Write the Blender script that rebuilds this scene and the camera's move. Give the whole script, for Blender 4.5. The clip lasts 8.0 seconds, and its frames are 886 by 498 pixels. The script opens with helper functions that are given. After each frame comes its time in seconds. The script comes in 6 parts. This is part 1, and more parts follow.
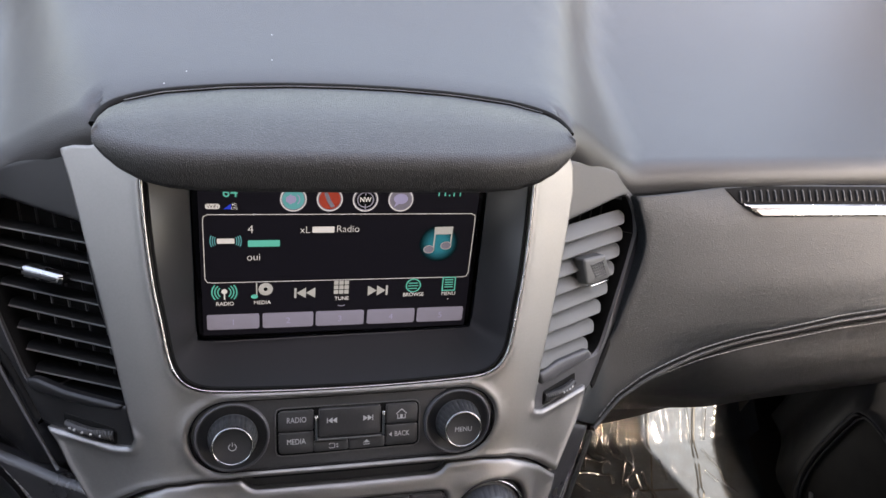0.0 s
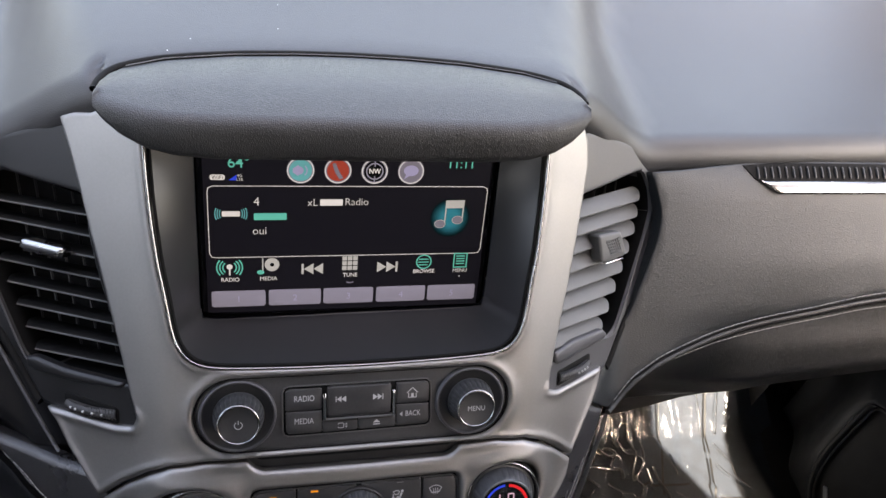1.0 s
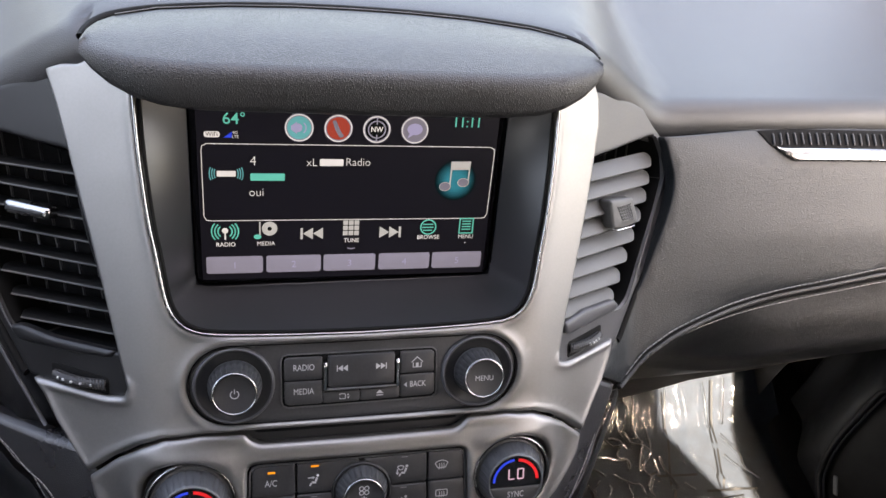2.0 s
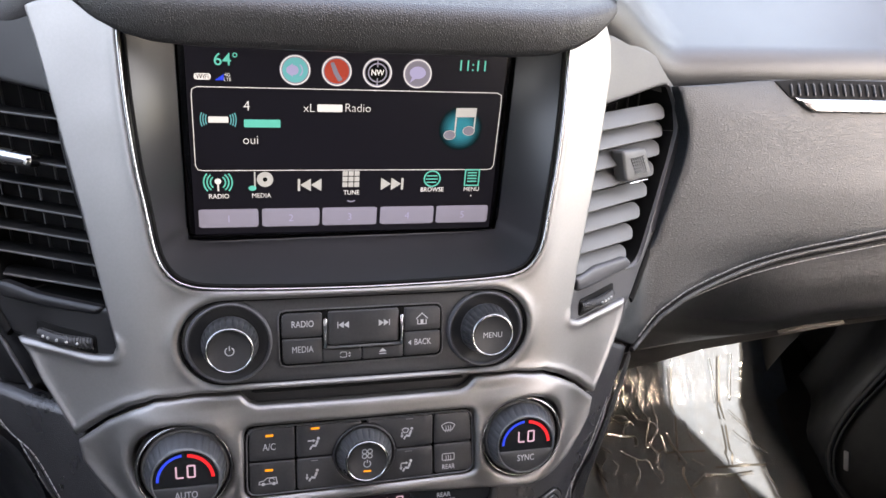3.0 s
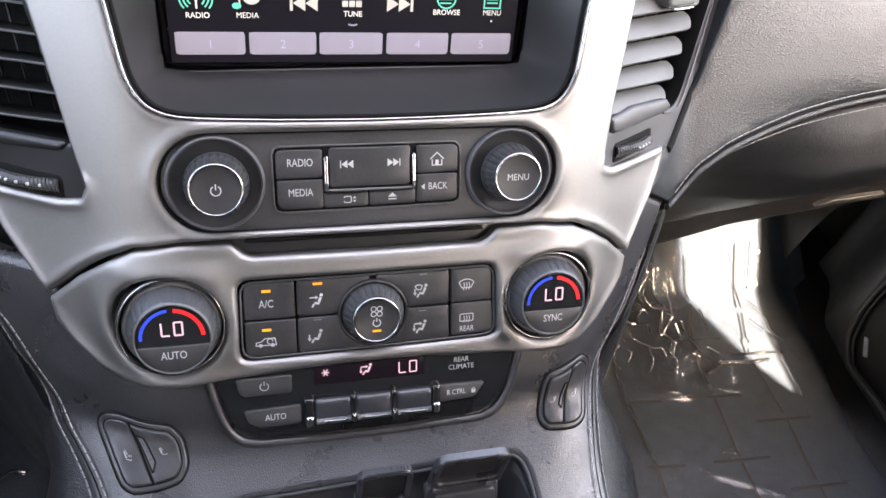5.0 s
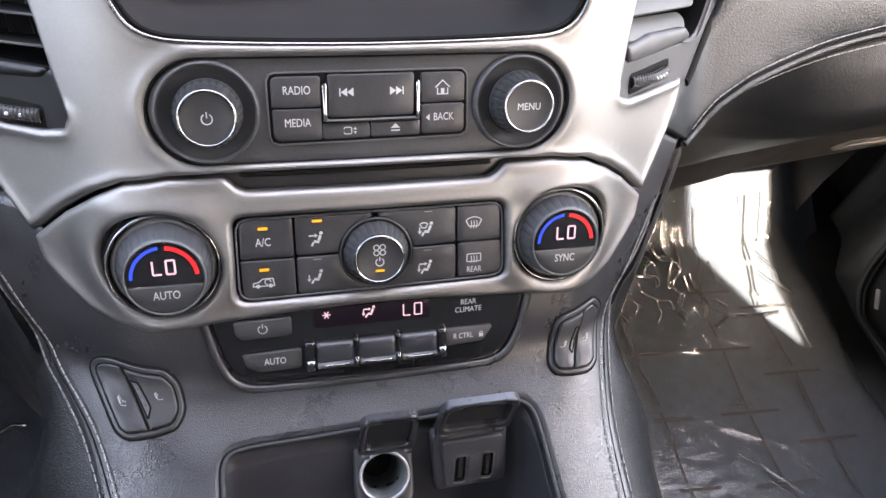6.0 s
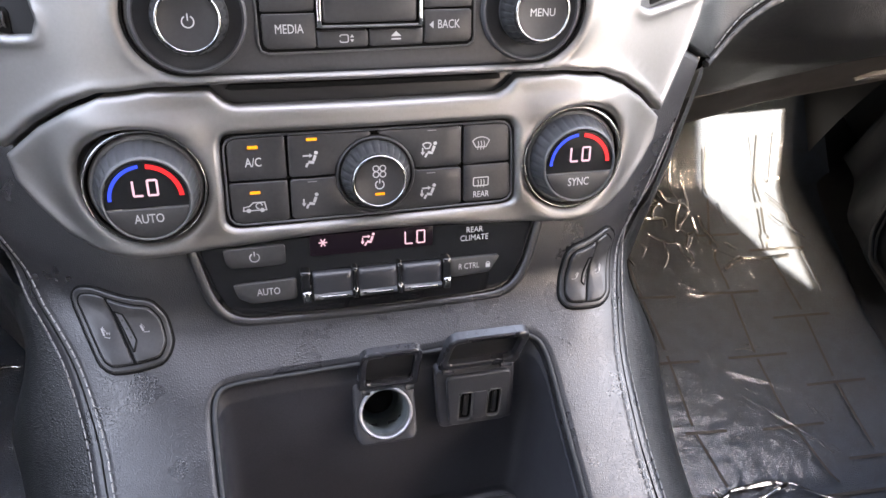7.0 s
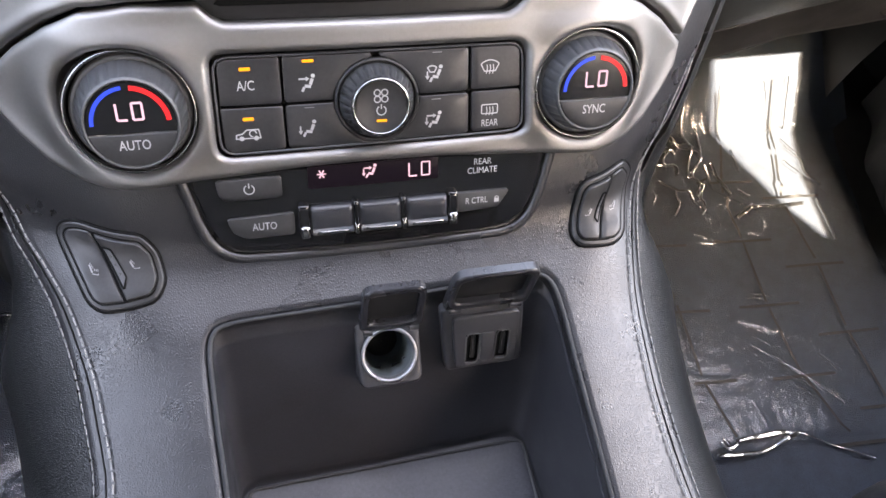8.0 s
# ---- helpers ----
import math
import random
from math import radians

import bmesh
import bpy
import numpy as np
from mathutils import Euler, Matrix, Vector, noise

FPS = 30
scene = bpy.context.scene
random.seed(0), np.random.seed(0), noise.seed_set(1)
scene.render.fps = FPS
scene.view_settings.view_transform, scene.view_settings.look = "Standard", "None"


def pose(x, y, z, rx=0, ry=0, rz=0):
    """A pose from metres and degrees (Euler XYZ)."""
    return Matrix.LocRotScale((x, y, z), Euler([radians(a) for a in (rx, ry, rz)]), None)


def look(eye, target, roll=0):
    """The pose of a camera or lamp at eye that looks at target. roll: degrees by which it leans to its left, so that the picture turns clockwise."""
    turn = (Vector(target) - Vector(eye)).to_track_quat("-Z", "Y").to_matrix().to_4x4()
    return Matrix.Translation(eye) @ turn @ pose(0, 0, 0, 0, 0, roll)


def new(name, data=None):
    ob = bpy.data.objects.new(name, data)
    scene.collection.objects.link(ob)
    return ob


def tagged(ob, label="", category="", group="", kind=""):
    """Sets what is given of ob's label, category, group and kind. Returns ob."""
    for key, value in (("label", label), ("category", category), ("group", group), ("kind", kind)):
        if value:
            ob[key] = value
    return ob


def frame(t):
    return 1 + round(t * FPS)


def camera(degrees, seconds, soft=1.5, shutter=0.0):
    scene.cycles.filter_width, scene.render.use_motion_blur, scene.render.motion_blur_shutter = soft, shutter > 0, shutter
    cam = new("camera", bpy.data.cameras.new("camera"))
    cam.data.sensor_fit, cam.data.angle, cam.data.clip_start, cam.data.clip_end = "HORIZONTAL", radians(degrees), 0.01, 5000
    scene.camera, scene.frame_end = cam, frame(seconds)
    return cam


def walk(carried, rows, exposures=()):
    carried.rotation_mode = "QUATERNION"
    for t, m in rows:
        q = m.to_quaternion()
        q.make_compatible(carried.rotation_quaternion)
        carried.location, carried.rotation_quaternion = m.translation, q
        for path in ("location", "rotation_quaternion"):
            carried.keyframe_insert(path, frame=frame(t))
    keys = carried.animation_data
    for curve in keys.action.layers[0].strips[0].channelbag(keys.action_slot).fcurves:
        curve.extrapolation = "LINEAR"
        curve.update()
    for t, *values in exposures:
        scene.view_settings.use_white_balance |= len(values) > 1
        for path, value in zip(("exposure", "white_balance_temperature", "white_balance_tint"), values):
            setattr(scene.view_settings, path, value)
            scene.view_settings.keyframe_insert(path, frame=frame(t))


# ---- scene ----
cam = camera(60.5, 8.0)
PATH = [
    (0, (-0.059, -0.352, 1.022), (0.436, 1.013, -0.353), 13.1),
    (0.5, (-0.057, -0.353, 1.012), (0.434, 1.018, -0.36), 12.8),
    (1, (-0.061, -0.355, 0.997), (0.427, 1.022, -0.369), 12.6),
    (2.5, (-0.06, -0.357, 0.948), (0.437, 1.027, -0.408), 12.3),
    (3, (-0.059, -0.356, 0.932), (0.436, 1.01, -0.442), 12.2),
    (3.5, (-0.059, -0.354, 0.917), (0.439, 0.978, -0.488), 12.5),
    (4, (-0.06, -0.353, 0.904), (0.437, 0.945, -0.534), 12.8),
    (4.5, (-0.058, -0.349, 0.883), (0.434, 0.893, -0.605), 13.2),
    (6, (-0.054, -0.344, 0.843), (0.418, 0.772, -0.747), 13.9),
    (6.5, (-0.052, -0.342, 0.83), (0.412, 0.723, -0.798), 14.4),
    (7, (-0.051, -0.34, 0.815), (0.409, 0.671, -0.847), 15.2),
    (7.5, (-0.05, -0.339, 0.804), (0.404, 0.627, -0.887), 15.8),
    (8, (-0.048, -0.339, 0.793), (0.388, 0.578, -0.93), 16.0),
]
from mathutils import geometry
TINT = 15.0
EXPOSURES = [(0.0, 3.70, 8500.0), (1.2, 3.78, 8500.0), (2.5, 4.14, 8450.0), (3.5, 4.52, 8400.0), (4.5, 4.77, 8450.0), (6.0, 4.94, 8550.0), (8.0, 4.94, 8700.0)]
walk(cam, [(t, look(eye, target, roll)) for t, eye, target, roll in PATH], exposures=[(t, stops, kelvin, TINT) for t, stops, kelvin in EXPOSURES])

# ---- light ----
SUN_TO = Vector((0.21, -0.60, 0.84)).normalized()      # towards the sun: behind the passenger door, 52 degrees up
world = bpy.data.worlds.new("sky")
scene.world = world
world.use_nodes = True
wn = world.node_tree.nodes
sky = wn.new("ShaderNodeTexSky")
sky.sky_type, sky.sun_disc = "NISHITA", False
sky.sun_elevation = math.asin(SUN_TO.z)
sky.dust_density, sky.air_density, sky.ozone_density = 4.0, 1.0, 0.5
sky.sun_rotation = math.atan2(SUN_TO.x, SUN_TO.y)
wn["Background"].inputs["Strength"].default_value = 0.15
world.node_tree.links.new(sky.outputs["Color"], wn["Background"].inputs["Color"])
sun = new("sun", bpy.data.lights.new("sun", "SUN"))
sun.data.energy, sun.data.angle, sun.data.color = 2.3, radians(0.5), (1.0, 0.99, 0.965)
sun.matrix_world = look(SUN_TO * 30, (0, 0, 0))


# ---- materials ----
def surface(name, base, rough, metal=0.0, coat=0.0, grain=(), bump=0.0, depth=0.0002, vary=0.15, scale=40.0, stretch=(1, 1, 1), smudge=0.08, spec=0.5):
    """A procedural surface in metres. grain: (kind, cells a metre) for the fine relief."""
    m = bpy.data.materials.new(name)
    m.use_nodes = True
    n, l = m.node_tree.nodes, m.node_tree.links
    b = n["Principled BSDF"]
    b.inputs["Metallic"].default_value = metal
    b.inputs["Coat Weight"].default_value = coat
    b.inputs["Coat Roughness"].default_value = 0.08
    b.inputs["Specular IOR Level"].default_value = spec
    tc, mp = n.new("ShaderNodeTexCoord"), n.new("ShaderNodeMapping")
    mp.inputs["Scale"].default_value = stretch
    l.new(tc.outputs["Object"], mp.inputs["Vector"])
    big, small = n.new("ShaderNodeTexNoise"), n.new("ShaderNodeTexNoise")
    big.inputs["Scale"].default_value, big.inputs["Detail"].default_value = scale, 4
    small.inputs["Scale"].default_value, small.inputs["Detail"].default_value = scale * 18, 3
    for q in (big, small):
        l.new(mp.outputs["Vector"], q.inputs["Vector"])
    add = n.new("ShaderNodeMath")
    add.operation = "ADD"
    l.new(big.outputs["Fac"], add.inputs[0])
    l.new(small.outputs["Fac"], add.inputs[1])
    ramp = n.new("ShaderNodeMapRange")
    ramp.inputs["From Min"].default_value, ramp.inputs["From Max"].default_value = 0.6, 1.4
    ramp.inputs["To Min"].default_value, ramp.inputs["To Max"].default_value = 1 - vary, 1 + vary
    l.new(add.outputs[0], ramp.inputs["Value"])
    mul = n.new("ShaderNodeVectorMath")
    mul.operation = "SCALE"
    mul.inputs[0].default_value = base
    l.new(ramp.outputs[0], mul.inputs["Scale"])
    l.new(mul.outputs[0], b.inputs["Base Color"])
    rr = n.new("ShaderNodeMapRange")
    rr.inputs["From Min"].default_value, rr.inputs["From Max"].default_value = 0.3, 0.7
    rr.inputs["To Min"].default_value, rr.inputs["To Max"].default_value = max(0.02, rough - smudge), min(1, rough + smudge)
    l.new(big.outputs["Fac"], rr.inputs["Value"])
    l.new(rr.outputs[0], b.inputs["Roughness"])
    if grain:
        kind, cells = grain
        if kind == "leather":
            g = n.new("ShaderNodeTexVoronoi")
            g.feature = "DISTANCE_TO_EDGE"
            g.inputs["Scale"].default_value = cells
            warp = n.new("ShaderNodeTexNoise")
            warp.inputs["Scale"].default_value = cells * 0.5
            l.new(mp.outputs["Vector"], warp.inputs["Vector"])
            mixv = n.new("ShaderNodeVectorMath")
            mixv.operation = "MULTIPLY_ADD"
            mixv.inputs[1].default_value = (0.6 / cells,) * 3
            l.new(warp.outputs["Color"], mixv.inputs[0])
            l.new(mp.outputs["Vector"], mixv.inputs[2])
            l.new(mixv.outputs[0], g.inputs["Vector"])
            clamp = n.new("ShaderNodeMapRange")
            clamp.inputs["From Max"].default_value = 0.42
            clamp.interpolation_type = "SMOOTHSTEP"
            l.new(g.outputs["Distance"], clamp.inputs["Value"])
            out = clamp.outputs[0]
        elif kind == "knurl":
            g = n.new("ShaderNodeTexChecker")
            g.inputs["Scale"].default_value = cells
            l.new(mp.outputs["Vector"], g.inputs["Vector"])
            out = g.outputs["Fac"]
        else:
            g = n.new("ShaderNodeTexNoise")
            g.inputs["Scale"].default_value, g.inputs["Detail"].default_value = cells, 4
            l.new(mp.outputs["Vector"], g.inputs["Vector"])
            out = g.outputs["Fac"]
        bp = n.new("ShaderNodeBump")
        bp.inputs["Strength"].default_value, bp.inputs["Distance"].default_value = bump, depth
        l.new(out, bp.inputs["Height"])
        l.new(bp.outputs["Normal"], b.inputs["Normal"])
    return m


def glow(name, colour, strength):
    m = bpy.data.materials.new(name)
    m.use_nodes = True
    b = m.node_tree.nodes["Principled BSDF"]
    b.inputs["Base Color"].default_value = (*[c * 0.3 for c in colour], 1)
    b.inputs["Specular IOR Level"].default_value = 0.12
    b.inputs["Emission Color"].default_value = (*colour, 1)
    b.inputs["Emission Strength"].default_value = strength
    b.inputs["Roughness"].default_value = 0.3
    return m


LIT = 0.044                                             # brightness of the backlit displays
vinyl_top = surface("vinyl_top", (0.026, 0.026, 0.028), 0.42, spec=0.52, grain=("leather", 900), bump=0.35, depth=0.0002, vary=0.06, scale=6, smudge=0.03)
vinyl_hood = surface("vinyl_hood", (0.020, 0.020, 0.021), 0.38, spec=0.50, grain=("leather", 900), bump=0.6, depth=0.0003, vary=0.08, smudge=0.04)
vinyl_dash = surface("vinyl_dash", (0.016, 0.019, 0.021), 0.38, spec=0.46, grain=("leather", 1250), bump=0.46, depth=0.00024, stretch=(0.36, 1, 1.0), vary=0.06, scale=12, smudge=0.05)
vinyl_roll = surface("vinyl_roll", (0.010, 0.011, 0.012), 0.36, spec=0.55, grain=("leather", 950), bump=0.7, depth=0.00026, vary=0.06, scale=12, smudge=0.05)
leather = surface("leather", (0.024, 0.024, 0.026), 0.30, spec=0.72, grain=("leather", 1050), bump=0.30, depth=0.00026, stretch=(1.0, 0.8, 1.0), vary=0.08, smudge=0.06)
seam_black = surface("seam_black", (0.006, 0.006, 0.006), 0.7, spec=0.1)
thread = surface("thread", (0.22, 0.215, 0.21), 0.8, vary=0.3, scale=300)
silver = surface("silver", (0.282, 0.272, 0.264), 0.52, metal=1.0, grain=("noise", 2600), bump=0.05, depth=0.0001, vary=0.05, smudge=0.05)
chrome = surface("chrome", (0.72, 0.72, 0.73), 0.14, metal=1.0, vary=0.05, smudge=0.05)
satin = surface("satin", (0.36, 0.36, 0.36), 0.24, metal=1.0, vary=0.12, smudge=0.05)
plastic = surface("plastic", (0.034, 0.034, 0.036), 0.45, grain=("noise", 3200), bump=0.25, depth=0.0001, vary=0.2)
button = surface("button", (0.028, 0.028, 0.029), 0.40, grain=("noise", 4200), bump=0.15, depth=0.0001, vary=0.2, smudge=0.1)
trim_black = surface("trim_black", (0.012, 0.012, 0.013), 0.55, grain=("noise", 1500), bump=0.3, depth=0.0003, vary=0.2)
rubber = surface("rubber", (0.030, 0.030, 0.031), 0.55, grain=("noise", 1800), bump=0.3, depth=0.0002, vary=0.3, scale=120)
gloss = surface("gloss", (0.009, 0.009, 0.010), 0.12, coat=0.4, vary=0.3, smudge=0.06)
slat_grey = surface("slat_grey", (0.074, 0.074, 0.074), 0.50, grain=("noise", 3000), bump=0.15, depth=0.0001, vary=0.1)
# driver's vent plastics, blackened to hold the shade on that side
housing_shaded = surface("housing_shaded", (0.011, 0.011, 0.012), 0.42, spec=0.4, grain=("noise", 2600), bump=0.2, depth=0.0001, vary=0.12)
slat_shaded = surface("slat_shaded", (0.005, 0.005, 0.005), 0.6, spec=0.15, vary=0.15)
slat_dark = surface("slat_dark", (0.016, 0.016, 0.017), 0.40, vary=0.15)
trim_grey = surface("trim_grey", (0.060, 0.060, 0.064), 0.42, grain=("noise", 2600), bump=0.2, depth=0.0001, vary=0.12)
tub = surface("tub", (0.020, 0.020, 0.022), 0.34, spec=0.50, grain=("noise", 3000), bump=0.12, depth=0.0001, vary=0.05, smudge=0.03)
glass = surface("glass", (0.003, 0.003, 0.004), 0.07, vary=0.3, smudge=0.03, spec=0.3)
pocket_black = surface("pocket_black", (0.031, 0.031, 0.036), 0.42, spec=0.5, grain=("noise", 2600), bump=0.25, depth=0.0001, vary=0.3, scale=60)
print_white = surface("print_white", (0.40, 0.40, 0.40), 0.6, vary=0.08, scale=200)
print_grey = surface("print_grey", (0.25, 0.25, 0.25), 0.6, vary=0.1, scale=200)
carpet = surface("carpet", (0.037, 0.047, 0.063), 0.95, grain=("noise", 900), bump=0.9, depth=0.002, vary=0.35, scale=60)
door_trim = surface("door_trim", (0.031, 0.033, 0.038), 0.45, grain=("noise", 1500), bump=0.3, depth=0.0003, vary=0.2)
ink = surface("ink", (0.004, 0.004, 0.004), 0.6)
liner = surface("liner", (0.041, 0.047, 0.055), 0.95, grain=("noise", 900), bump=0.3, depth=0.0005)
shell = surface("shell", (0.02, 0.02, 0.02), 0.7)
# ground out of view, tinted blue to cool the light it bounces inside
asphalt = surface("asphalt", (0.076, 0.090, 0.112), 0.9, grain=("noise", 60), bump=0.5, depth=0.01, scale=2)
glow_white = glow("glow_white", (0.85, 0.88, 0.95), LIT)
glow_teal = glow("glow_teal", (0.10, 0.62, 0.55), LIT)
glow_blue = glow("glow_blue", (0.05, 0.30, 0.45), LIT * 0.8)
glow_cyan = glow("glow_cyan", (0.12, 0.50, 0.58), LIT * 0.9)
glow_red = glow("glow_red", (0.45, 0.07, 0.05), LIT * 0.9)
glow_lilac = glow("glow_lilac", (0.42, 0.42, 0.72), LIT * 0.9)
glow_grey = glow("glow_grey", (0.28, 0.285, 0.40), LIT)
glow_silver = glow("glow_silver", (0.52, 0.55, 0.58), LIT)
glow_dim = glow("glow_dim", (0.22, 0.22, 0.30), LIT)
glow_black = glow("glow_black", (0.010, 0.010, 0.016), LIT)
glow_violet = glow("glow_violet", (0.007, 0.005, 0.009), LIT)
glow_amber = glow("glow_amber", (1.0, 0.36, 0.03), LIT * 1.1)
glow_pink = glow("glow_pink", (0.80, 0.55, 0.72), LIT * 0.8)
arc_blue = glow("arc_blue", (0.02, 0.07, 0.85), LIT)
arc_red = glow("arc_red", (0.85, 0.03, 0.04), LIT)

film_mat = bpy.data.materials.new("film")
film_mat.use_nodes = True
fn, fl = film_mat.node_tree.nodes, film_mat.node_tree.links
clear, shine, both = fn.new("ShaderNodeBsdfTransparent"), fn.new("ShaderNodeBsdfGlossy"), fn.new("ShaderNodeMixShader")
fres = fn.new("ShaderNodeFresnel")
fres.inputs["IOR"].default_value = 1.46
shine.inputs["Roughness"].default_value = 0.09
clear.inputs["Color"].default_value = (0.88, 0.91, 0.93, 1)
ripple, dent = fn.new("ShaderNodeTexNoise"), fn.new("ShaderNodeBump")
ripple.inputs["Scale"].default_value, ripple.inputs["Detail"].default_value = 55.0, 5.0
fl.new(fn.new("ShaderNodeTexCoord").outputs["Object"], ripple.inputs["Vector"])
dent.inputs["Strength"].default_value, dent.inputs["Distance"].default_value = 0.6, 0.004
fl.new(ripple.outputs["Fac"], dent.inputs["Height"])
fl.new(dent.outputs["Normal"], shine.inputs["Normal"])
fl.new(fres.outputs[0], both.inputs[0])
fl.new(clear.outputs[0], both.inputs[1])
fl.new(shine.outputs[0], both.inputs[2])
haze, veil = fn.new("ShaderNodeBsdfDiffuse"), fn.new("ShaderNodeMixShader")
haze.inputs["Color"].default_value = (0.7, 0.7, 0.7, 1)
veil.inputs[0].default_value = 0.018
fl.new(both.outputs[0], veil.inputs[1])
fl.new(haze.outputs[0], veil.inputs[2])
fl.new(veil.outputs[0], fn["Material Output"].inputs["Surface"])

fold_mat = film_mat.copy()
fold_mat.name = "folded_film"
fold_mat.node_tree.nodes["Fresnel"].inputs["IOR"].default_value = 2.6
crease_mat = film_mat.copy()
crease_mat.name = "creased_film"
crease_mat.node_tree.nodes["Fresnel"].inputs["IOR"].default_value = 1.7


# ---- building helpers ----
def thing(name, loc, label, category, group="", kind=""):
    ob = new(name)
    ob.location = loc
    ob.empty_display_size = 0.02
    return tagged(ob, label, category, group, kind)


def mesh(name, verts, faces, mat, smooth=True):
    me = bpy.data.meshes.new(name)
    me.from_pydata([tuple(v) for v in verts], [], faces)
    me.validate()
    me.materials.append(mat)
    me.polygons.foreach_set("use_smooth", [smooth] * len(me.polygons))
    return me


def part(name, data, parent=None, label=""):
    """Links mesh data, whose vertices are in world metres, under a thing or a part."""
    ob = new(name, data)
    if parent:
        ob.parent = parent
        if parent.type == "EMPTY":
            ob.matrix_parent_inverse = Matrix.Translation(-parent.location)
    return tagged(ob, label)


def join(*pieces):
    """Several (verts, faces) as one."""
    vs, fs = [], []
    for v, f in pieces:
        k = len(vs)
        vs.extend(v)
        fs.extend([tuple(i + k for i in q) for q in f])
    return vs, fs


def resample(pts, step, closed=True):
    p = np.array(pts, float)
    if closed:
        p = np.vstack([p, p[:1]])
    seg = np.linalg.norm(np.diff(p, axis=0), axis=1)
    cum = np.concatenate([[0], np.cumsum(seg)])
    n = max(3, int(round(cum[-1] / step)))
    at = np.linspace(0, cum[-1], n + 1)
    out = np.stack([np.interp(at, cum, p[:, k]) for k in range(p.shape[1])], 1)
    return out[:-1] if closed else out


def spline(pts, n=6, closed=False):
    """A smooth line through points of any dimension."""
    p = np.array(pts, float)
    out = []
    m = len(p)
    for i in range(m if closed else m - 1):
        a, b, c, d = (p[(i - 1) % m], p[i], p[(i + 1) % m], p[(i + 2) % m]) if closed else (p[max(i - 1, 0)], p[i], p[i + 1], p[min(i + 2, m - 1)])
        for k in range(n):
            t = k / n
            out.append(0.5 * (2 * b + (c - a) * t + (2 * a - 5 * b + 4 * c - d) * t * t + (3 * b - a - 3 * c + d) * t ** 3))
    if not closed:
        out.append(p[-1])
    return np.array(out)


def rounded(pts, r, n=5):
    """A closed outline with its corners rounded; r: one radius, or one for each corner."""
    p = [np.array(q, float) for q in pts]
    out = []
    for i, b in enumerate(p):
        a, c = p[i - 1], p[(i + 1) % len(p)]
        rad = r[i] if isinstance(r, (list, tuple)) else r
        u, v = (a - b) / np.linalg.norm(a - b), (c - b) / np.linalg.norm(c - b)
        d = min(rad, 0.45 * np.linalg.norm(a - b), 0.45 * np.linalg.norm(c - b))
        s, e = b + u * d, b + v * d
        out += [(1 - t) ** 2 * s + 2 * t * (1 - t) * b + t * t * e for t in np.linspace(0, 1, n)]
    return np.array(out)


def rect(u0, v0, u1, v1, r=0.001):
    return rounded([(u0, v0), (u1, v0), (u1, v1), (u0, v1)], r)


def circle(u, v, r, n=40, squash=1.0):
    return np.array([(u + r * math.cos(a), v + r * squash * math.sin(a)) for a in np.linspace(0, 2 * math.pi, n, endpoint=False)])


def mirrored(half):
    """A closed outline from its half on the positive side, from top middle to bottom middle."""
    h = [tuple(p) for p in half]
    return h + [(-x, y) for x, y in reversed(h)]


def ccw(p):
    p = np.array(p, float)
    a = np.sum(p[:, 0] * np.roll(p[:, 1], -1) - np.roll(p[:, 0], -1) * p[:, 1])
    return p if a > 0 else p[::-1]


def inside(pts, poly):
    x, y = pts[:, 0], pts[:, 1]
    r = np.zeros(len(pts), bool)
    for (x1, y1), (x2, y2) in zip(poly, np.roll(poly, -1, 0)):
        c = (y1 > y) != (y2 > y)
        with np.errstate(divide="ignore", invalid="ignore"):
            r ^= c & (x < (x2 - x1) * (y - y1) / (y2 - y1) + x1)
    return r


def away(pts, poly):
    """Distance of each point from the outline."""
    best = np.full(len(pts), 1e9)
    for a, b in zip(poly, np.roll(poly, -1, 0)):
        d = b - a
        t = np.clip(((pts - a) @ d) / max(d @ d, 1e-18), 0, 1)
        best = np.minimum(best, np.linalg.norm(pts - a - t[:, None] * d, axis=1))
    return best


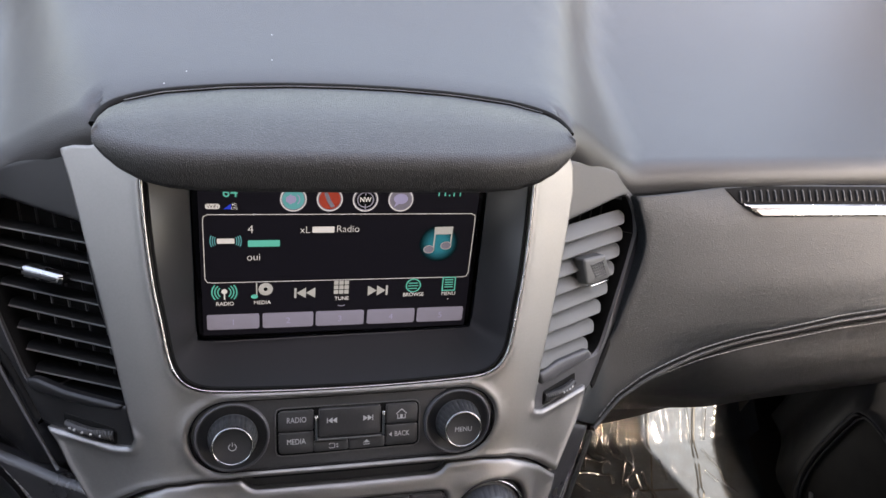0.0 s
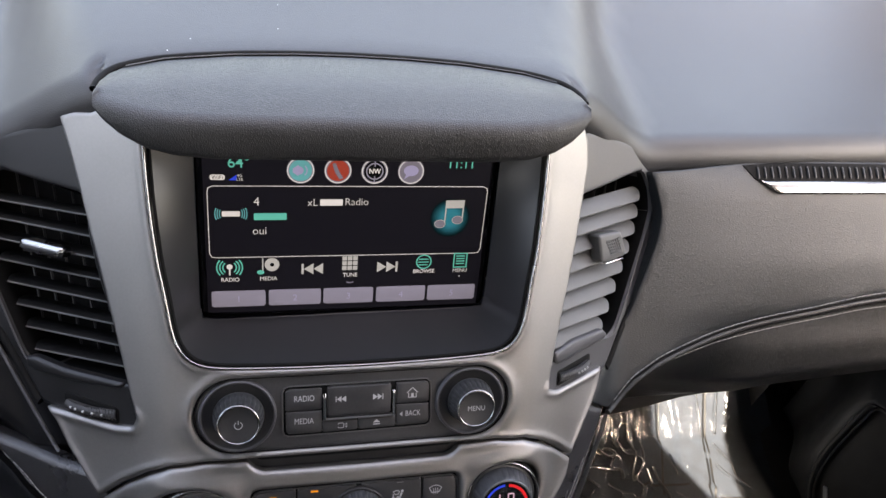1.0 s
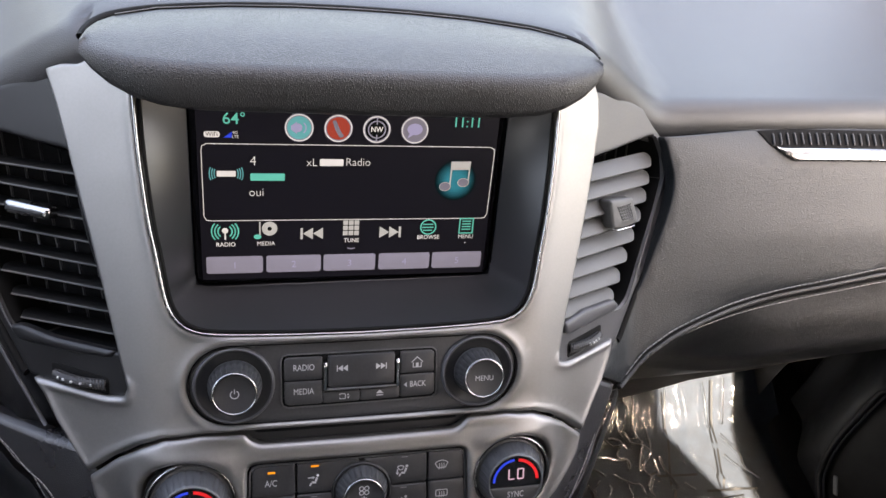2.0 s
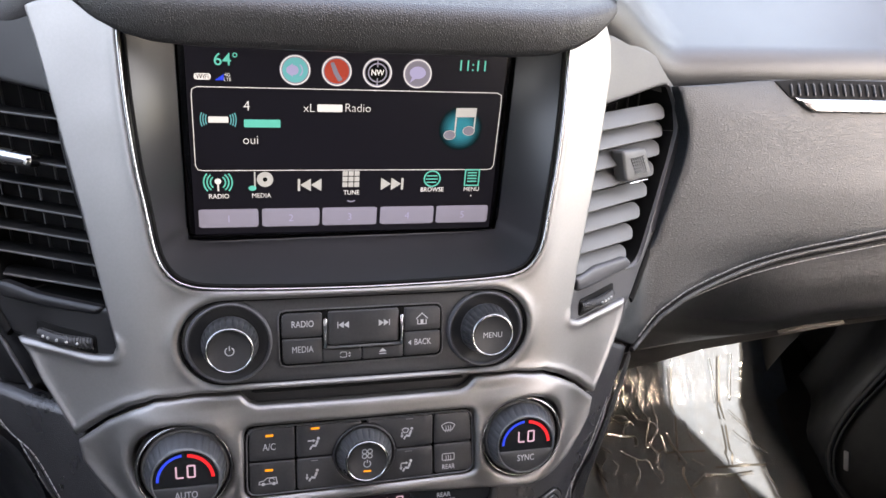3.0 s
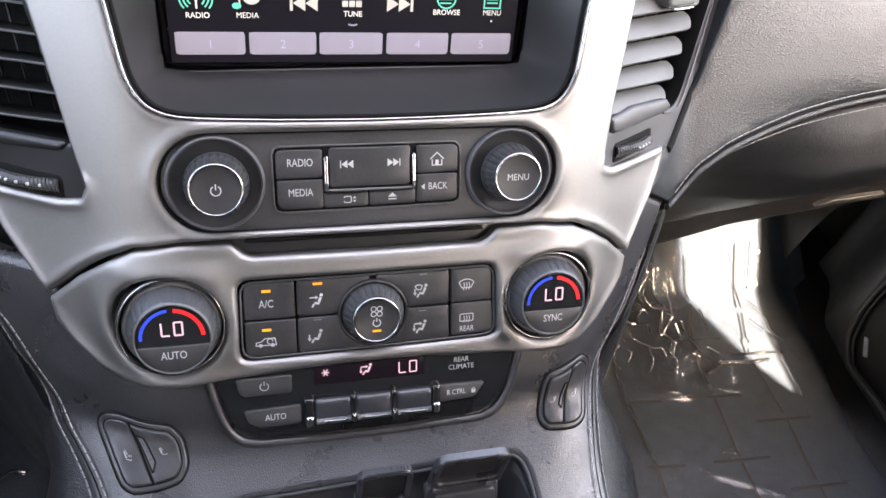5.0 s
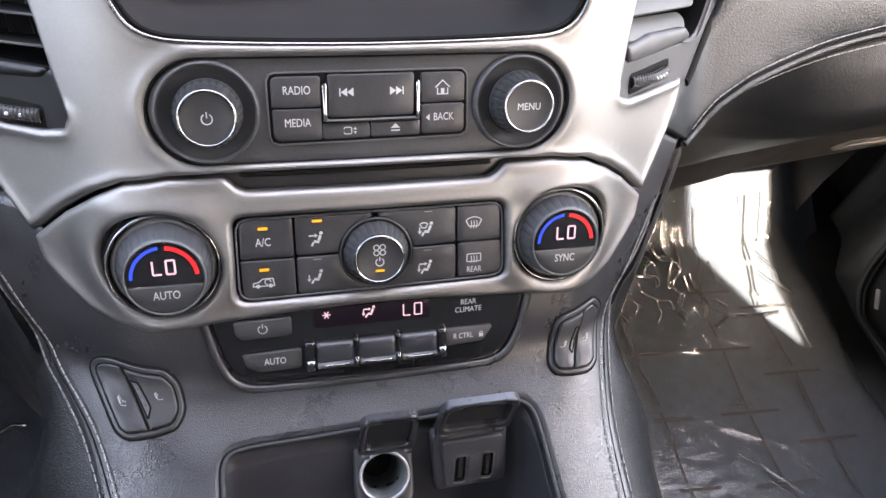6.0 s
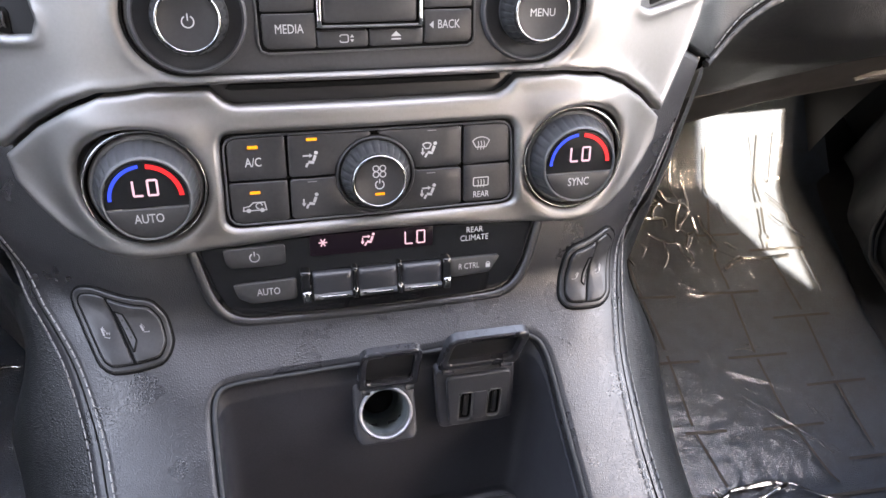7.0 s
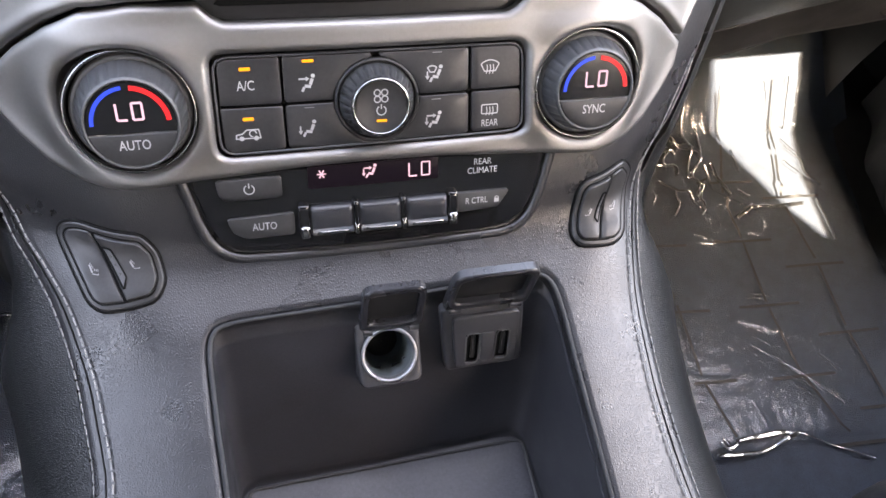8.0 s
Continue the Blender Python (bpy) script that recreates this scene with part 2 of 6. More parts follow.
def plate(outline, mapf, h=0.0, depth=0.004, bevel=0.0008, step=0.002, grid=0.006, holes=(), relief=None, rings=()):
    """A curved sheet with rounded edges and real thickness: an outline with holes in a surface's own coordinates,
    laid on mapf(u, v, height)."""
    loops = [resample(ccw(outline), step)] + [resample(ccw(q)[::-1], step) for q in holes]
    pts, edges = [], []
    for lp in loops:
        k = len(pts)
        pts.extend(lp)
        edges += [(k + i, k + (i + 1) % len(lp)) for i in range(len(lp))]
    nb = len(pts)
    for d in [bevel * 0.35, bevel, *rings]:
        for lp in loops:
            tan = np.roll(lp, -1, 0) - np.roll(lp, 1, 0)
            nor = np.stack([-tan[:, 1], tan[:, 0]], 1) / np.maximum(np.linalg.norm(tan, axis=1), 1e-9)[:, None]
            q = lp + nor * d
            ok = inside(q, loops[0])
            for other in loops[1:]:
                ok &= ~inside(q, other)
            for other in loops:
                ok &= away(q, other) > d * 0.9
            pts.extend(q[ok])
    lo, hi = loops[0].min(0), loops[0].max(0)
    if grid:
        gx, gy = np.meshgrid(np.arange(lo[0] + grid / 2, hi[0], grid), np.arange(lo[1] + grid / 2, hi[1], grid))
        g = np.stack([gx.ravel(), gy.ravel()], 1)
        ok = inside(g, loops[0])
        for other in loops[1:]:
            ok &= ~inside(g, other)
        g = g[ok]
        gap = max([bevel, *rings]) + grid * 0.35
        for other in loops:
            g = g[away(g, other) > gap] if len(g) else g
        pts.extend(g)
    res = geometry.delaunay_2d_cdt([Vector(p) for p in pts], edges, [], 1, 1e-7)
    v2 = np.array([tuple(p) for p in res[0]])
    tris = [tuple(f) for f in res[2]]
    cen = np.array([v2[list(f)].mean(0) for f in tris])
    keep = inside(cen, loops[0])
    for other in loops[1:]:
        keep &= ~inside(cen, other)
    tris = [f for f, k in zip(tris, keep) if k]
    d = np.min([away(v2, lp) for lp in loops], axis=0)
    hh = np.full(len(v2), h) - bevel * (1 - np.sqrt(np.clip(1 - (1 - np.clip(d / bevel, 0, 1)) ** 2, 0, 1)))
    if relief:
        hh = hh + relief(v2, [away(v2, lp) for lp in loops])
    verts = [mapf(u, v, k) for (u, v), k in zip(v2, hh)]
    faces = list(tris)
    for lp in loops:
        k, n = len(verts), len(lp)
        base = np.full(n, h - bevel)
        if relief:
            base = base + relief(lp, [away(lp, q) for q in loops])
        verts += [mapf(u, v, b) for (u, v), b in zip(lp, base)]
        verts += [mapf(u, v, h - depth) for u, v in lp]
        faces += [(k + n + i, k + n + (i + 1) % n, k + (i + 1) % n, k + i) for i in range(n)]
    return verts, faces


def lathe(o, ux, uy, n, profile, seg=48):
    """A turned body: profile of (radius, height) from its foot to the middle of its top."""
    o, ux, uy, n = (np.array(q, float) for q in (o, ux, uy, n))
    vs, fs = [], []
    for r, h in profile:
        vs += [o + ux * r * math.cos(a) + uy * r * math.sin(a) + n * h for a in np.linspace(0, 2 * math.pi, seg, endpoint=False)]
    for i in range(len(profile) - 1):
        for j in range(seg):
            k = (j + 1) % seg
            fs.append((i * seg + j, i * seg + k, (i + 1) * seg + k, (i + 1) * seg + j))
    return vs, fs


def ribbed(o, ux, uy, n, profile, count, lo, hi, depth):
    """A turned body whose side, between two heights, is cut by narrow upright grooves."""
    o, ux, uy, n = (np.array(q, float) for q in (o, ux, uy, n))
    cut = np.tile([1.0, 0.55, 0.0, 0.0, 0.0, 0.0, 0.0, 0.55], count)
    seg = len(cut)
    ang = np.arange(seg) * 2 * math.pi / seg
    vs, fs = [], []
    for r, h in profile:
        k = depth if lo <= h <= hi else 0.0
        vs += [o + ux * (r - k * c) * math.cos(a) + uy * (r - k * c) * math.sin(a) + n * h for a, c in zip(ang, cut)]
    for i in range(len(profile) - 1):
        for j in range(seg):
            k = (j + 1) % seg
            fs.append((i * seg + j, i * seg + k, (i + 1) * seg + k, (i + 1) * seg + j))
    return vs, fs


def sweep(pts, r, seg=8, closed=False, squash=1.0):
    """A round bar along points."""
    p = [Vector(q) for q in pts]
    vs, fs = [], []
    m = len(p)
    for i, q in enumerate(p):
        a, b = (p[i - 1], p[(i + 1) % m]) if closed else (p[max(i - 1, 0)], p[min(i + 1, m - 1)])
        t = (b - a).normalized()
        side = t.cross(Vector((0, -0.83, 0.56)))
        side = side.normalized() if side.length > 1e-4 else t.orthogonal().normalized()
        up = side.cross(t)
        vs += [q + side * r * math.cos(c) + up * r * squash * math.sin(c) for c in np.linspace(0, 2 * math.pi, seg, endpoint=False)]
    for i in range(m if closed else m - 1):
        for j in range(seg):
            k, w = (j + 1) % seg, (i + 1) % m
            fs.append((i * seg + j, i * seg + k, w * seg + k, w * seg + j))
    if not closed:
        fs += [tuple(range(seg)), tuple(reversed(range((m - 1) * seg, m * seg)))]
    return vs, fs


def loft(rows, close=False):
    """A sheet through rows of points of equal count."""
    n = len(rows[0])
    vs = [p for r in rows for p in r]
    fs = []
    for i in range(len(rows) - 1):
        for j in range(n if close else n - 1):
            k = (j + 1) % n
            fs.append((i * n + j, i * n + k, (i + 1) * n + k, (i + 1) * n + j))
    return vs, fs


def box(x0, y0, z0, x1, y1, z1):
    vs = [(x, y, z) for x in (x0, x1) for y in (y0, y1) for z in (z0, z1)]
    return vs, [(0, 1, 3, 2), (4, 6, 7, 5), (0, 4, 5, 1), (2, 3, 7, 6), (0, 2, 6, 4), (1, 5, 7, 3)]


def seam(pts, length=0.0040, gap=0.0009, r=0.00042):
    """Stitches along a line, as one body."""
    p = resample(pts, (length + gap) / 1.0, closed=False)
    out = []
    for a, b in zip(p[:-1], p[1:]):
        d = (b - a) * (length / (length + gap))
        lift = np.array((0, -0.3, 0.5)) * r
        out.append(sweep([a, a + d * 0.25 + lift, a + d * 0.75 + lift, a + d], r, 6))
    return join(*out)


def flat(loops, mapf, h):
    """Thin printed shapes on a surface."""
    vs, fs = [], []
    for lp in loops:
        lp = ccw(lp)
        k, n = len(vs), len(lp)
        vs += [mapf(u, v, h) for u, v in lp]
        fs.append(tuple(range(k, k + n)))
    return vs, fs


def stroke(pts, w):
    """A line of some width as closed shapes."""
    p = np.array(pts, float)
    p = p[np.concatenate([[True], np.linalg.norm(np.diff(p, axis=0), axis=1) > 1e-7])]
    ring = len(p) > 3 and np.linalg.norm(p[0] - p[-1]) < 1e-6
    left, right = [], []
    for i in range(len(p)):
        a = p[i] - p[i - 1] if i else (p[0] - p[-2] if ring else p[1] - p[0])
        b = p[i + 1] - p[i] if i < len(p) - 1 else (p[1] - p[0] if ring else a)
        a, b = a / np.linalg.norm(a), b / np.linalg.norm(b)
        n = np.array((-a[1] - b[1], a[0] + b[0]))
        n = n / max(np.linalg.norm(n), 1e-6)
        n = n * w / 2 / max(0.45, n @ np.array((-a[1], a[0])))
        left.append(p[i] + n)
        right.append(p[i] - n)
    return [left + right[::-1]]


def arc(u, v, r, a0, a1, w, n=24):
    t = np.radians(np.linspace(a0, a1, n))
    return [[(u + k * math.cos(a), v + k * math.sin(a)) for k, run in ((r + w / 2, t), (r - w / 2, t[::-1])) for a in run]]


def letters(body, mapf, u, v, size, h, wide=1.0, bold=0.0, align="CENTER"):
    if "M" in body:                                     # an M closes up when it is thickened
        bold = min(bold, 0.0)
    cu = bpy.data.curves.new("letters", "FONT")
    cu.body, cu.size, cu.align_x, cu.align_y, cu.offset = body, 1.0, align, "CENTER", bold
    cu.resolution_u = 3
    ob = new("letters", cu)
    me = bpy.data.meshes.new_from_object(ob)
    vs = [mapf(u + q.co.x * size * wide, v + q.co.y * size, h) for q in me.vertices]
    fs = [tuple(f.vertices) for f in me.polygons]
    bpy.data.objects.remove(ob)
    bpy.data.curves.remove(cu)
    bpy.data.meshes.remove(me)
    return vs, fs


SEGMENTS = {"L": "def", "O": "abcdef"}


def digits(body, mapf, u, v, w, hgt, gap, h, bar):
    """Seven-bar figures of a small display."""
    loops = []
    for i, c in enumerate(body):
        x, y = u + i * (w + gap), v
        ends = {"a": ((x, y + hgt), (x + w, y + hgt)), "b": ((x + w, y + hgt), (x + w, y + hgt / 2)), "c": ((x + w, y + hgt / 2), (x + w, y)),
                "d": ((x, y), (x + w, y)), "e": ((x, y), (x, y + hgt / 2)), "f": ((x, y + hgt / 2), (x, y + hgt)), "g": ((x, y + hgt / 2), (x + w, y + hgt / 2))}
        for s in SEGMENTS[c]:
            loops += stroke(ends[s], bar)
    return flat(loops, mapf, h)


def sitter(u, v, k, arrows):
    """The small sign of a seated figure with air arrows: head, back and legs."""
    lp = [circle(u + 0.30 * k, v + 0.55 * k, 0.17 * k, 10)]
    lp += stroke([(u + 0.24 * k, v + 0.32 * k), (u + 0.05 * k, v - 0.17 * k)], 0.25 * k)
    lp += stroke([(u + 0.10 * k, v - 0.33 * k), (u - 0.40 * k, v - 0.24 * k)], 0.24 * k)
    lp += stroke([(u - 0.44 * k, v - 0.34 * k), (u - 0.62 * k, v - 0.70 * k)], 0.20 * k)
    if "f" in arrows:
        lp += stroke([(u - 0.85 * k, v + 0.32 * k), (u - 0.2 * k, v + 0.32 * k)], 0.14 * k)
        lp.append([(u - 0.28 * k, v + 0.12 * k), (u + 0.0 * k, v + 0.32 * k), (u - 0.28 * k, v + 0.52 * k)])
    if "d" in arrows:
        lp += stroke([(u - 0.85 * k, v + 0.2 * k), (u - 0.85 * k, v - 0.3 * k)], 0.13 * k)
        lp.append([(u - 1.05 * k, v - 0.2 * k), (u - 0.65 * k, v - 0.2 * k), (u - 0.85 * k, v - 0.52 * k)])
    if "w" in arrows:
        lp += arc(u - 0.45 * k, v + 0.1 * k, 0.55 * k, 45, 135, 0.12 * k, 6)
        lp += stroke([(u - 0.85 * k, v + 0.5 * k), (u - 0.6 * k, v + 0.12 * k), (u - 0.25 * k, v + 0.12 * k), (u - 0.05 * k, v + 0.5 * k)], 0.1 * k)
    return lp


# ---- the forms of the dashboard ----
COS, SIN = math.cos(radians(34.02)), math.sin(radians(34.02))


def bend(x):
    k = abs(x) - 0.11
    return 0.67 * (k + math.sqrt(k * k + 0.012 ** 2)) / 2 - 0.00022


def face_y(x, z):
    """The front of the centre stack: leans 34 degrees, and its sides sweep back."""
    return -0.084 - 0.675 * (0.614 - z) + bend(x)


def face(x, s, h):
    z = 0.57 + COS * s
    n = Vector((0.67 * (0.5 + 0.5 * (abs(x) - 0.11) / math.sqrt((abs(x) - 0.11) ** 2 + 0.012 ** 2)) * (1 if x > 0 else -1), -1, 0.675)).normalized()
    return Vector((x, face_y(x, z), z)) + n * h


def on(pts):
    """Places on the stack given as (x, height) in the face's own coordinates."""
    return [(x, (z - 0.57) / COS) for x, z in pts]


FACE_N = Vector((0, -COS, SIN))
FACE_UP = Vector((0, SIN, COS))

# the console's leather: the stack's slope, then a bow to nearly level
BOW = spline([(face_y(0, 0.57), 0.57), (face_y(0, 0.53), 0.53), (face_y(0, 0.505), 0.505), (-0.167, 0.4895), (-0.1815, 0.4830), (-0.201, 0.4780),
              (-0.230, 0.4710), (-0.300, 0.4580), (-0.400, 0.4470), (-0.560, 0.4400)], 8)
BOW_Q = -np.concatenate([[0], np.cumsum(np.linalg.norm(np.diff(BOW, axis=0), axis=1))])


def bow(x, q, h):
    if q >= -0.06:
        return face(x, q, h)
    y, z = np.interp(-q, -BOW_Q, BOW[:, 0]), np.interp(-q, -BOW_Q, BOW[:, 1])
    y2, z2 = np.interp(-q + 0.004, -BOW_Q, BOW[:, 0]), np.interp(-q + 0.004, -BOW_Q, BOW[:, 1])
    fade = min(1, max(0, (z - 0.455) / 0.035))
    n = Vector((0, z2 - z, y - y2)).normalized()
    if n.z < 0:
        n = -n
    return Vector((x, y + bend(x) * fade, z)) + n * h


def drop(pts):
    """(x, height) on the leather in its own coordinates."""
    zz, qq = BOW[::-1, 1], BOW_Q[::-1]
    return [(x, (z - 0.57) / COS if z > 0.525 else float(np.interp(z, zz, qq))) for x, z in pts]


LEAN = radians(20)


def pane(u, v, h):
    """The screen's plane."""
    return Vector((u, v * math.sin(LEAN) - h * math.cos(LEAN), 0.70 + v * math.cos(LEAN) + h * math.sin(LEAN)))


def ease(a, b, x):
    t = min(1, max(0, (x - a) / (b - a)))
    return t * t * (3 - 2 * t)


def top_z(x, y):
    """The top of the dashboard: a raised middle, and lower pads to both sides."""
    edge = 0.128 + 0.32 * max(0, y - 0.03)
    wide = 0.095 - 0.25 * min(0.15, max(0, y - 0.03))
    return 0.7562 - 0.052 * ease(edge, edge + wide, abs(x)) + 0.05 * ease(0.1, 0.6, y)


def top(x, y, h):
    e = 0.003
    n = Vector((top_z(x - e, y) - top_z(x + e, y), top_z(x, y - e) - top_z(x, y + e), 2 * e)).normalized()
    return Vector((x, y, top_z(x, y))) + n * h


DASH_Z = [0.475, 0.488, 0.500, 0.515, 0.535, 0.555, 0.575, 0.590, 0.605, 0.632, 0.675, 0.690, 0.720]
DASH_Y = [0.020, 0.006, -0.007, -0.022, -0.042, -0.050, -0.042, -0.0315, -0.024, -0.009, 0.023, 0.045, 0.090]


def fold(x):
    return float(np.interp(x, [0.165, 0.197, 0.2134, 0.2361, 0.2603, 0.2847, 0.3094, 0.333, 0.4129, 0.6, 0.95],
                           [0.5603, 0.5430, 0.5585, 0.5685, 0.5745, 0.5800, 0.5845, 0.5885, 0.6008, 0.6175, 0.636]))


def dash_low(x):
    """The lower edge of the passenger's roll."""
    return float(np.interp(x, [0.165, 0.200, 0.250, 0.289, 0.3266, 0.3707, 0.4367, 0.4928, 0.60, 0.95], [0.535, 0.440, 0.395, 0.4045, 0.4255, 0.4424, 0.4531, 0.4633, 0.475, 0.490]))


def dash_y(x, z):
    low, f = dash_low(x), fold(x)
    under = max(0, low - z)
    z = max(z, low)
    zz = z if z > 0.60 else 0.475 + (z - low) / (0.60 - low) * 0.125
    k = ease(0.19, 0.34, x)
    far = float(np.interp(zz, DASH_Z, DASH_Y))
    near = face_y(min(x, 0.2), max(z, f)) + 0.55 * max(0, f - z)
    return near * (1 - k) + far * k + 0.27 * under


# ---- setting: ground, floor, body ----
g = mesh("ground", [(-300, -300, -0.42), (300, -300, -0.42), (300, 300, -0.42), (-300, 300, -0.42)], [(0, 1, 2, 3)], asphalt)
tagged(new("ground", g), "unseen blue-grey ground outside, tinted to cool bounced light", "ground", kind="structure")


def floor_z(x, y):
    z = 0.07 + 0.0022 * noise.noise((x * 9, y * 9, 0))
    return z + 0.55 * max(0, y - 0.165) + 1.1 * max(0, y - 0.30)


fx, fy = np.linspace(-0.72, 0.72, 73), np.linspace(-1.2, 0.56, 89)
part("floor", mesh("floor", *loft([[(x, y, floor_z(x, y)) for x in fx] for y in fy]), carpet))
tagged(bpy.data.objects["floor"], "dark grey carpeted car floor rising to the toe board", "floor", kind="structure")
for side, s in (("east", 1), ("west", -1)):
    prof = spline([(0.716, -0.40), (0.800, -0.40), (0.800, 0.06), (0.775, 0.075), (0.725, 0.076), (0.690, 0.076), (0.663, 0.070), (0.645, 0.055)], 5)
    rows = [[(s * (x + 0.42 * max(0, y - 0.02) ** 1.3 - 0.018 * min(0, y)), y, z) for x, z in prof] for y in np.linspace(-1.2, 0.34, 24)]
    ob = part("trim_sill_" + side, mesh("trim_sill", *loft(rows), trim_black))
    tagged(ob, "black plastic door sill trim beside the carpet", "sill trim", kind="structure")
    rows = [[(s * (0.672 + 0.10 * ease(0.1, 0.5, z) + 0.02 * math.sin(6 * y)), y, z) for z in np.linspace(0.05, 0.72, 14)] for y in np.linspace(0.20, 0.62, 12)]
    ob = part("wall_kick_" + side, mesh("wall_kick", *loft(rows), trim_black))
    tagged(ob, "dark plastic kick panel at the end of the footwell", "kick panel", kind="structure")
    # made-up sills: east shapes the sun patch, west raised to dim that side
    sill = [(-0.555, 0.835), (-0.42, 0.800), (-0.31, 0.728), (-0.15, 0.656), (0.0, 0.66), (0.06, 0.735)] if s > 0 else [(-0.555, 0.90), (0.06, 0.84)]
    front = rounded(sill + [(0.40, 0.775), (0.10, 1.02), (-0.36, 1.295), (-0.660, 1.295), (-0.648, 1.18), (-0.620, 1.01)], 0.012)
    behind = rounded([(-2.05, 0.86), (-1.06, 0.86), (-1.06, 1.27), (-1.95, 1.25)], 0.05)
    side_map = lambda u, v, h, s=s: Vector((s * (0.80 - h), u, v))
    skin = plate([(-2.35, -0.30), (0.66, -0.30), (0.66, 0.74), (0.20, 1.00), (-0.34, 1.322), (-2.35, 1.322)], side_map, 0.005, 0.012, 0.002, 0.03, 0.0, holes=[front, behind])
    ob = part("wall_" + side, mesh("wall", *skin, shell, False))
    tagged(ob, "unseen dark car side, openings cut to shape the light", "wall", kind="structure")
tagged(part("wall_north", mesh("wall", *box(-0.92, 0.56, -0.30, 0.92, 0.70, 0.78), shell, False)), "firewall behind the dashboard", "wall", kind="structure")
# plain box out of view, standing in for seat backs to block light
tagged(part("wall_south", mesh("wall", *box(-0.80, -1.2, 0.0, 0.80, -1.1, 0.95), shell, False)), "unseen plain dark wall closing the front cabin", "wall", kind="structure")
# added out of view to keep bright sky behind out of reflections
tagged(part("wall_rear", mesh("wall", *box(-0.80, -2.42, -0.30, 0.80, -2.36, 1.32), shell, False)), "unseen dark wall closing the rear, blocks the sky", "wall", kind="structure")
# roof out of view; lining darkened to dull reflections in the dash
tagged(part("ceiling", mesh("ceiling", *box(-0.83, -2.4, 1.325, 0.83, -0.11, 1.38), liner, False)), "unseen dark headliner, blocks and dims overhead light", "ceiling", kind="structure")
for s in (1, -1):
    pil = sweep([(s * 0.86, 0.62, 0.76), (s * 0.82, 0.16, 1.06), (s * 0.76, -0.42, 1.36)], 0.045, 10)
    tagged(part("trim_pillar", mesh("trim_pillar", *pil, liner)), "dark grey windscreen pillar trim", "pillar", kind="structure")

# ---- dashboard ----
dashboard = thing("dashboard", (0, 0.25, 0.5), "black grained vinyl dashboard with a stitched passenger panel", "dashboard")
back = [(0.1430, 0.0185), (0.1385, 0.0250), (0.1300, 0.0385), (0.1060, 0.0485), (0.070, 0.0560), (0.033, 0.0595), (0.0, 0.0603)]
lip = [(0.1475, 0.0195), (0.158, 0.021), (0.172, 0.0245), (0.200, 0.032), (0.222, 0.0365), (0.250, 0.039), (0.310, 0.0415), (0.450, 0.048), (0.92, 0.072)]


def pad_edge(p, d):
    """The edge beside the hood is sharp, the front lip round."""
    k = np.clip(d[0] / 0.018, 0, 1)
    near = (np.abs(p[:, 0]) < 0.140) & (p[:, 1] < 0.08)
    return np.where(near, 0.0165 * (1 - np.sqrt(np.clip(1 - (1 - k) ** 2, 0, 1))), 0.0)


half = [(0.92, 0.60)] + list(spline(lip[::-1], 6))[:-1] + list(spline(lip[:1] + back, 6))
outline = [tuple(p) for p in half] + [(-x, y) for x, y in reversed(half[:-1])]
part("top_pad", mesh("top_pad", *plate(outline, top, 0, 0.026, 0.018, 0.004, 0.014, relief=pad_edge, rings=(0.0004, 0.0012, 0.0025, 0.0045, 0.0090, 0.0120, 0.0150, 0.0200)), vinyl_top), dashboard, "grained black pad with a dull sky sheen")
for k, (x, y) in enumerate([(-0.043, 0.084), (-0.042, 0.115), (-0.094, 0.067), (-0.106, 0.053)]):
    fleck = lathe(top(x, y, 0), (1, 0, 0), (0, 1, 0), (0, 0, 1), [(0.00045, 0), (0.0004, 0.0002), (0.0001, 0.0003)], 7)
    part("dust_fleck", mesh("dust_fleck", *fleck, print_white), dashboard, "white fleck of dust")

# the passenger's panel, its stitched fold and the lower lip
SEAM_X = [0.165, 0.1705, 0.188, 0.203, 0.219, 0.2245]
SEAM_Z = [0.5605, 0.5625, 0.581, 0.600, 0.617, 0.688]


def dash_rows(lo, hi, xs, n):
    return [[Vector((x, dash_y(x, z), z)) for x, z in ((x, lo(x) + (hi(x) - lo(x)) * k / n) for x in xs)] for k in range(n + 1)]


dx = np.concatenate([np.linspace(0.193, 0.34, 40), np.linspace(0.345, 0.92, 50)])
ux = np.concatenate([np.linspace(0.166, 0.2245, 22), np.linspace(0.2255, 0.34, 32), np.linspace(0.345, 0.92, 50)])


def seam_top(x):
    return float(np.interp(x, SEAM_X, SEAM_Z)) if x < 0.2250 else 0.6895


part("lower_roll", mesh("lower_roll", *loft(dash_rows(dash_low, lambda x: fold(x) - 0.0032, dx, 26)), vinyl_roll), dashboard, "black pebble-grained roll under the seam")
rows = [[Vector((x, dash_y(x, dash_low(x)) + back_, dash_low(x) + up)) for x in dx] for back_, up in ((0.26, -0.060), (0.024, -0.060), (0.0165, -0.057), (0.0150, -0.052), (0.0060, -0.020), (0.0012, 0.0))]
part("lower_lip", mesh("lower_lip", *loft(rows), trim_black), dashboard, "smooth dark plastic lower panel")
lip_map = lambda x, z, h: Vector((x, dash_y(x, dash_low(x)) + 0.27 * (dash_low(x) - z) - h, z))
part("latch", mesh("latch", *plate([(0.438, 0.4145), (0.452, 0.4235), (0.508, 0.4275), (0.510, 0.4205)], lip_map, 0.004, 0.006, 0.001, 0.003, 0.01), slat_grey), dashboard, "light grey plastic latch under the roll")
edge_line = [Vector((x, dash_y(x, dash_low(x)) - 0.0004, dash_low(x))) for x in dx]
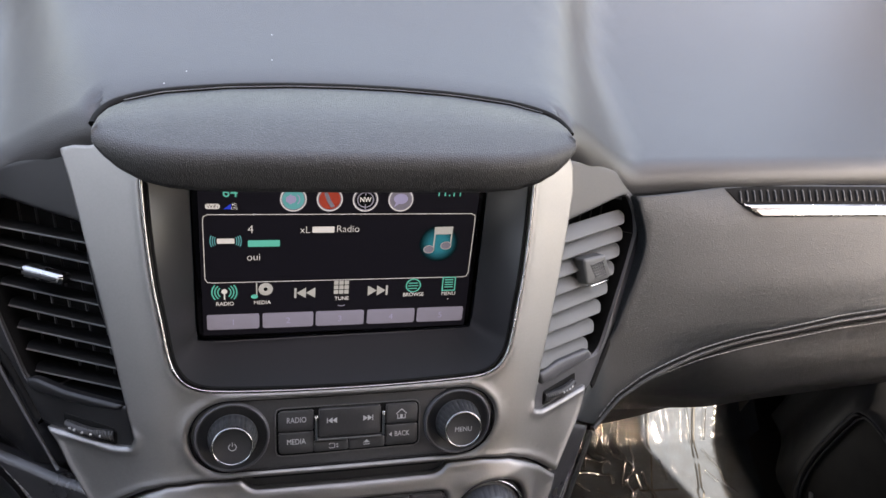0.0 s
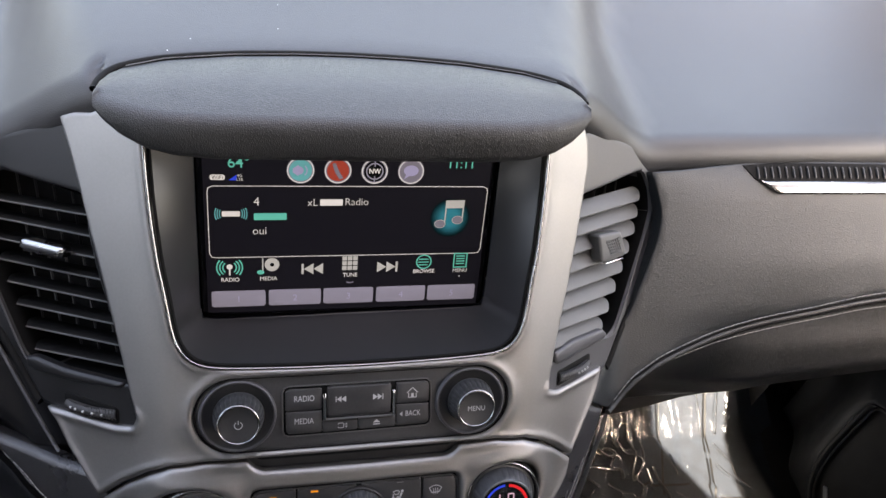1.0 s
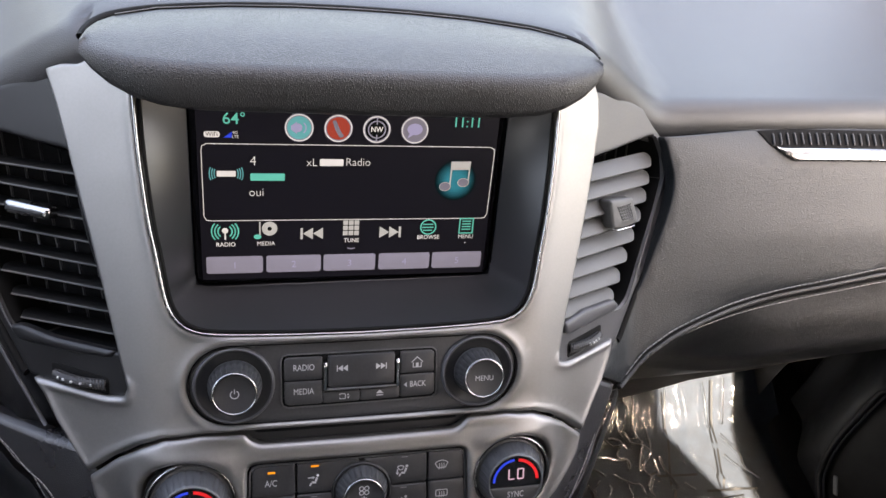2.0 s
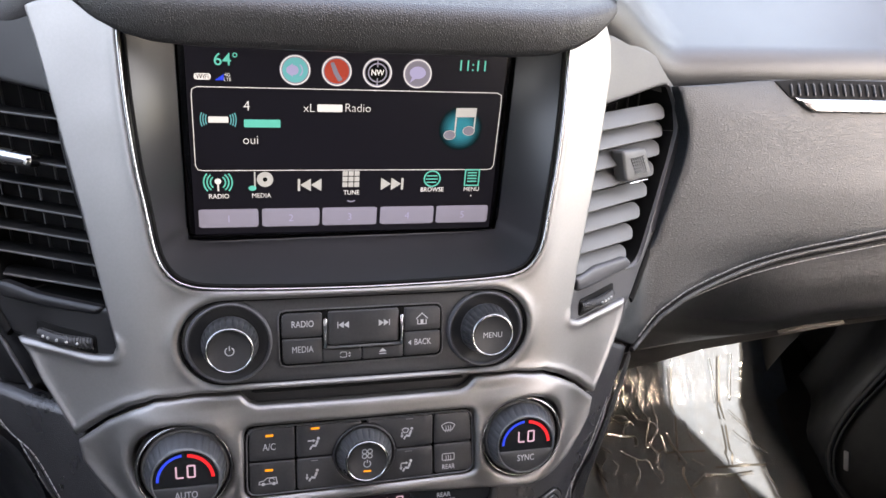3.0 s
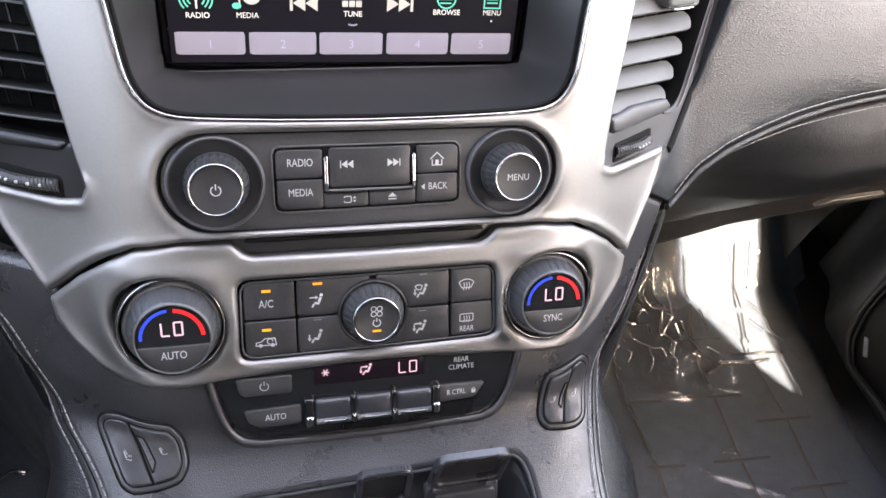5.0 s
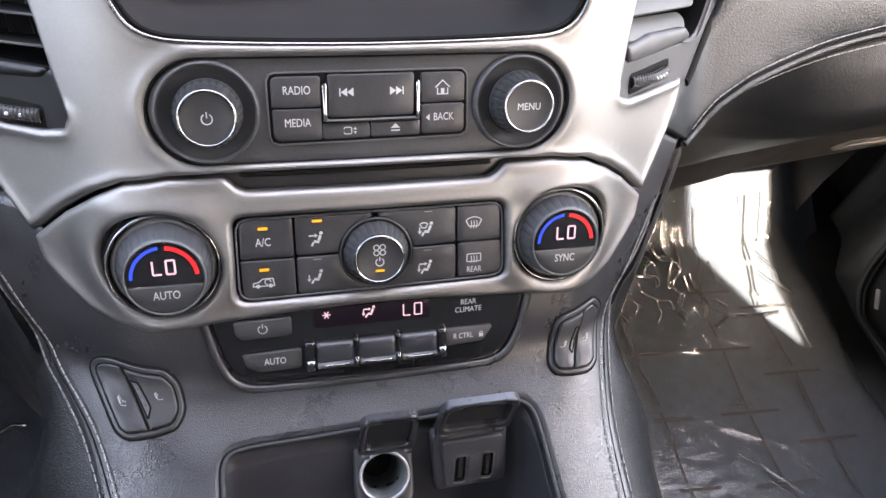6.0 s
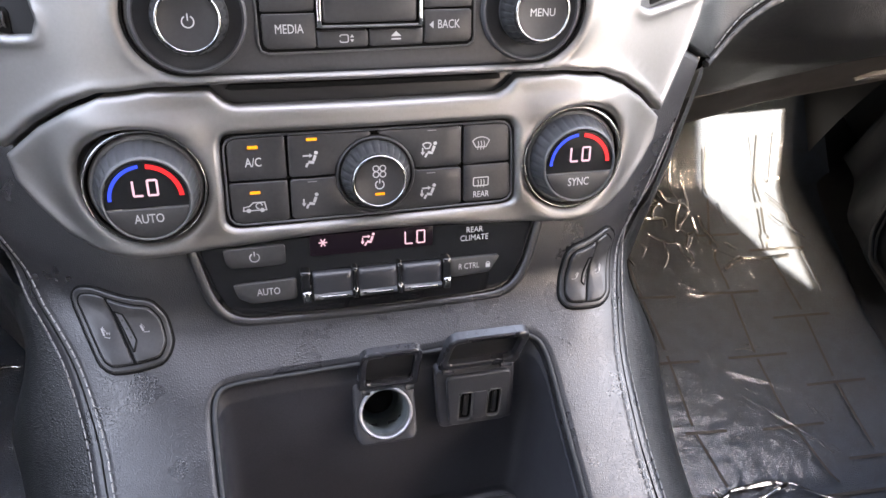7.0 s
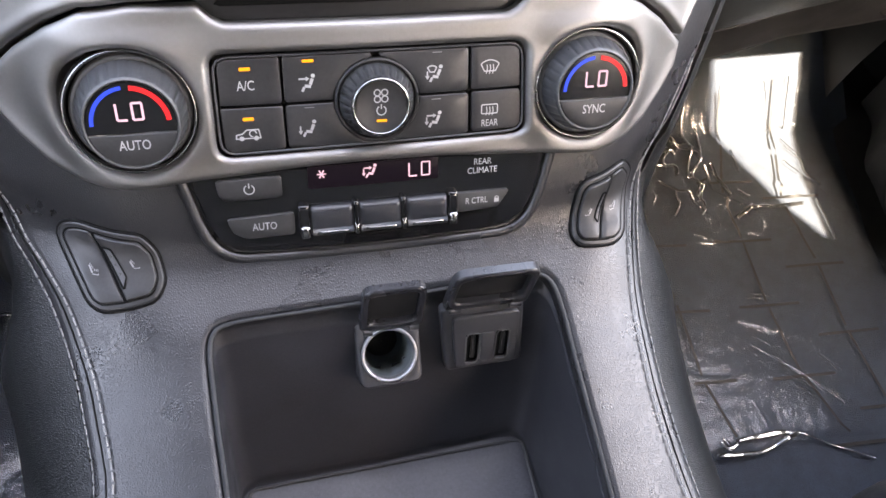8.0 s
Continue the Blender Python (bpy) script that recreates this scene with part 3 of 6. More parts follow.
part("lip_edge", mesh("lip_edge", *sweep(edge_line, 0.0011, 8), trim_grey), dashboard, "thin rounded edge under the roll")
line = [np.array((x, dash_y(x, fold(x)) + 0.0006, fold(x))) for x in np.linspace(0.193, 0.92, 90)]
part("piping", mesh("piping", *sweep(line, 0.0022, 8), vinyl_roll), dashboard, "folded vinyl piping between two seams")
for off in (0.0029, -0.0029):
    row = [np.array((x, dash_y(x, fold(x) + off) + 0.0001, fold(x) + off)) for x in np.linspace(0.194, 0.92, 110)]
    part("seam_groove", mesh("seam_groove", *sweep(row, 0.0010, 8), seam_black), dashboard, "dark groove beside the piping")
for off in (0.0056, -0.0052):
    row = [np.array((x, dash_y(x, fold(x) + off) - 0.0006, fold(x) + off)) for x in np.linspace(0.199, 0.60, 70)]
    part("stitching", mesh("stitching", *seam(row), thread), dashboard, "pale grey thread")
# driver's side, of which the edge beside the vent shows


def driver_y(x, z):
    f = fold(x)
    return dash_y(x, max(z, f)) + 0.009 + 0.22 * max(0, f - z)


# darker and duller than the passenger's vinyl, for the wheel's and driver's shade
driver_shaded = surface("driver_shaded", (0.008, 0.008, 0.009), 0.50, spec=0.22, grain=("leather", 1000), bump=0.3, depth=0.0002, vary=0.1)
rows = [[Vector((-x, driver_y(x, z), z)) for x, z in ((x, 0.30 + (seam_top(x) - 0.30) * k / 40) for x in ux[::-1])] for k in range(41)]
part("driver_panel", mesh("driver_panel", *loft(rows), driver_shaded), dashboard, "black panel beside the driver's vent, darkened for shade")
rim_line = [face(x, (z - 0.57) / COS, 0.0) for x, z in spline([(-0.2440, 0.6395), (-0.2113, 0.5966), (-0.1950, 0.5757), (-0.1775, 0.5546)], 6)]
part("panel_rim", mesh("panel_rim", *sweep(rim_line, 0.0013, 8), trim_grey), dashboard, "thin satin edge beside the vent")
# thin outlet under the pad, with its bright strip
outlet = [(0.2965, 0.6885), (0.307, 0.6815), (0.3125, 0.6795), (0.92, 0.6795), (0.92, 0.6885)]


def dmap(x, z, h):
    y, e = dash_y(x, z), 0.002
    n = Vector(((dash_y(x + e, z) - dash_y(x - e, z)) / (2 * e), -1, (dash_y(x, z + e) - dash_y(x, z - e)) / (2 * e))).normalized()
    return Vector((x, y, z)) + n * h


SIDE = [(0.2175, 0.6895), (0.2200, 0.6844), (0.2237, 0.6749), (0.2268, 0.6664), (0.2266, 0.6564), (0.2235, 0.6448), (0.2188, 0.6330), (0.2124, 0.6181), (0.2055, 0.6031), (0.1905, 0.5870), (0.1820, 0.5770), (0.1722, 0.5632)]
rim_line = [(x, fold(x) + 0.0032) for x in np.concatenate([[0.192, 0.197], np.linspace(0.203, 0.34, 26), np.linspace(0.36, 0.92, 22)])]
panel_loop = list(map(tuple, spline(SIDE, 4))) + rim_line + [(0.92, 0.6895)]
part("upper_panel", mesh("upper_panel", *plate(panel_loop, dmap, 0.0, 0.012, 0.0010, 0.004, 0.007), vinyl_dash), dashboard, "black grained vinyl with fine creases")
part("slot_outlet", mesh("slot_outlet", *plate(outlet, dmap, 0.0008, 0.003, 0.0004, 0.004, 0.02), seam_black), dashboard, "narrow black air outlet")
for i in range(28):
    x = 0.3085 + i * 0.0064
    q = plate(rounded([(x, 0.6815), (x + 0.0013, 0.6815), (x + 0.0013, 0.6868), (x, 0.6868)], 0.0003), dmap, 0.0022, 0.002, 0.0004, 0.001, 0)
    if x < 0.50:
        part("outlet_fin", mesh("outlet_fin", *q, slat_dark), dashboard, "small dark blade in the dark outlet")
strip = rounded([(0.3095, 0.6812), (0.3165, 0.6775), (0.326, 0.6745), (0.92, 0.6745), (0.92, 0.6800), (0.314, 0.6800)], 0.001)
part("bright_strip", mesh("bright_strip", *plate(strip, dmap, 0.0035, 0.005, 0.0012, 0.003, 0.01), satin), dashboard, "satin chrome strip")

# ---- hood over the screen ----
hood = thing("screen_hood", (0, 0.0, 0.74), "black grained vinyl hood above the touchscreen", "hood")
rows = []
for x in 0.1395 * np.sin(np.linspace(-math.pi / 2, math.pi / 2, 75)):
    a = abs(x)
    yb = float(np.interp(a, [0, 0.033, 0.070, 0.106, 0.126, 0.1335, 0.1375, 0.1395], [0.0530, 0.0522, 0.0488, 0.0415, 0.0330, 0.0260, 0.0180, 0.0080]))
    zl = float(np.interp(a, [0, 0.08, 0.100, 0.114, 0.126, 0.134, 0.1395], [0.7330, 0.7335, 0.7345, 0.7370, 0.7420, 0.7475, 0.7525]))
    yf = float(np.interp(a, [0, 0.08, 0.100, 0.114, 0.126, 0.134, 0.1395], [-0.0205, -0.0205, -0.0190, -0.0160, -0.0110, -0.0060, -0.0010]))
    tz = 0.7575
    d = tz - zl
    prof = [(yb + 0.0005, tz - 0.006), (yb, tz - 0.0012), (yb - 0.0015, tz), (yb * 0.5 + yf * 0.5, tz + 0.0004), (yf + 0.0110, tz - 0.02 * d), (yf + 0.0072, tz - 0.07 * d), (yf + 0.0044, tz - 0.17 * d), (yf + 0.0027, tz - 0.30 * d),
            (yf + 0.0014, tz - 0.52 * d), (yf + 0.0004, tz - 0.76 * d), (yf + 0.0004, zl + 0.09 * d), (yf + 0.0018, zl + 0.0008), (yf + 0.005, zl), (max(min(yb - 0.002, 0.030), yf + 0.0055), zl + 0.002)]
    prof[3] = (max(min(prof[3][0], yb - 0.001), yf), prof[3][1])
    for k in range(3, 11):
        prof[k] = (min(prof[k][0], prof[k - 1][0] - 0.00015), prof[k][1])
    rows.append([Vector((x, y, z)) for y, z in prof])
part("hood_shell", mesh("hood_shell", *loft(rows), vinyl_hood), hood)
gap_half = spline([(0.0, 0.0562, 0.7555), (0.033, 0.0554, 0.7555), (0.070, 0.0520, 0.7555), (0.106, 0.0448, 0.7555), (0.126, 0.0362, 0.7555), (0.1345, 0.0288, 0.7553), (0.1385, 0.0205, 0.7550), (0.1403, 0.0140, 0.7540)], 5)
gapline = [Vector((-x, y, z)) for x, y, z in gap_half[:0:-1]] + [Vector(p) for p in gap_half]
part("hood_gap", mesh("hood_gap", *sweep(gapline, 0.0026, 8), seam_black), hood)
edge = [Vector((x, float(np.interp(abs(x), [0, 0.033, 0.070, 0.106, 0.126], [0.0533, 0.0525, 0.0491, 0.0418, 0.0325])), 0.7578)) for x in np.linspace(-0.126, 0.126, 40)]
part("hood_edge", mesh("hood_edge", *sweep(edge, 0.00030, 6), trim_grey), hood, "thin light moulded edge")

# ---- centre stack ----
stack = thing("centre_stack", (0, -0.06, 0.57), "satin silver centre stack fascia with a recessed screen", "fascia")
LIP_HALF = [(0.0, 0.7450), (0.108, 0.7450), (0.1158, 0.7330), (0.1155, 0.7235), (0.1145, 0.7062), (0.1130, 0.6914), (0.1108, 0.6750), (0.1080, 0.6612), (0.1052, 0.6455), (0.1026, 0.6375),
            (0.0975, 0.6313), (0.0900, 0.6279), (0.0770, 0.6263), (0.0400, 0.6252), (0.0, 0.6248)]
SILVER_LOW = [(0.1750, 0.5737), (0.1690, 0.5637), (0.1602, 0.5535), (0.1515, 0.5434), (0.1350, 0.5590), (0.1210, 0.5697), (0.1084, 0.5764), (0.0900, 0.5788), (0.0660, 0.5796), (0.0, 0.5796)]
SILVER_RIGHT = [(0.0, 0.7520), (0.1360, 0.7520), (0.1440, 0.7370), (0.1500, 0.7250), (0.1516, 0.7113), (0.1486, 0.6935), (0.1440, 0.6694), (0.1376, 0.6429), (0.1318, 0.6223), (0.1276, 0.6010), (0.1274, 0.5952),
                (0.1350, 0.5912), (0.1520, 0.5882), (0.1775, 0.5835)] + SILVER_LOW
SILVER_LEFT = [(0.0, 0.7520), (0.1250, 0.7520), (0.1370, 0.7392), (0.1440, 0.7346), (0.1535, 0.7318), (0.1618, 0.7272), (0.1574, 0.7150), (0.1523, 0.6962), (0.1471, 0.6761), (0.1410, 0.6534), (0.1355, 0.6310), (0.1294, 0.6056), (0.1264, 0.5955),
               (0.1290, 0.5898), (0.1390, 0.5862), (0.1567, 0.5832), (0.1812, 0.5785)] + SILVER_LOW
LENS_HALF = [(0.0, 0.5715), (0.0570, 0.5718), (0.0615, 0.5735), (0.0660, 0.5775), (0.0900, 0.5776), (0.1084, 0.5749), (0.1205, 0.5680), (0.1345, 0.5574), (0.1505, 0.5420), (0.1485, 0.5330), (0.1410, 0.5268),
             (0.1300, 0.5205), (0.1180, 0.5180), (0.1040, 0.5172), (0.0800, 0.5190), (0.0300, 0.5215), (0.0, 0.5220)]
lip_loop = mirrored([tuple(p) for p in on(LIP_HALF[:3])] + [tuple(p) for p in spline(on(LIP_HALF[2:]), 5)][1:])
S = lambda z: (z - 0.57) / COS
radio_loop = np.vstack([[(-0.0725 + 0.0232 * math.cos(a), S(0.6015) + 0.0232 * math.sin(a)) for a in np.linspace(math.pi / 2, 1.5 * math.pi, 20)],
                        [(0.0735 + 0.0232 * math.cos(a), S(0.6015) + 0.0232 * math.sin(a)) for a in np.linspace(-math.pi / 2, math.pi / 2, 20)]])


def silver_relief(p, d):
    out = 0.0007 * np.exp(-((d[1] - 0.0026) / 0.0022) ** 2) + 0.0012 * np.exp(-((d[2] - 0.0030) / 0.0025) ** 2)
    return out + 0.0009 * np.exp(-((d[0] - 0.0025) / 0.002) ** 2) * (p[:, 1] < S(0.60))


part("upper_fascia", mesh("upper_fascia", *plate(on(SILVER_RIGHT) + [(-x, q) for x, q in reversed(on(SILVER_LEFT))], face, 0.0035, 0.009, 0.0014, 0.0022, 0.005, holes=[lip_loop, radio_loop], relief=silver_relief,
     rings=(0.0022, 0.0032, 0.0044, 0.0060)), silver), stack, "satin silver painted plastic")
DIAL_X, DIAL_S = 0.0958, S(0.5445)
hvac_loop = rounded(on([(-0.0655, 0.5268), (0.0675, 0.5280), (0.0655, 0.5622), (-0.0645, 0.5622)]), 0.006)
dial_loops = [circle(s * DIAL_X, DIAL_S, 0.0252) for s in (-1, 1)]


def lens_relief(p, d):
    out = np.zeros(len(p))
    for s in (-1, 1):
        r = np.hypot(p[:, 0] - s * DIAL_X, p[:, 1] - DIAL_S)
        out += 0.0024 * np.exp(-((r - 0.0285) / 0.0065) ** 2)
    out += 0.0006 * np.exp(-((d[1] - 0.0025) / 0.002) ** 2)
    out += 0.0012 * np.exp(-((p[:, 1] - S(0.5662)) / 0.0050) ** 2) * np.clip((0.125 - np.abs(p[:, 0])) / 0.03, 0, 1) + 0.0006 * np.exp(-((d[0] - 0.003) / 0.0025) ** 2)
    return out


part("lower_fascia", mesh("lower_fascia", *plate(mirrored(on(LENS_HALF)), face, 0.0040, 0.010, 0.0018, 0.0022, 0.0042, holes=[hvac_loop, *dial_loops], relief=lens_relief,
     rings=(0.0026, 0.0038, 0.0055)), silver), stack, "satin silver lower panel swelling round the dials")
line = [face(u, v, 0.0040) for u, v in resample(lip_loop, 0.004)]
part("screen_trim", mesh("screen_trim", *sweep(line, 0.0009, 8, True), satin), stack, "rolled silver edge")
line = [face(u, v, 0.0016) for u, v in resample(np.array(lip_loop) * (0.984, 1.0) + (0, 0.0014), 0.004)]
part("screen_gap", mesh("screen_gap", *sweep(line, 0.0010, 8, True), seam_black), stack)
a = resample(ccw(lip_loop), 0.004)
start = np.argmin(np.hypot(a[:, 0] + 0.108, a[:, 1] - S(0.627)))
a = np.roll(a, -start, 0)
b = ccw(rounded([(-0.0925, -0.0880), (0.0905, -0.0856), (0.0905, 0.034), (-0.0925, 0.034)], 0.005, 6))
start = np.argmin(np.hypot(b[:, 0] + 0.0925, b[:, 1] + 0.0880))
b = np.roll(b, -start, 0)


def by_corners(loop, corners, n):
    """Points of a loop shared out evenly between its four corners."""
    ids = [int(np.argmin(np.hypot(loop[:, 0] - x, loop[:, 1] - y))) for x, y in corners]
    out = []
    for i, j in zip(ids, ids[1:] + ids[:1]):
        run = loop[i:j + 1] if j > i else np.vstack([loop[i:], loop[:j + 1]])
        out.append(resample(run, 1e9, False) if len(run) < 2 else np.stack([np.interp(np.linspace(0, 1, n), np.linspace(0, 1, len(run)), run[:, k]) for k in (0, 1)], 1)[:-1])
    return np.vstack(out)


la = by_corners(a, on([(-0.1005, 0.633), (0.1005, 0.633), (0.108, 0.745), (-0.108, 0.745)]), 14)
lb = by_corners(resample(b, 0.002), [(-0.0912, -0.0866), (0.0892, -0.0842), (0.0892, 0.033), (-0.0912, 0.033)], 14)
rows = []
for k in np.linspace(0, 1, 7):
    w = k ** 1.15
    rows.append([face(*p, 0.0015).lerp(pane(*q, 0.0028), w) for p, q in zip(la, lb)])
part("screen_tub", mesh("screen_tub", *loft(rows, True), tub), stack, "dark grey sloping surround of the screen")
slot_black = surface("slot_black", (0.014, 0.014, 0.015), 0.34, vary=0.3, stretch=(0.2, 1, 1))
slot = rounded(on([(-0.0665, 0.5775), (-0.058, 0.5700), (0.058, 0.5700), (0.0665, 0.5775), (0.066, 0.5800), (-0.066, 0.5800)]), 0.002)
part("disc_slot", mesh("disc_slot", *plate(slot, face, -0.0025, 0.004, 0.0006, 0.003, 0.01), slot_black), stack, "glossy black slot for a disc")
part("slot_mouth", mesh("slot_mouth", *plate(rect(-0.060, S(0.5765), 0.060, S(0.5785), 0.0008), face, -0.0005, 0.003, 0.0004, 0.003, 0), seam_black), stack)

# ---- touchscreen ----
screen = thing("touchscreen", (0, 0.0, 0.66), "lit touchscreen showing a radio page with grey preset keys", "touchscreen")
part("glass_panel", mesh("glass_panel", *plate(rounded([(-0.0922, -0.0880), (0.0902, -0.0856), (0.0902, 0.034), (-0.0922, 0.034)], 0.005), pane, 0.0, 0.006, 0.0008, 0.004, 0.02), glass), screen, "glossy black glass")
part("lower_edge", mesh("lower_edge", *sweep([pane(u, v, 0.0026) for u, v in spline([(-0.0922, -0.0800), (-0.0922, -0.0855), (-0.0900, -0.0880), (0.0, -0.0868), (0.0880, -0.0856), (0.0902, -0.0835), (0.0902, -0.0780)], 4)], 0.00045, 6), trim_grey), screen)
part("lit_panel", mesh("lit_panel", *flat([rect(-0.0880, -0.0842, 0.0860, 0.0250, 0.001)], pane, 0.00015), glow_black), screen, "dark lit display area")
box_line = resample(rounded([(-0.0858, -0.0462), (0.0846, -0.0462), (0.0852, 0.0), (-0.0858, 0.0)], 0.003), 0.003)
part("page_frame", mesh("page_frame", *flat(stroke([*box_line, box_line[0]], 0.00045), pane, 0.0004), glow_white), screen, "thin white line round the page")
for i, u in enumerate([-0.0694, -0.0348, -0.0009, 0.0335, 0.0678]):
    w = 0.0163 if i != 2 else 0.0160
    key = part("preset_key", mesh("preset_key", *plate(rect(u - w, -0.0803, u + w, -0.0692, 0.0008), pane, 0.0005, 0.0003, 0.0002, 0.002, 0), glow_grey), screen, "light grey preset key")
    part("key_number", mesh("key_number", *letters(str(i + 1), pane, u, -0.0752, 0.0062, 0.0007, 1.0, -0.012), glow_lilac), key)


def shown(name, loops, mat, label="", h=0.0005):
    return part(name, mesh(name, *flat(loops, pane, h), mat), screen, label)


def words(body, u, v, size, mat, align="CENTER", wide=0.95, bold=-0.012):
    return part("screen_text", mesh("screen_text", *letters(body, pane, u, v, size, 0.0005, wide, bold, align), mat), screen)


words("64°", -0.0676, 0.0142, 0.0092, glow_teal, wide=1.0, bold=0.004)
words("11:11", 0.0662, 0.0148, 0.0086, glow_teal, bold=0.004)
words("4", -0.0578, -0.0100, 0.0080, glow_white)
words("xL", -0.0248, -0.0106, 0.0068, glow_white)
words("Radio", 0.0020, -0.0102, 0.0068, glow_white)
shown("title_bar", [rect(-0.0203, -0.0125, -0.0066, -0.0083, 0.0006)], glow_white, "white bar in place of a name")
shown("artist_bar", [rect(-0.0595, -0.0216, -0.0402, -0.0172, 0.0006)], glow_teal, "teal bar in place of a name")
words("oui", -0.0562, -0.0288, 0.0072, glow_white)
shown("station_mark", [rect(-0.0779, -0.0192, -0.0675, -0.0158, 0.0006)], glow_white, "white station mark between blue waves")
shown("station_waves", [q for r_ in (0.0066, 0.0079, 0.0092) for c_ in (0, 180) for q in arc(-0.0727, -0.0175, r_, c_ - 24, c_ + 24, 0.0006, 6)], glow_cyan)
shown("wifi_badge", [rect(-0.0840, 0.0037, -0.0755, 0.0071, 0.0016)], glow_white)
part("badge_text", mesh("badge_text", *letters("WiFi", pane, -0.0798, 0.0054, 0.0034, 0.0007), gloss), screen)
shown("signal_mark", [[(-0.0735, 0.0036), (-0.0690, 0.0036), (-0.0690, 0.0070)]], arc_blue)
part("badge_text", mesh("badge_text", *letters("4G\nLTE", pane, -0.0672, 0.0053, 0.0024, 0.0006), glow_white), screen)
for u, v, m, kind in ((-0.0322, 0.0100, glow_cyan, "speaker"), (-0.0101, 0.0100, glow_red, "phone"), (0.0121, 0.0098, gloss, "compass"), (0.0346, 0.0098, glow_dim, "chat")):
    icon = shown("home_icon", [circle(u, v, 0.0082, 32)], glow_grey, "round pale-rimmed icon", 0.0004)
    part("icon_disc", mesh("icon_disc", *flat([circle(u, v, 0.0067, 32)], pane, 0.0006), m), icon)
    part("icon_rim", mesh("icon_rim", *flat(arc(u, v, 0.0076, 0, 360, 0.0006, 32), pane, 0.0007), glow_white), icon)
    if kind == "speaker":
        lp = [circle(u - 0.0008, v, 0.0026, 16), [(u - 0.0046, v - 0.0012), (u - 0.0012, v - 0.0036), (u - 0.0012, v + 0.0036), (u - 0.0046, v + 0.0012)]] + arc(u, v, 0.0038, -50, 50, 0.0007, 8)
        m2 = glow_lilac
    elif kind == "phone":
        lp, m2 = [rounded([(u - 0.0036, v + 0.0044), (u - 0.0016, v + 0.0050), (u + 0.0010, v - 0.0010), (u + 0.0034, v - 0.0046), (u + 0.0010, v - 0.0056), (u - 0.0018, v - 0.0010)], 0.0008)], glow_dim
    elif kind == "compass":
        lp, m2 = arc(u, v, 0.0050, 0, 360, 0.0008, 20) + stroke([(u, v - 0.0066), (u, v - 0.0030)], 0.0007) + stroke([(u, v + 0.0066), (u, v + 0.0030)], 0.0007), glow_grey
        part("icon_text", mesh("icon_text", *letters("NW", pane, u, v, 0.0044, 0.0009, 0.9, 0.02), glow_white), icon)
    else:
        lp, m2 = [circle(u, v + 0.0006, 0.0046, 24, 0.75), [(u - 0.0030, v - 0.0018), (u - 0.0042, v - 0.0050), (u - 0.0004, v - 0.0024)]], glow_lilac
    part("icon_sign", mesh("icon_sign", *flat(lp, pane, 0.0008), m2), icon)
for k, (r, f) in enumerate((0.0142 - 0.0011 * j, 0.72 * ease(0.0142, 0.0045, 0.0142 - 0.0011 * j)) for j in range(1, 10)):
    m = glow("halo_blue_%s" % "abcdefghi"[k], (0.02 * f, 0.32 * f, 0.46 * f), LIT)
    shown("note_halo", [circle(0.0621, -0.0212, r, 36)], m, h=0.0003 + 0.00006 * k)
shown("music_note", [[(0.0584, -0.0090), (0.0708, -0.0088), (0.0706, -0.0142), (0.0584, -0.0144)], *stroke([(0.0589, -0.0145), (0.0586, -0.0246)], 0.0009), *stroke([(0.0702, -0.0143), (0.0700, -0.0220)], 0.0009)], glow_silver, "pale music note with blue heads", 0.0010)
for u, v in ((0.0556, -0.0249), (0.0669, -0.0223)):
    head = shown("note_head", [circle(u, v, 0.0036, 18, 0.78)], glow_dim, h=0.0011)
    part("head_rim", mesh("head_rim", *flat([[(x, v + (y - v) * 0.78) for x, y in arc(u, v, 0.0035, 0, 360, 0.0004, 18)[0]]], pane, 0.0012), glow_silver), head)
shown("radio_sign", arc(-0.0744, -0.0530, 0.0040, 130, 230, 0.0008, 8) + arc(-0.0744, -0.0530, 0.0040, -50, 50, 0.0008, 8) + arc(-0.0744, -0.0530, 0.0058, 130, 230, 0.0008, 8) + arc(-0.0744, -0.0530, 0.0058, -50, 50, 0.0008, 8)
      + arc(-0.0744, -0.0530, 0.0076, 138, 222, 0.0008, 8) + arc(-0.0744, -0.0530, 0.0076, -42, 42, 0.0008, 8), glow_teal)
shown("radio_mast", [circle(-0.0744, -0.0525, 0.0018, 12), *stroke([(-0.0744, -0.0530), (-0.0744, -0.0582)], 0.0009)], glow_white)
shown("media_sign", [circle(-0.0490, -0.0515, 0.0045, 24)] + stroke([(-0.0546, -0.0470), (-0.0546, -0.0560)], 0.0008), glow_silver)
shown("media_note", [circle(-0.0560, -0.0566, 0.0022, 12, 0.7)], glow_teal, h=0.0006)
shown("media_hub", [circle(-0.0490, -0.0515, 0.0013, 12)], gloss, h=0.0006)


def skip(u, v, s):
    return [[(u + s * 0.0060, v - 0.0038), (u + s * 0.0060, v + 0.0038), (u, v)], [(u, v - 0.0038), (u, v + 0.0038), (u - s * 0.0060, v)],
            [(u - s * 0.0060, v - 0.0036), (u - s * 0.0074, v - 0.0036), (u - s * 0.0074, v + 0.0036), (u - s * 0.0060, v + 0.0036)]]


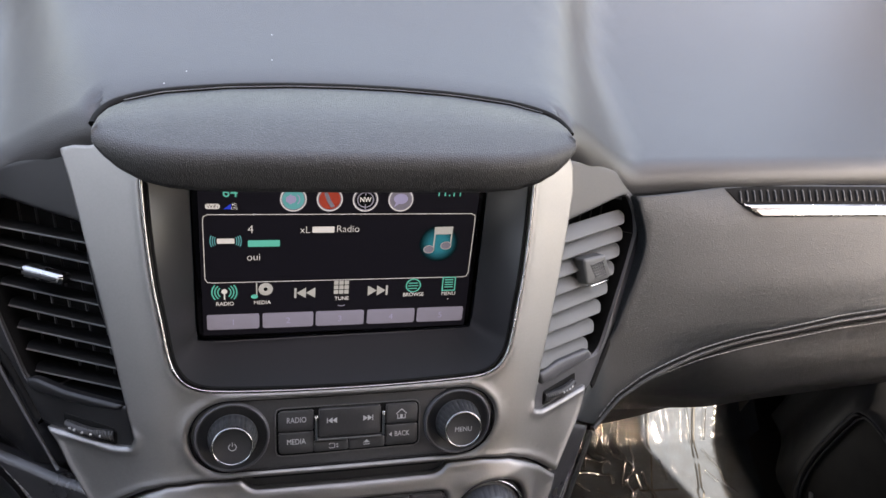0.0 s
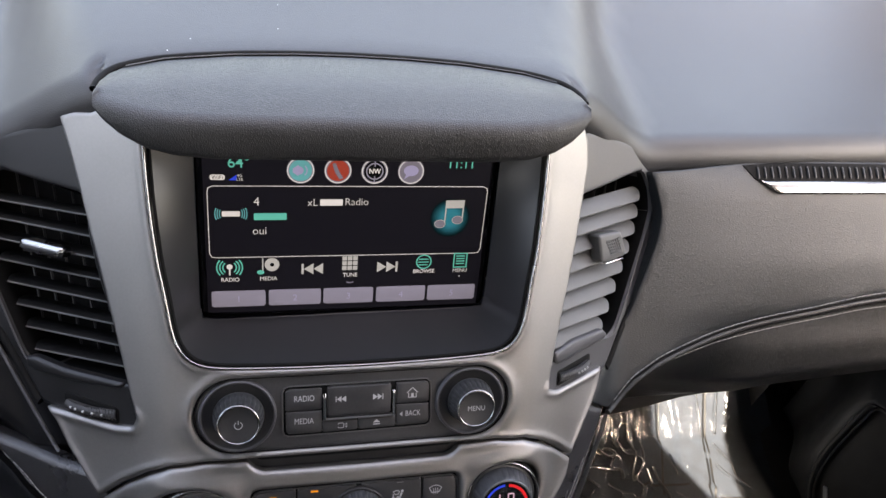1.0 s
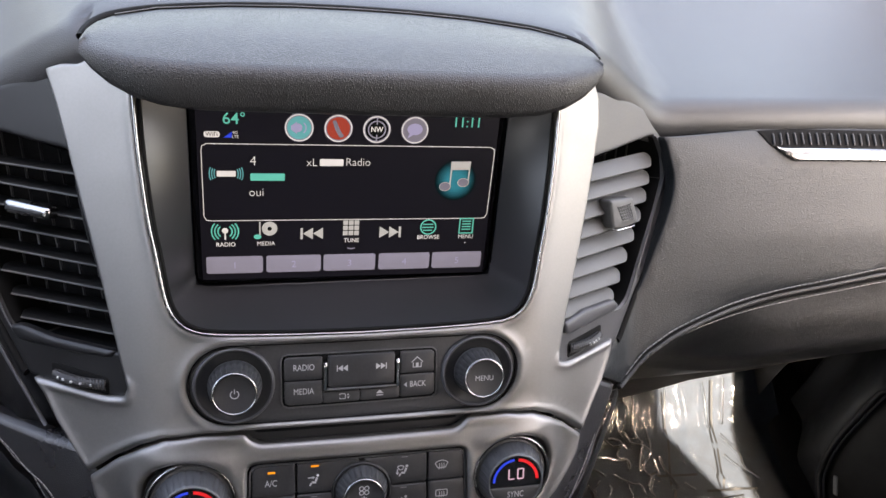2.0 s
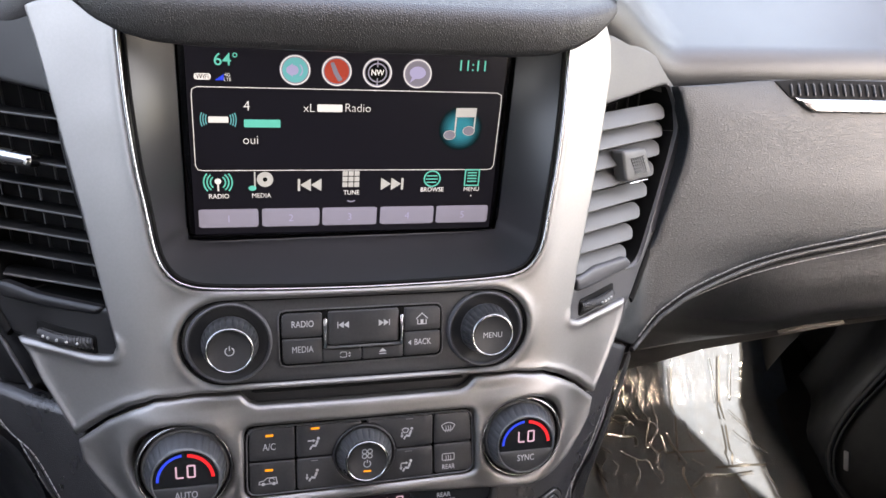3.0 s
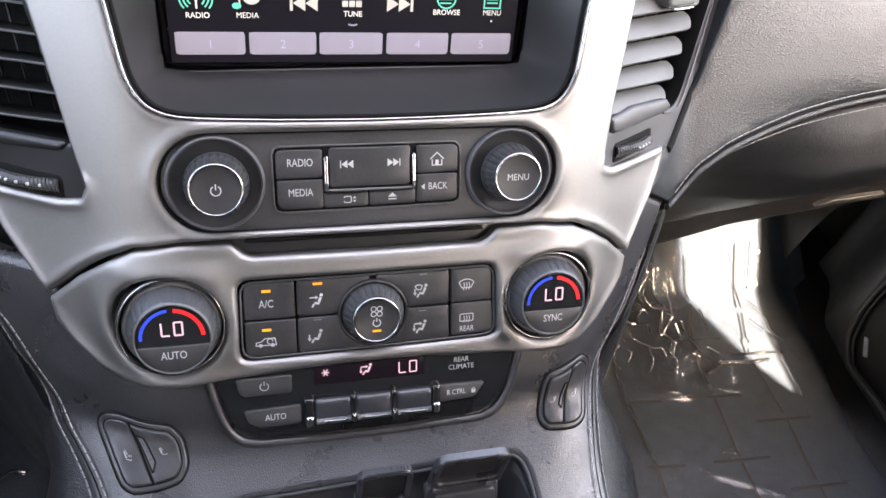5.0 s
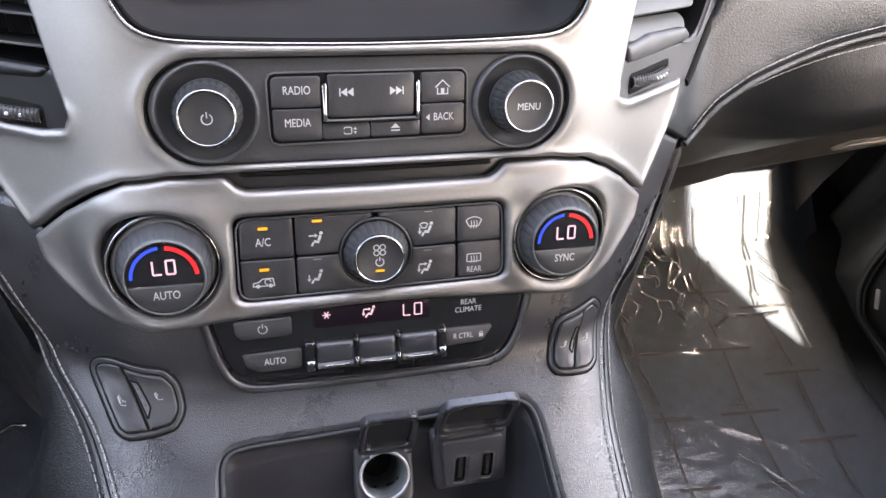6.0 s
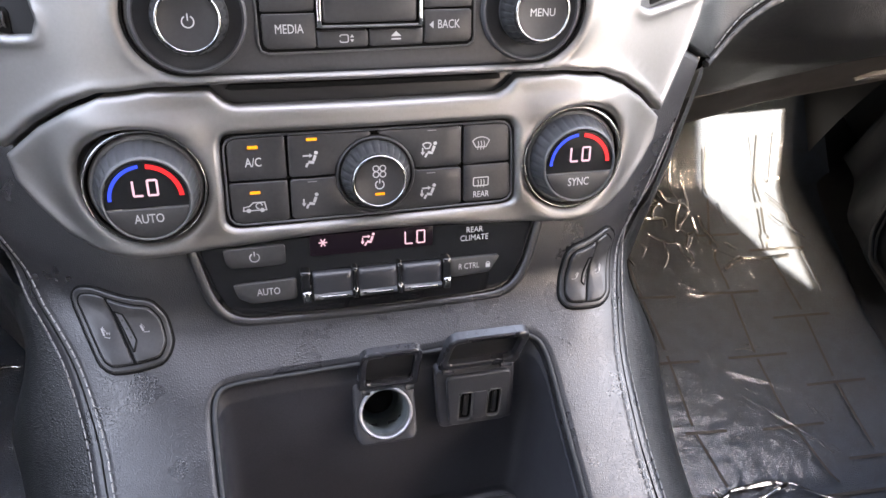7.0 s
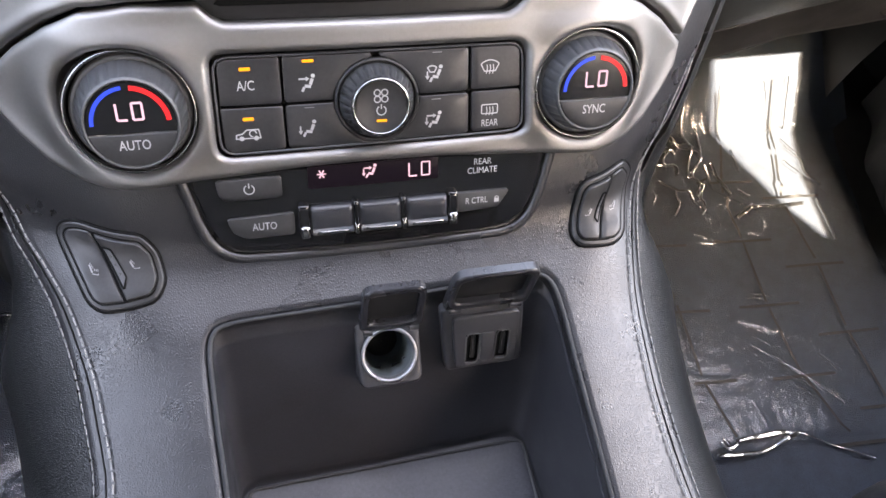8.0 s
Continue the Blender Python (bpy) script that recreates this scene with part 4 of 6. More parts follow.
shown("skip_back_sign", skip(-0.0236, -0.0550, 1), glow_silver)
shown("skip_on_sign", skip(0.0228, -0.0548, -1), glow_silver)
shown("tune_sign", [rect(-0.0056 + i * 0.0034, -0.0565 + j * 0.0034, -0.0027 + i * 0.0034, -0.0536 + j * 0.0034, 0.0003) for i in range(3) for j in range(3)], glow_silver)
shown("tune_tick", arc(-0.0003, -0.0610, 0.0045, 240, 300, 0.0008, 6), glow_grey)
shown("browse_sign", arc(0.0474, -0.0518, 0.0048, 0, 360, 0.0008, 24) + stroke([(0.0440, -0.0500), (0.0505, -0.0500)], 0.0007) + stroke([(0.0436, -0.0520), (0.0508, -0.0520)], 0.0007) + stroke([(0.0440, -0.0540), (0.0500, -0.0540)], 0.0007), glow_teal)
sq = [(0.0676, -0.0562), (0.0762, -0.0562), (0.0762, -0.0464), (0.0676, -0.0464), (0.0676, -0.0562)]
shown("menu_sign", stroke(sq, 0.0008) + [q for k in range(4) for q in stroke([(0.0690, -0.0482 - k * 0.0018), (0.0748, -0.0482 - k * 0.0018)], 0.0008)], glow_teal)
for body, u, v in (("RADIO", -0.0742, -0.0614), ("MEDIA", -0.0512, -0.0612), ("TUNE", -0.0003, -0.0600), ("BROWSE", 0.0478, -0.0587), ("MENU", 0.0722, -0.0587)):
    words(body, u, v, 0.0038, glow_white, bold=0.010)
shown("menu_dot", [circle(0.0722, -0.0628, 0.0005, 8)], glow_white)

# ---- radio controls ----
radio = thing("radio_controls", (0, -0.09, 0.60), "black radio control panel with two knobs and printed keys", "radio")
inner = np.array(radio_loop) * 0.992
part("panel", mesh("panel", *plate(inner, face, 0.0012, 0.006, 0.0008, 0.002, 0.008), plastic), radio, "matt black panel")
part("panel_rim", mesh("panel_rim", *sweep([face(u, v, 0.0024) for u, v in resample(radio_loop, 0.003)], 0.0007, 6, True), seam_black), radio)


knob_grey = surface("knob_grey", (0.022, 0.022, 0.023), 0.45, vary=0.15)
grip_grey = surface("grip_grey", (0.034, 0.035, 0.037), 0.32, spec=0.8, vary=0.12, smudge=0.05)


def knob(parent, name, x, z, r0, r1, high, cap_r, label, ring=None):
    """A turned knob with a ribbed side and a bright rim."""
    o = face(x, S(z), 0.0012)
    ux, uy, n = Vector((1, 0, 0)), FACE_UP, FACE_N
    prof = [(r0, 0.0), (r0, 0.0014), (r0 * 0.985, 0.0026), (r0 * 0.95, 0.0036), (r0 * 0.72 + r1 * 0.28, high * 0.42), (r0 * 0.3 + r1 * 0.7, high * 0.66), (r1 * 1.03, high * 0.82), (r1 * 1.01, high * 0.89), (r1 * 0.97, high - 0.0004), (cap_r, high - 0.0004)]
    body = part(name, mesh(name, *ribbed(o, ux, uy, n, prof, 26, 0.0030, high * 0.84, 0.0007), grip_grey), parent, label)
    cap = lathe(o, ux, uy, n, [(cap_r + 0.0004, high - 0.0016), (cap_r + 0.0002, high - 0.0003), (cap_r * 0.96, high - 0.0001), (cap_r * 0.85, high - 0.0006), (0.0001, high - 0.0006)], 56)
    part("cap", mesh("cap", *cap, knob_grey), body, "matt black cap")
    wide = ring or 0.0010
    rim = [(r1 * 1.005, high - 0.0016), (r1 * 1.005, high - 0.0004), (r1 * 0.985, high + 0.0003), (r1 * 0.985 - wide, high + 0.0005), (r1 * 0.97 - wide, high - 0.0006)]
    part("bright_rim", mesh("bright_rim", *lathe(o, ux, uy, n, rim, 56), satin), body, "polished metal rim")
    return body, (lambda u, v, h: o + ux * u + uy * v + n * (high - 0.0004 + h))


for sx, x in ((-1, -0.0706), (1, 0.0712)):
    collar = lathe(face(x, S(0.6015), 0.0012), (1, 0, 0), FACE_UP, FACE_N, [(0.0224, 0.0), (0.0221, 0.0024), (0.0214, 0.0034), (0.0207, 0.0030), (0.0202, 0.0014)], 56)
    part("knob_well", mesh("knob_well", *collar, trim_grey), radio, "moulded ring round the knob")
    # black floor paints the deep shade inside the knob's well
    floor_ = lathe(face(x, S(0.6015), 0.0012), (1, 0, 0), FACE_UP, FACE_N, [(0.0204, 0.0022), (0.0190, 0.0007), (0.0001, 0.0004)], 48)
    part("well_floor", mesh("well_floor", *floor_, trim_black), radio, "gap round the knob, blackened for deep shade")
    body, kmap = knob(radio, "volume_knob" if sx < 0 else "menu_knob", x + 0.0004, 0.6014, 0.0148, 0.0122, 0.0150, 0.0112, "black knob with a polished rim", 0.0009)
    if sx < 0:
        lp = arc(0, -0.0002, 0.0022, 120, 420, 0.0005, 18) + stroke([(0, 0.0002), (0, 0.0028)], 0.0005)
        part("power_sign", mesh("power_sign", *flat(lp, kmap, 0.0001), print_white), body)
    else:
        part("knob_text", mesh("knob_text", *letters("MENU", kmap, 0, 0, 0.0046, 0.0001, 0.9, 0.01), print_white), body)
bez = rounded([(-0.0448, S(0.5888)), (0.0460, S(0.5896)), (0.0455, S(0.6152)), (-0.0450, S(0.6150))], 0.004)
part("key_frame", mesh("key_frame", *sweep([face(u, v, 0.0020) for u, v in resample(bez, 0.003)], 0.00045, 6, True), slat_grey), radio, "thin raised frame round the keys")
part("frame_gap", mesh("frame_gap", *plate(bez, face, 0.0017, 0.0010, 0.0003, 0.003, 0.01), seam_black), radio, "dark gaps between the keys")


def key(parent, name, pts, top_h=0.0034, mat=button, r=0.0012, label=""):
    return part(name, mesh(name, *plate(rounded(pts, r), face, top_h, 0.003, 0.0005, 0.0016, 0.008), mat), parent, label)


def sign(parent, loops, h, mat=print_white, name="key_sign"):
    return part(name, mesh(name, *flat(loops, face, h), mat), parent)


def lettering(parent, body, u, z, size, h, mat=print_white, wide=0.76, bold=0.004):
    return part("key_text", mesh("key_text", *letters(body, face, u, S(z), size * 1.08, h, wide, bold), mat), parent)


K = 0.0034
k1 = key(radio, "key", [(-0.0432, S(0.6024)), (-0.0218, S(0.6026)), (-0.0218, S(0.6136)), (-0.0432, S(0.6136))], r=[0.0004, 0.0004, 0.0004, 0.003])
lettering(k1, "RADIO", -0.0322, 0.6086, 0.0048, K + 0.0001)
k1 = key(radio, "key", [(-0.0430, S(0.5904)), (-0.0218, S(0.5904)), (-0.0218, S(0.6018)), (-0.0432, S(0.6018))], r=[0.003, 0.0004, 0.0004, 0.0004])
lettering(k1, "MEDIA", -0.0324, 0.5968, 0.0048, K + 0.0001)
k1 = key(radio, "seek_key", [(-0.0186, S(0.5986)), (0.0200, S(0.5988)), (0.0202, S(0.6142)), (-0.0184, S(0.6142))], 0.0046, r=0.0006)


def track(u, v, s, k=1.0):
    return [[(u + s * 0.0028 * k, v - 0.0019 * k), (u + s * 0.0028 * k, v + 0.0019 * k), (u, v)], [(u, v - 0.0019 * k), (u, v + 0.0019 * k), (u - s * 0.0028 * k, v)],
            *stroke([(u - s * 0.0032 * k, v - 0.0018 * k), (u - s * 0.0032 * k, v + 0.0018 * k)], 0.0005 * k)]


sign(k1, track(-0.0102, S(0.6078), 1), 0.0047)
sign(k1, track(0.0118, S(0.6079), -1), 0.0047)
for u0, u1 in ((-0.0217, -0.0188), (0.0205, 0.0232)):
    part("bright_bar", mesh("bright_bar", *plate(rect(u0 + 0.0005, S(0.5972), u1 - 0.0005, S(0.6116), 0.0004), face, 0.0056, 0.004, 0.0005, 0.002, 0), chrome), radio, "polished bar beside the seek key")
part("bright_bar", mesh("bright_bar", *plate(rect(-0.0212, S(0.5970), 0.0228, S(0.5979), 0.0003), face, 0.0050, 0.004, 0.0002, 0.002, 0), slat_grey), radio)
k1 = key(radio, "key", [(-0.0214, S(0.5904)), (-0.0003, S(0.5906)), (-0.0003, S(0.5962)), (-0.0214, S(0.5962))], r=0.0004)
u, v = -0.0096, S(0.5934)
sign(k1, stroke([*rounded([(u - 0.0024, v - 0.0015), (u + 0.0010, v - 0.0015), (u + 0.0010, v + 0.0015), (u - 0.0024, v + 0.0015)], 0.0008)], 0.00045) + [[(u + 0.0018, v + 0.0004), (u + 0.0034, v + 0.0004), (u + 0.0026, v + 0.0016)], [(u + 0.0018, v - 0.0004), (u + 0.0034, v - 0.0004), (u + 0.0026, v - 0.0016)]], K + 0.0001)
k1 = key(radio, "key", [(0.0003, S(0.5906)), (0.0230, S(0.5908)), (0.0230, S(0.5964)), (0.0003, S(0.5962))], r=0.0004)
u, v = 0.0115, S(0.5938)
sign(k1, [[(u - 0.0022, v - 0.0001), (u + 0.0022, v - 0.0001), (u, v + 0.0020)], *stroke([(u - 0.0020, v - 0.0012), (u + 0.0020, v - 0.0012)], 0.0006)], K + 0.0001)
k1 = key(radio, "key", [(0.0238, S(0.6028)), (0.0442, S(0.6030)), (0.0442, S(0.6140)), (0.0238, S(0.6140))], r=[0.0004, 0.0004, 0.003, 0.0004])
u, v = 0.0337, S(0.6082)
sign(k1, stroke([(u - 0.0034, v + 0.0002), (u, v + 0.0034), (u + 0.0034, v + 0.0002)], 0.0005) + stroke([(u - 0.0024, v), (u - 0.0024, v - 0.0028), (u + 0.0024, v - 0.0028), (u + 0.0024, v)], 0.0005) + [rect(u - 0.0008, v - 0.0026, u + 0.0008, v - 0.0002, 0.0001)], K + 0.0001)
k1 = key(radio, "key", [(0.0238, S(0.5910)), (0.0444, S(0.5912)), (0.0442, S(0.6022)), (0.0238, S(0.6022))], r=[0.0004, 0.003, 0.0004, 0.0004])
lettering(k1, "BACK", 0.0342, 0.5972, 0.0046, K + 0.0001)
sign(k1, [[(0.0276, S(0.5959)), (0.0276, S(0.5985)), (0.0258, S(0.5972))]], K + 0.0001)

# ---- front climate controls ----
dial_grey = surface("dial_grey", (0.045, 0.047, 0.051), 0.34, coat=0.3, vary=0.12)
climate = thing("climate_controls", (0, -0.13, 0.54), "black climate panel with keys, a fan knob and two dials", "climate control")
part("panel", mesh("panel", *plate(np.array(hvac_loop) * 0.995, face, 0.0004, 0.005, 0.0006, 0.002, 0.01), seam_black), climate)
border = resample(rounded([(-0.0640, S(0.5280)), (0.0662, S(0.5292)), (0.0644, S(0.5612)), (-0.0632, S(0.5610))], 0.006), 0.003)
part("panel_rim", mesh("panel_rim", *sweep([face(u, v, 0.0030) for u, v in border], 0.0005, 6, True), trim_grey), climate)
k1 = key(climate, "key", [(-0.0622, S(0.5449)), (-0.0377, S(0.5449)), (-0.0377, S(0.5604)), (-0.0618, S(0.5602))], r=[0.0005, 0.0005, 0.0008, 0.004])
lettering(k1, "A/C", -0.0514, 0.5514, 0.0052, K + 0.0001)
sign(k1, [rect(-0.0533, S(0.5565), -0.0490, S(0.5576), 0.0002)], K + 0.0002, glow_amber, "lamp")
k1 = key(climate, "key", [(-0.0622, S(0.5288)), (-0.0377, S(0.5288)), (-0.0377, S(0.5440)), (-0.0624, S(0.5440))], r=[0.004, 0.0008, 0.0005, 0.0005])
sign(k1, [rect(-0.0540, S(0.5397), -0.0497, S(0.5408), 0.0002)], K + 0.0002, glow_amber, "lamp")
u, v = -0.0522, S(0.5345)
sign(k1, stroke([(u - 0.0052, v - 0.0012), (u - 0.0050, v + 0.0004), (u - 0.0026, v + 0.0008), (u - 0.0008, v + 0.0024), (u + 0.0040, v + 0.0024), (u + 0.0046, v - 0.0012), (u - 0.0052, v - 0.0012)], 0.0005)
     + [circle(u - 0.0030, v - 0.0012, 0.0010, 10), circle(u + 0.0028, v - 0.0012, 0.0010, 10)] + arc(u + 0.0016, v + 0.0008, 0.0014, 0, 270, 0.0005, 8), K + 0.0001)
well = circle(0.0012, S(0.5440), 0.0186, 40)


def notch(pts, side):
    """A key's outline, cut round the fan knob."""
    o = []
    for p in resample(rounded(pts, 0.001), 0.0012):
        d = p - np.array((0.0012, S(0.5440)))
        r = np.hypot(*d)
        o.append(p if r > 0.0180 else np.array((0.0012, S(0.5440))) + d / max(r, 1e-6) * 0.0180)
    return o


for pts, u, z, arrows, lamp in (([(-0.0366, S(0.5450)), (-0.0004, S(0.5450)), (-0.0004, S(0.5604)), (-0.0364, S(0.5604))], -0.0262, 0.5515, "f", True),
                                ([(-0.0366, S(0.5290)), (-0.0004, S(0.5290)), (-0.0004, S(0.5441)), (-0.0366, S(0.5441))], -0.0270, 0.5357, "d", False),
                                ([(0.0028, S(0.5452)), (0.0408, S(0.5454)), (0.0406, S(0.5604)), (0.0028, S(0.5604))], 0.0270, 0.5522, "wd", False),
                                ([(0.0028, S(0.5292)), (0.0411, S(0.5296)), (0.0409, S(0.5445)), (0.0028, S(0.5443))], 0.0266, 0.5358, "fd", False)):
    k1 = part("key", mesh("key", *plate(notch(pts, 1), face, K, 0.003, 0.0005, 0.0016, 0.008), button), climate)
    sign(k1, sitter(u, S(z), 0.0050, arrows), K + 0.0001)
    bar = [rect(u - 0.0024, S(z + 0.0068), u + 0.0022, S(z + 0.0078), 0.0002)]
    sign(k1, bar if lamp else stroke([(u - 0.002, S(z + 0.0073)), (u + 0.002, S(z + 0.0073))], 0.0003), K + 0.0002, glow_amber if lamp else print_grey, "lamp")
k1 = key(climate, "key", [(0.0420, S(0.5454)), (0.0640, S(0.5456)), (0.0632, S(0.5604)), (0.0418, S(0.5604))], r=[0.0005, 0.0005, 0.004, 0.0008])
u, v = 0.0501, S(0.5532)
sign(k1, stroke([(u - 0.0040, v + 0.0014), (u - 0.0024, v - 0.0016), (u + 0.0024, v - 0.0016), (u + 0.0040, v + 0.0014)], 0.0005) + arc(u, v - 0.0024, 0.0055, 43, 137, 0.0005, 8)
     + [q for d in (-0.0014, 0, 0.0014) for q in stroke([(u + d, v + 0.0012), (u + d + 0.0003, v - 0.0006), (u + d - 0.0002, v - 0.0028)], 0.0004)], K + 0.0001)
k1 = key(climate, "key", [(0.0424, S(0.5300)), (0.0652, S(0.5304)), (0.0642, S(0.5448)), (0.0422, S(0.5447))], r=[0.0008, 0.004, 0.0005, 0.0005])
lettering(k1, "REAR", 0.0507, 0.5328, 0.0040, K + 0.0001)
u, v = 0.0505, S(0.5379)
sign(k1, stroke([*rounded([(u - 0.0036, v - 0.0018), (u + 0.0036, v - 0.0018), (u + 0.0036, v + 0.0022), (u - 0.0036, v + 0.0022)], 0.0006), (u - 0.0036, v - 0.0014)], 0.0005)
     + [q for d in (-0.0014, 0, 0.0014) for q in stroke([(u + d, v + 0.0012), (u + d + 0.0003, v - 0.0006), (u + d - 0.0002, v - 0.0026)], 0.0004)], K + 0.0001)
ring = lathe(face(0.0012, S(0.5440), 0.001), (1, 0, 0), FACE_UP, FACE_N, [(0.0178, 0.0), (0.0178, 0.0026), (0.0170, 0.0034), (0.0162, 0.0026), (0.0158, 0.0004), (0.0001, 0.0003)], 48)
part("knob_well", mesh("knob_well", *ring, slat_dark), climate)
body, kmap = knob(climate, "fan_knob", 0.0012, 0.5440, 0.0160, 0.0121, 0.0126, 0.0110, "black fan knob with a polished rim", 0.0009)
lp = [q for c in ((-0.0015, 0.0060), (0.0015, 0.0060), (-0.0015, 0.0033), (0.0015, 0.0033)) for q in arc(*c, 0.0013, 0, 360, 0.0005, 10)]
part("fan_sign", mesh("fan_sign", *flat(lp + arc(0, -0.0014, 0.0019, 120, 420, 0.0005, 16) + stroke([(0, -0.0008), (0, 0.0012)], 0.0005), kmap, 0.0001), print_white), body)
part("lamp", mesh("lamp", *flat([rect(-0.0021, -0.0062, 0.0021, -0.0051, 0.0002)], kmap, 0.0002), glow_amber), body)

for sx, word in ((-1, "AUTO"), (1, "SYNC")):
    x = sx * DIAL_X
    o = face(x, DIAL_S, 0.0)
    ux, uy, n = Vector((1, 0, 0)), FACE_UP, FACE_N
    part("dial_gap", mesh("dial_gap", *lathe(o, ux, uy, n, [(0.0258, -0.004), (0.0258, 0.0010), (0.0200, 0.0010)], 56), seam_black), climate)
    part("dial_ring", mesh("dial_ring", *lathe(o, ux, uy, n, [(0.0249, -0.002), (0.0249, 0.0046), (0.0245, 0.0056), (0.0239, 0.0053), (0.0235, 0.0040), (0.0233, 0.0)], 64), satin), climate, "bright ring round the dial")
    prof = [(0.0212, 0.0030), (0.0209, 0.0040), (0.0205, 0.0056), (0.0199, 0.0076), (0.0194, 0.0100), (0.0188, 0.0124), (0.0184, 0.0138), (0.0180, 0.0152), (0.0174, 0.0160), (0.0168, 0.0158), (0.0165, 0.0152), (0.0001, 0.0152)]
    flange = [(0.0229, -0.001), (0.0228, 0.0024), (0.0224, 0.0034), (0.0214, 0.0038), (0.0208, 0.0036)]
    n = n + ux * (0.078 if sx < 0 else -0.091) - uy * (0.091 if sx < 0 else 0.0)      # the dials lean a little
    dial = part("dial", mesh("dial", *ribbed(o, ux, uy, n, prof, 30, 0.0038, 0.0140, 0.0004), dial_grey), climate, "smoky grey dial with a dark display face")
    part("flange", mesh("flange", *lathe(o, ux, uy, n, flange, 64), slat_grey), dial, "grey flange at the foot of the dial")
    part("dial_edge", mesh("dial_edge", *lathe(o, ux, uy, n, [(0.0177, 0.0156), (0.0173, 0.0163), (0.0169, 0.0162), (0.0166, 0.0155)], 64), slat_grey), dial)
    dm = lambda u, v, h, o=o, ux=ux, uy=uy, n=n: o + ux * u + uy * v + n * (0.0154 + h)
    part("display", mesh("display", *flat([[(0.0164 * math.cos(a), 0.0163 * math.sin(a)) for a in np.linspace(-0.20, math.pi + 0.20, 30)]], dm, 0.0002), gloss), dial, "black display")
    low = [(0.0164 * math.cos(a), 0.0164 * math.sin(a)) for a in np.linspace(math.pi + 0.23, 2 * math.pi - 0.23, 26)]
    part("dial_key", mesh("dial_key", *plate(low, dm, 0.0008, 0.001, 0.0004, 0.0012, 0.006), button), dial)
    part("dial_text", mesh("dial_text", *letters(word, dm, 0, -0.0080, 0.0055, 0.0009, 0.76, 0.008), print_white), dial)
    part("cold_arc", mesh("cold_arc", *flat(arc(0, 0.0004, 0.0140, 96, 180, 0.0015, 16), dm, 0.0005), arc_blue), dial, "blue lit arc")
    part("warm_arc", mesh("warm_arc", *flat(arc(0, 0.0004, 0.0138, 3, 85, 0.0019, 16), dm, 0.0005), arc_red), dial, "red lit arc")
    part("reading", mesh("reading", *digits("LO", dm, -0.0046, 0.0020, 0.0036, 0.0064, 0.0021, 0.0005, 0.0009), glow_pink), dial, "pale lit reading")

# ---- rear climate panel ----
rear = thing("rear_climate_panel", (0, -0.155, 0.505), "glossy black rear climate panel with display and keys", "climate control")
RC = mirrored(on([(0.0, 0.5225), (0.0790, 0.5225), (0.0775, 0.5150), (0.0735, 0.5020), (0.0690, 0.4945), (0.0620, 0.4905), (0.0500, 0.4893), (0.0, 0.4885)]))
part("panel", mesh("panel", *plate(RC, face, 0.0022, 0.006, 0.0010, 0.002, 0.008), gloss), rear, "piano black panel")
part("panel_lip", mesh("panel_lip", *sweep([face(u, v, -0.0002) for u, v in spline(np.array(on([(-0.0805, 0.5200), (-0.0785, 0.5130), (-0.0748, 0.5005), (-0.0700, 0.4928), (-0.0628, 0.4886), (-0.0500, 0.4873), (0.0, 0.4866), (0.0500, 0.4873), (0.0628, 0.4886), (0.0700, 0.4928), (0.0748, 0.5005), (0.0785, 0.5130), (0.0805, 0.5200)])) * (1.022, 1.012), 5)], 0.0026, 10), leather), rear, "soft leather lip")
H = 0.0040
k1 = key(rear, "key", on([(-0.0652, 0.5108), (-0.0412, 0.5110), (-0.0410, 0.5192), (-0.0684, 0.5188), (-0.0676, 0.5130)]), H, button, 0.0016)
u, v = -0.0548, S(0.5152)
sign(k1, arc(u, v - 0.0002, 0.0021, 120, 420, 0.0005, 16) + stroke([(u, v + 0.0004), (u, v + 0.0027)], 0.0005), H + 0.0001)
k1 = key(rear, "key", on([(-0.0580, 0.4958), (-0.0372, 0.4960), (-0.0370, 0.5048), (-0.0658, 0.5040), (-0.0636, 0.4984)]), H, button, 0.0016)
lettering(k1, "AUTO", -0.0500, 0.5003, 0.0046, H + 0.0001)
k1 = key(rear, "key", on([(0.0372, 0.4982), (0.0560, 0.4990), (0.0618, 0.5062), (0.0350, 0.5064), (0.0354, 0.5000)]), H, button, 0.0016)
lettering(k1, "R CTRL", 0.0455, 0.5026, 0.0040, H + 0.0001, wide=0.75)
u, v = 0.0552, S(0.5026)
sign(k1, [rect(u - 0.0011, v - 0.0016, u + 0.0011, v + 0.0004, 0.0002)] + arc(u, v + 0.0004, 0.0009, 0, 180, 0.0004, 8), H + 0.0001)
rocker_black = surface("rocker_black", (0.020, 0.021, 0.025), 0.33, spec=0.6, vary=0.2)
for u0, u1 in ((-0.0302, -0.0112), (-0.0090, 0.0101), (0.0123, 0.0318)):
    rk = part("rocker_key", mesh("rocker_key", *plate(rect(u0, S(0.4948), u1, S(0.5064), 0.0008), face, 0.0060, 0.005, 0.0022, 0.0015, 0.006), rocker_black), rear, "glossy black rocker key with a bright lower edge")
    part("front_lip", mesh("front_lip", *sweep([face(u0 + 0.0006, S(0.4968), 0.0058), face(u1 - 0.0006, S(0.4968), 0.0058)], 0.0016, 10), trim_grey), rk)
    part("bright_edge", mesh("bright_edge", *plate(rect(u0 + 0.0024, S(0.4963), u1 - 0.0024, S(0.4974), 0.0003), face, 0.0077, 0.001, 0.0003, 0.0015, 0), satin), rk)
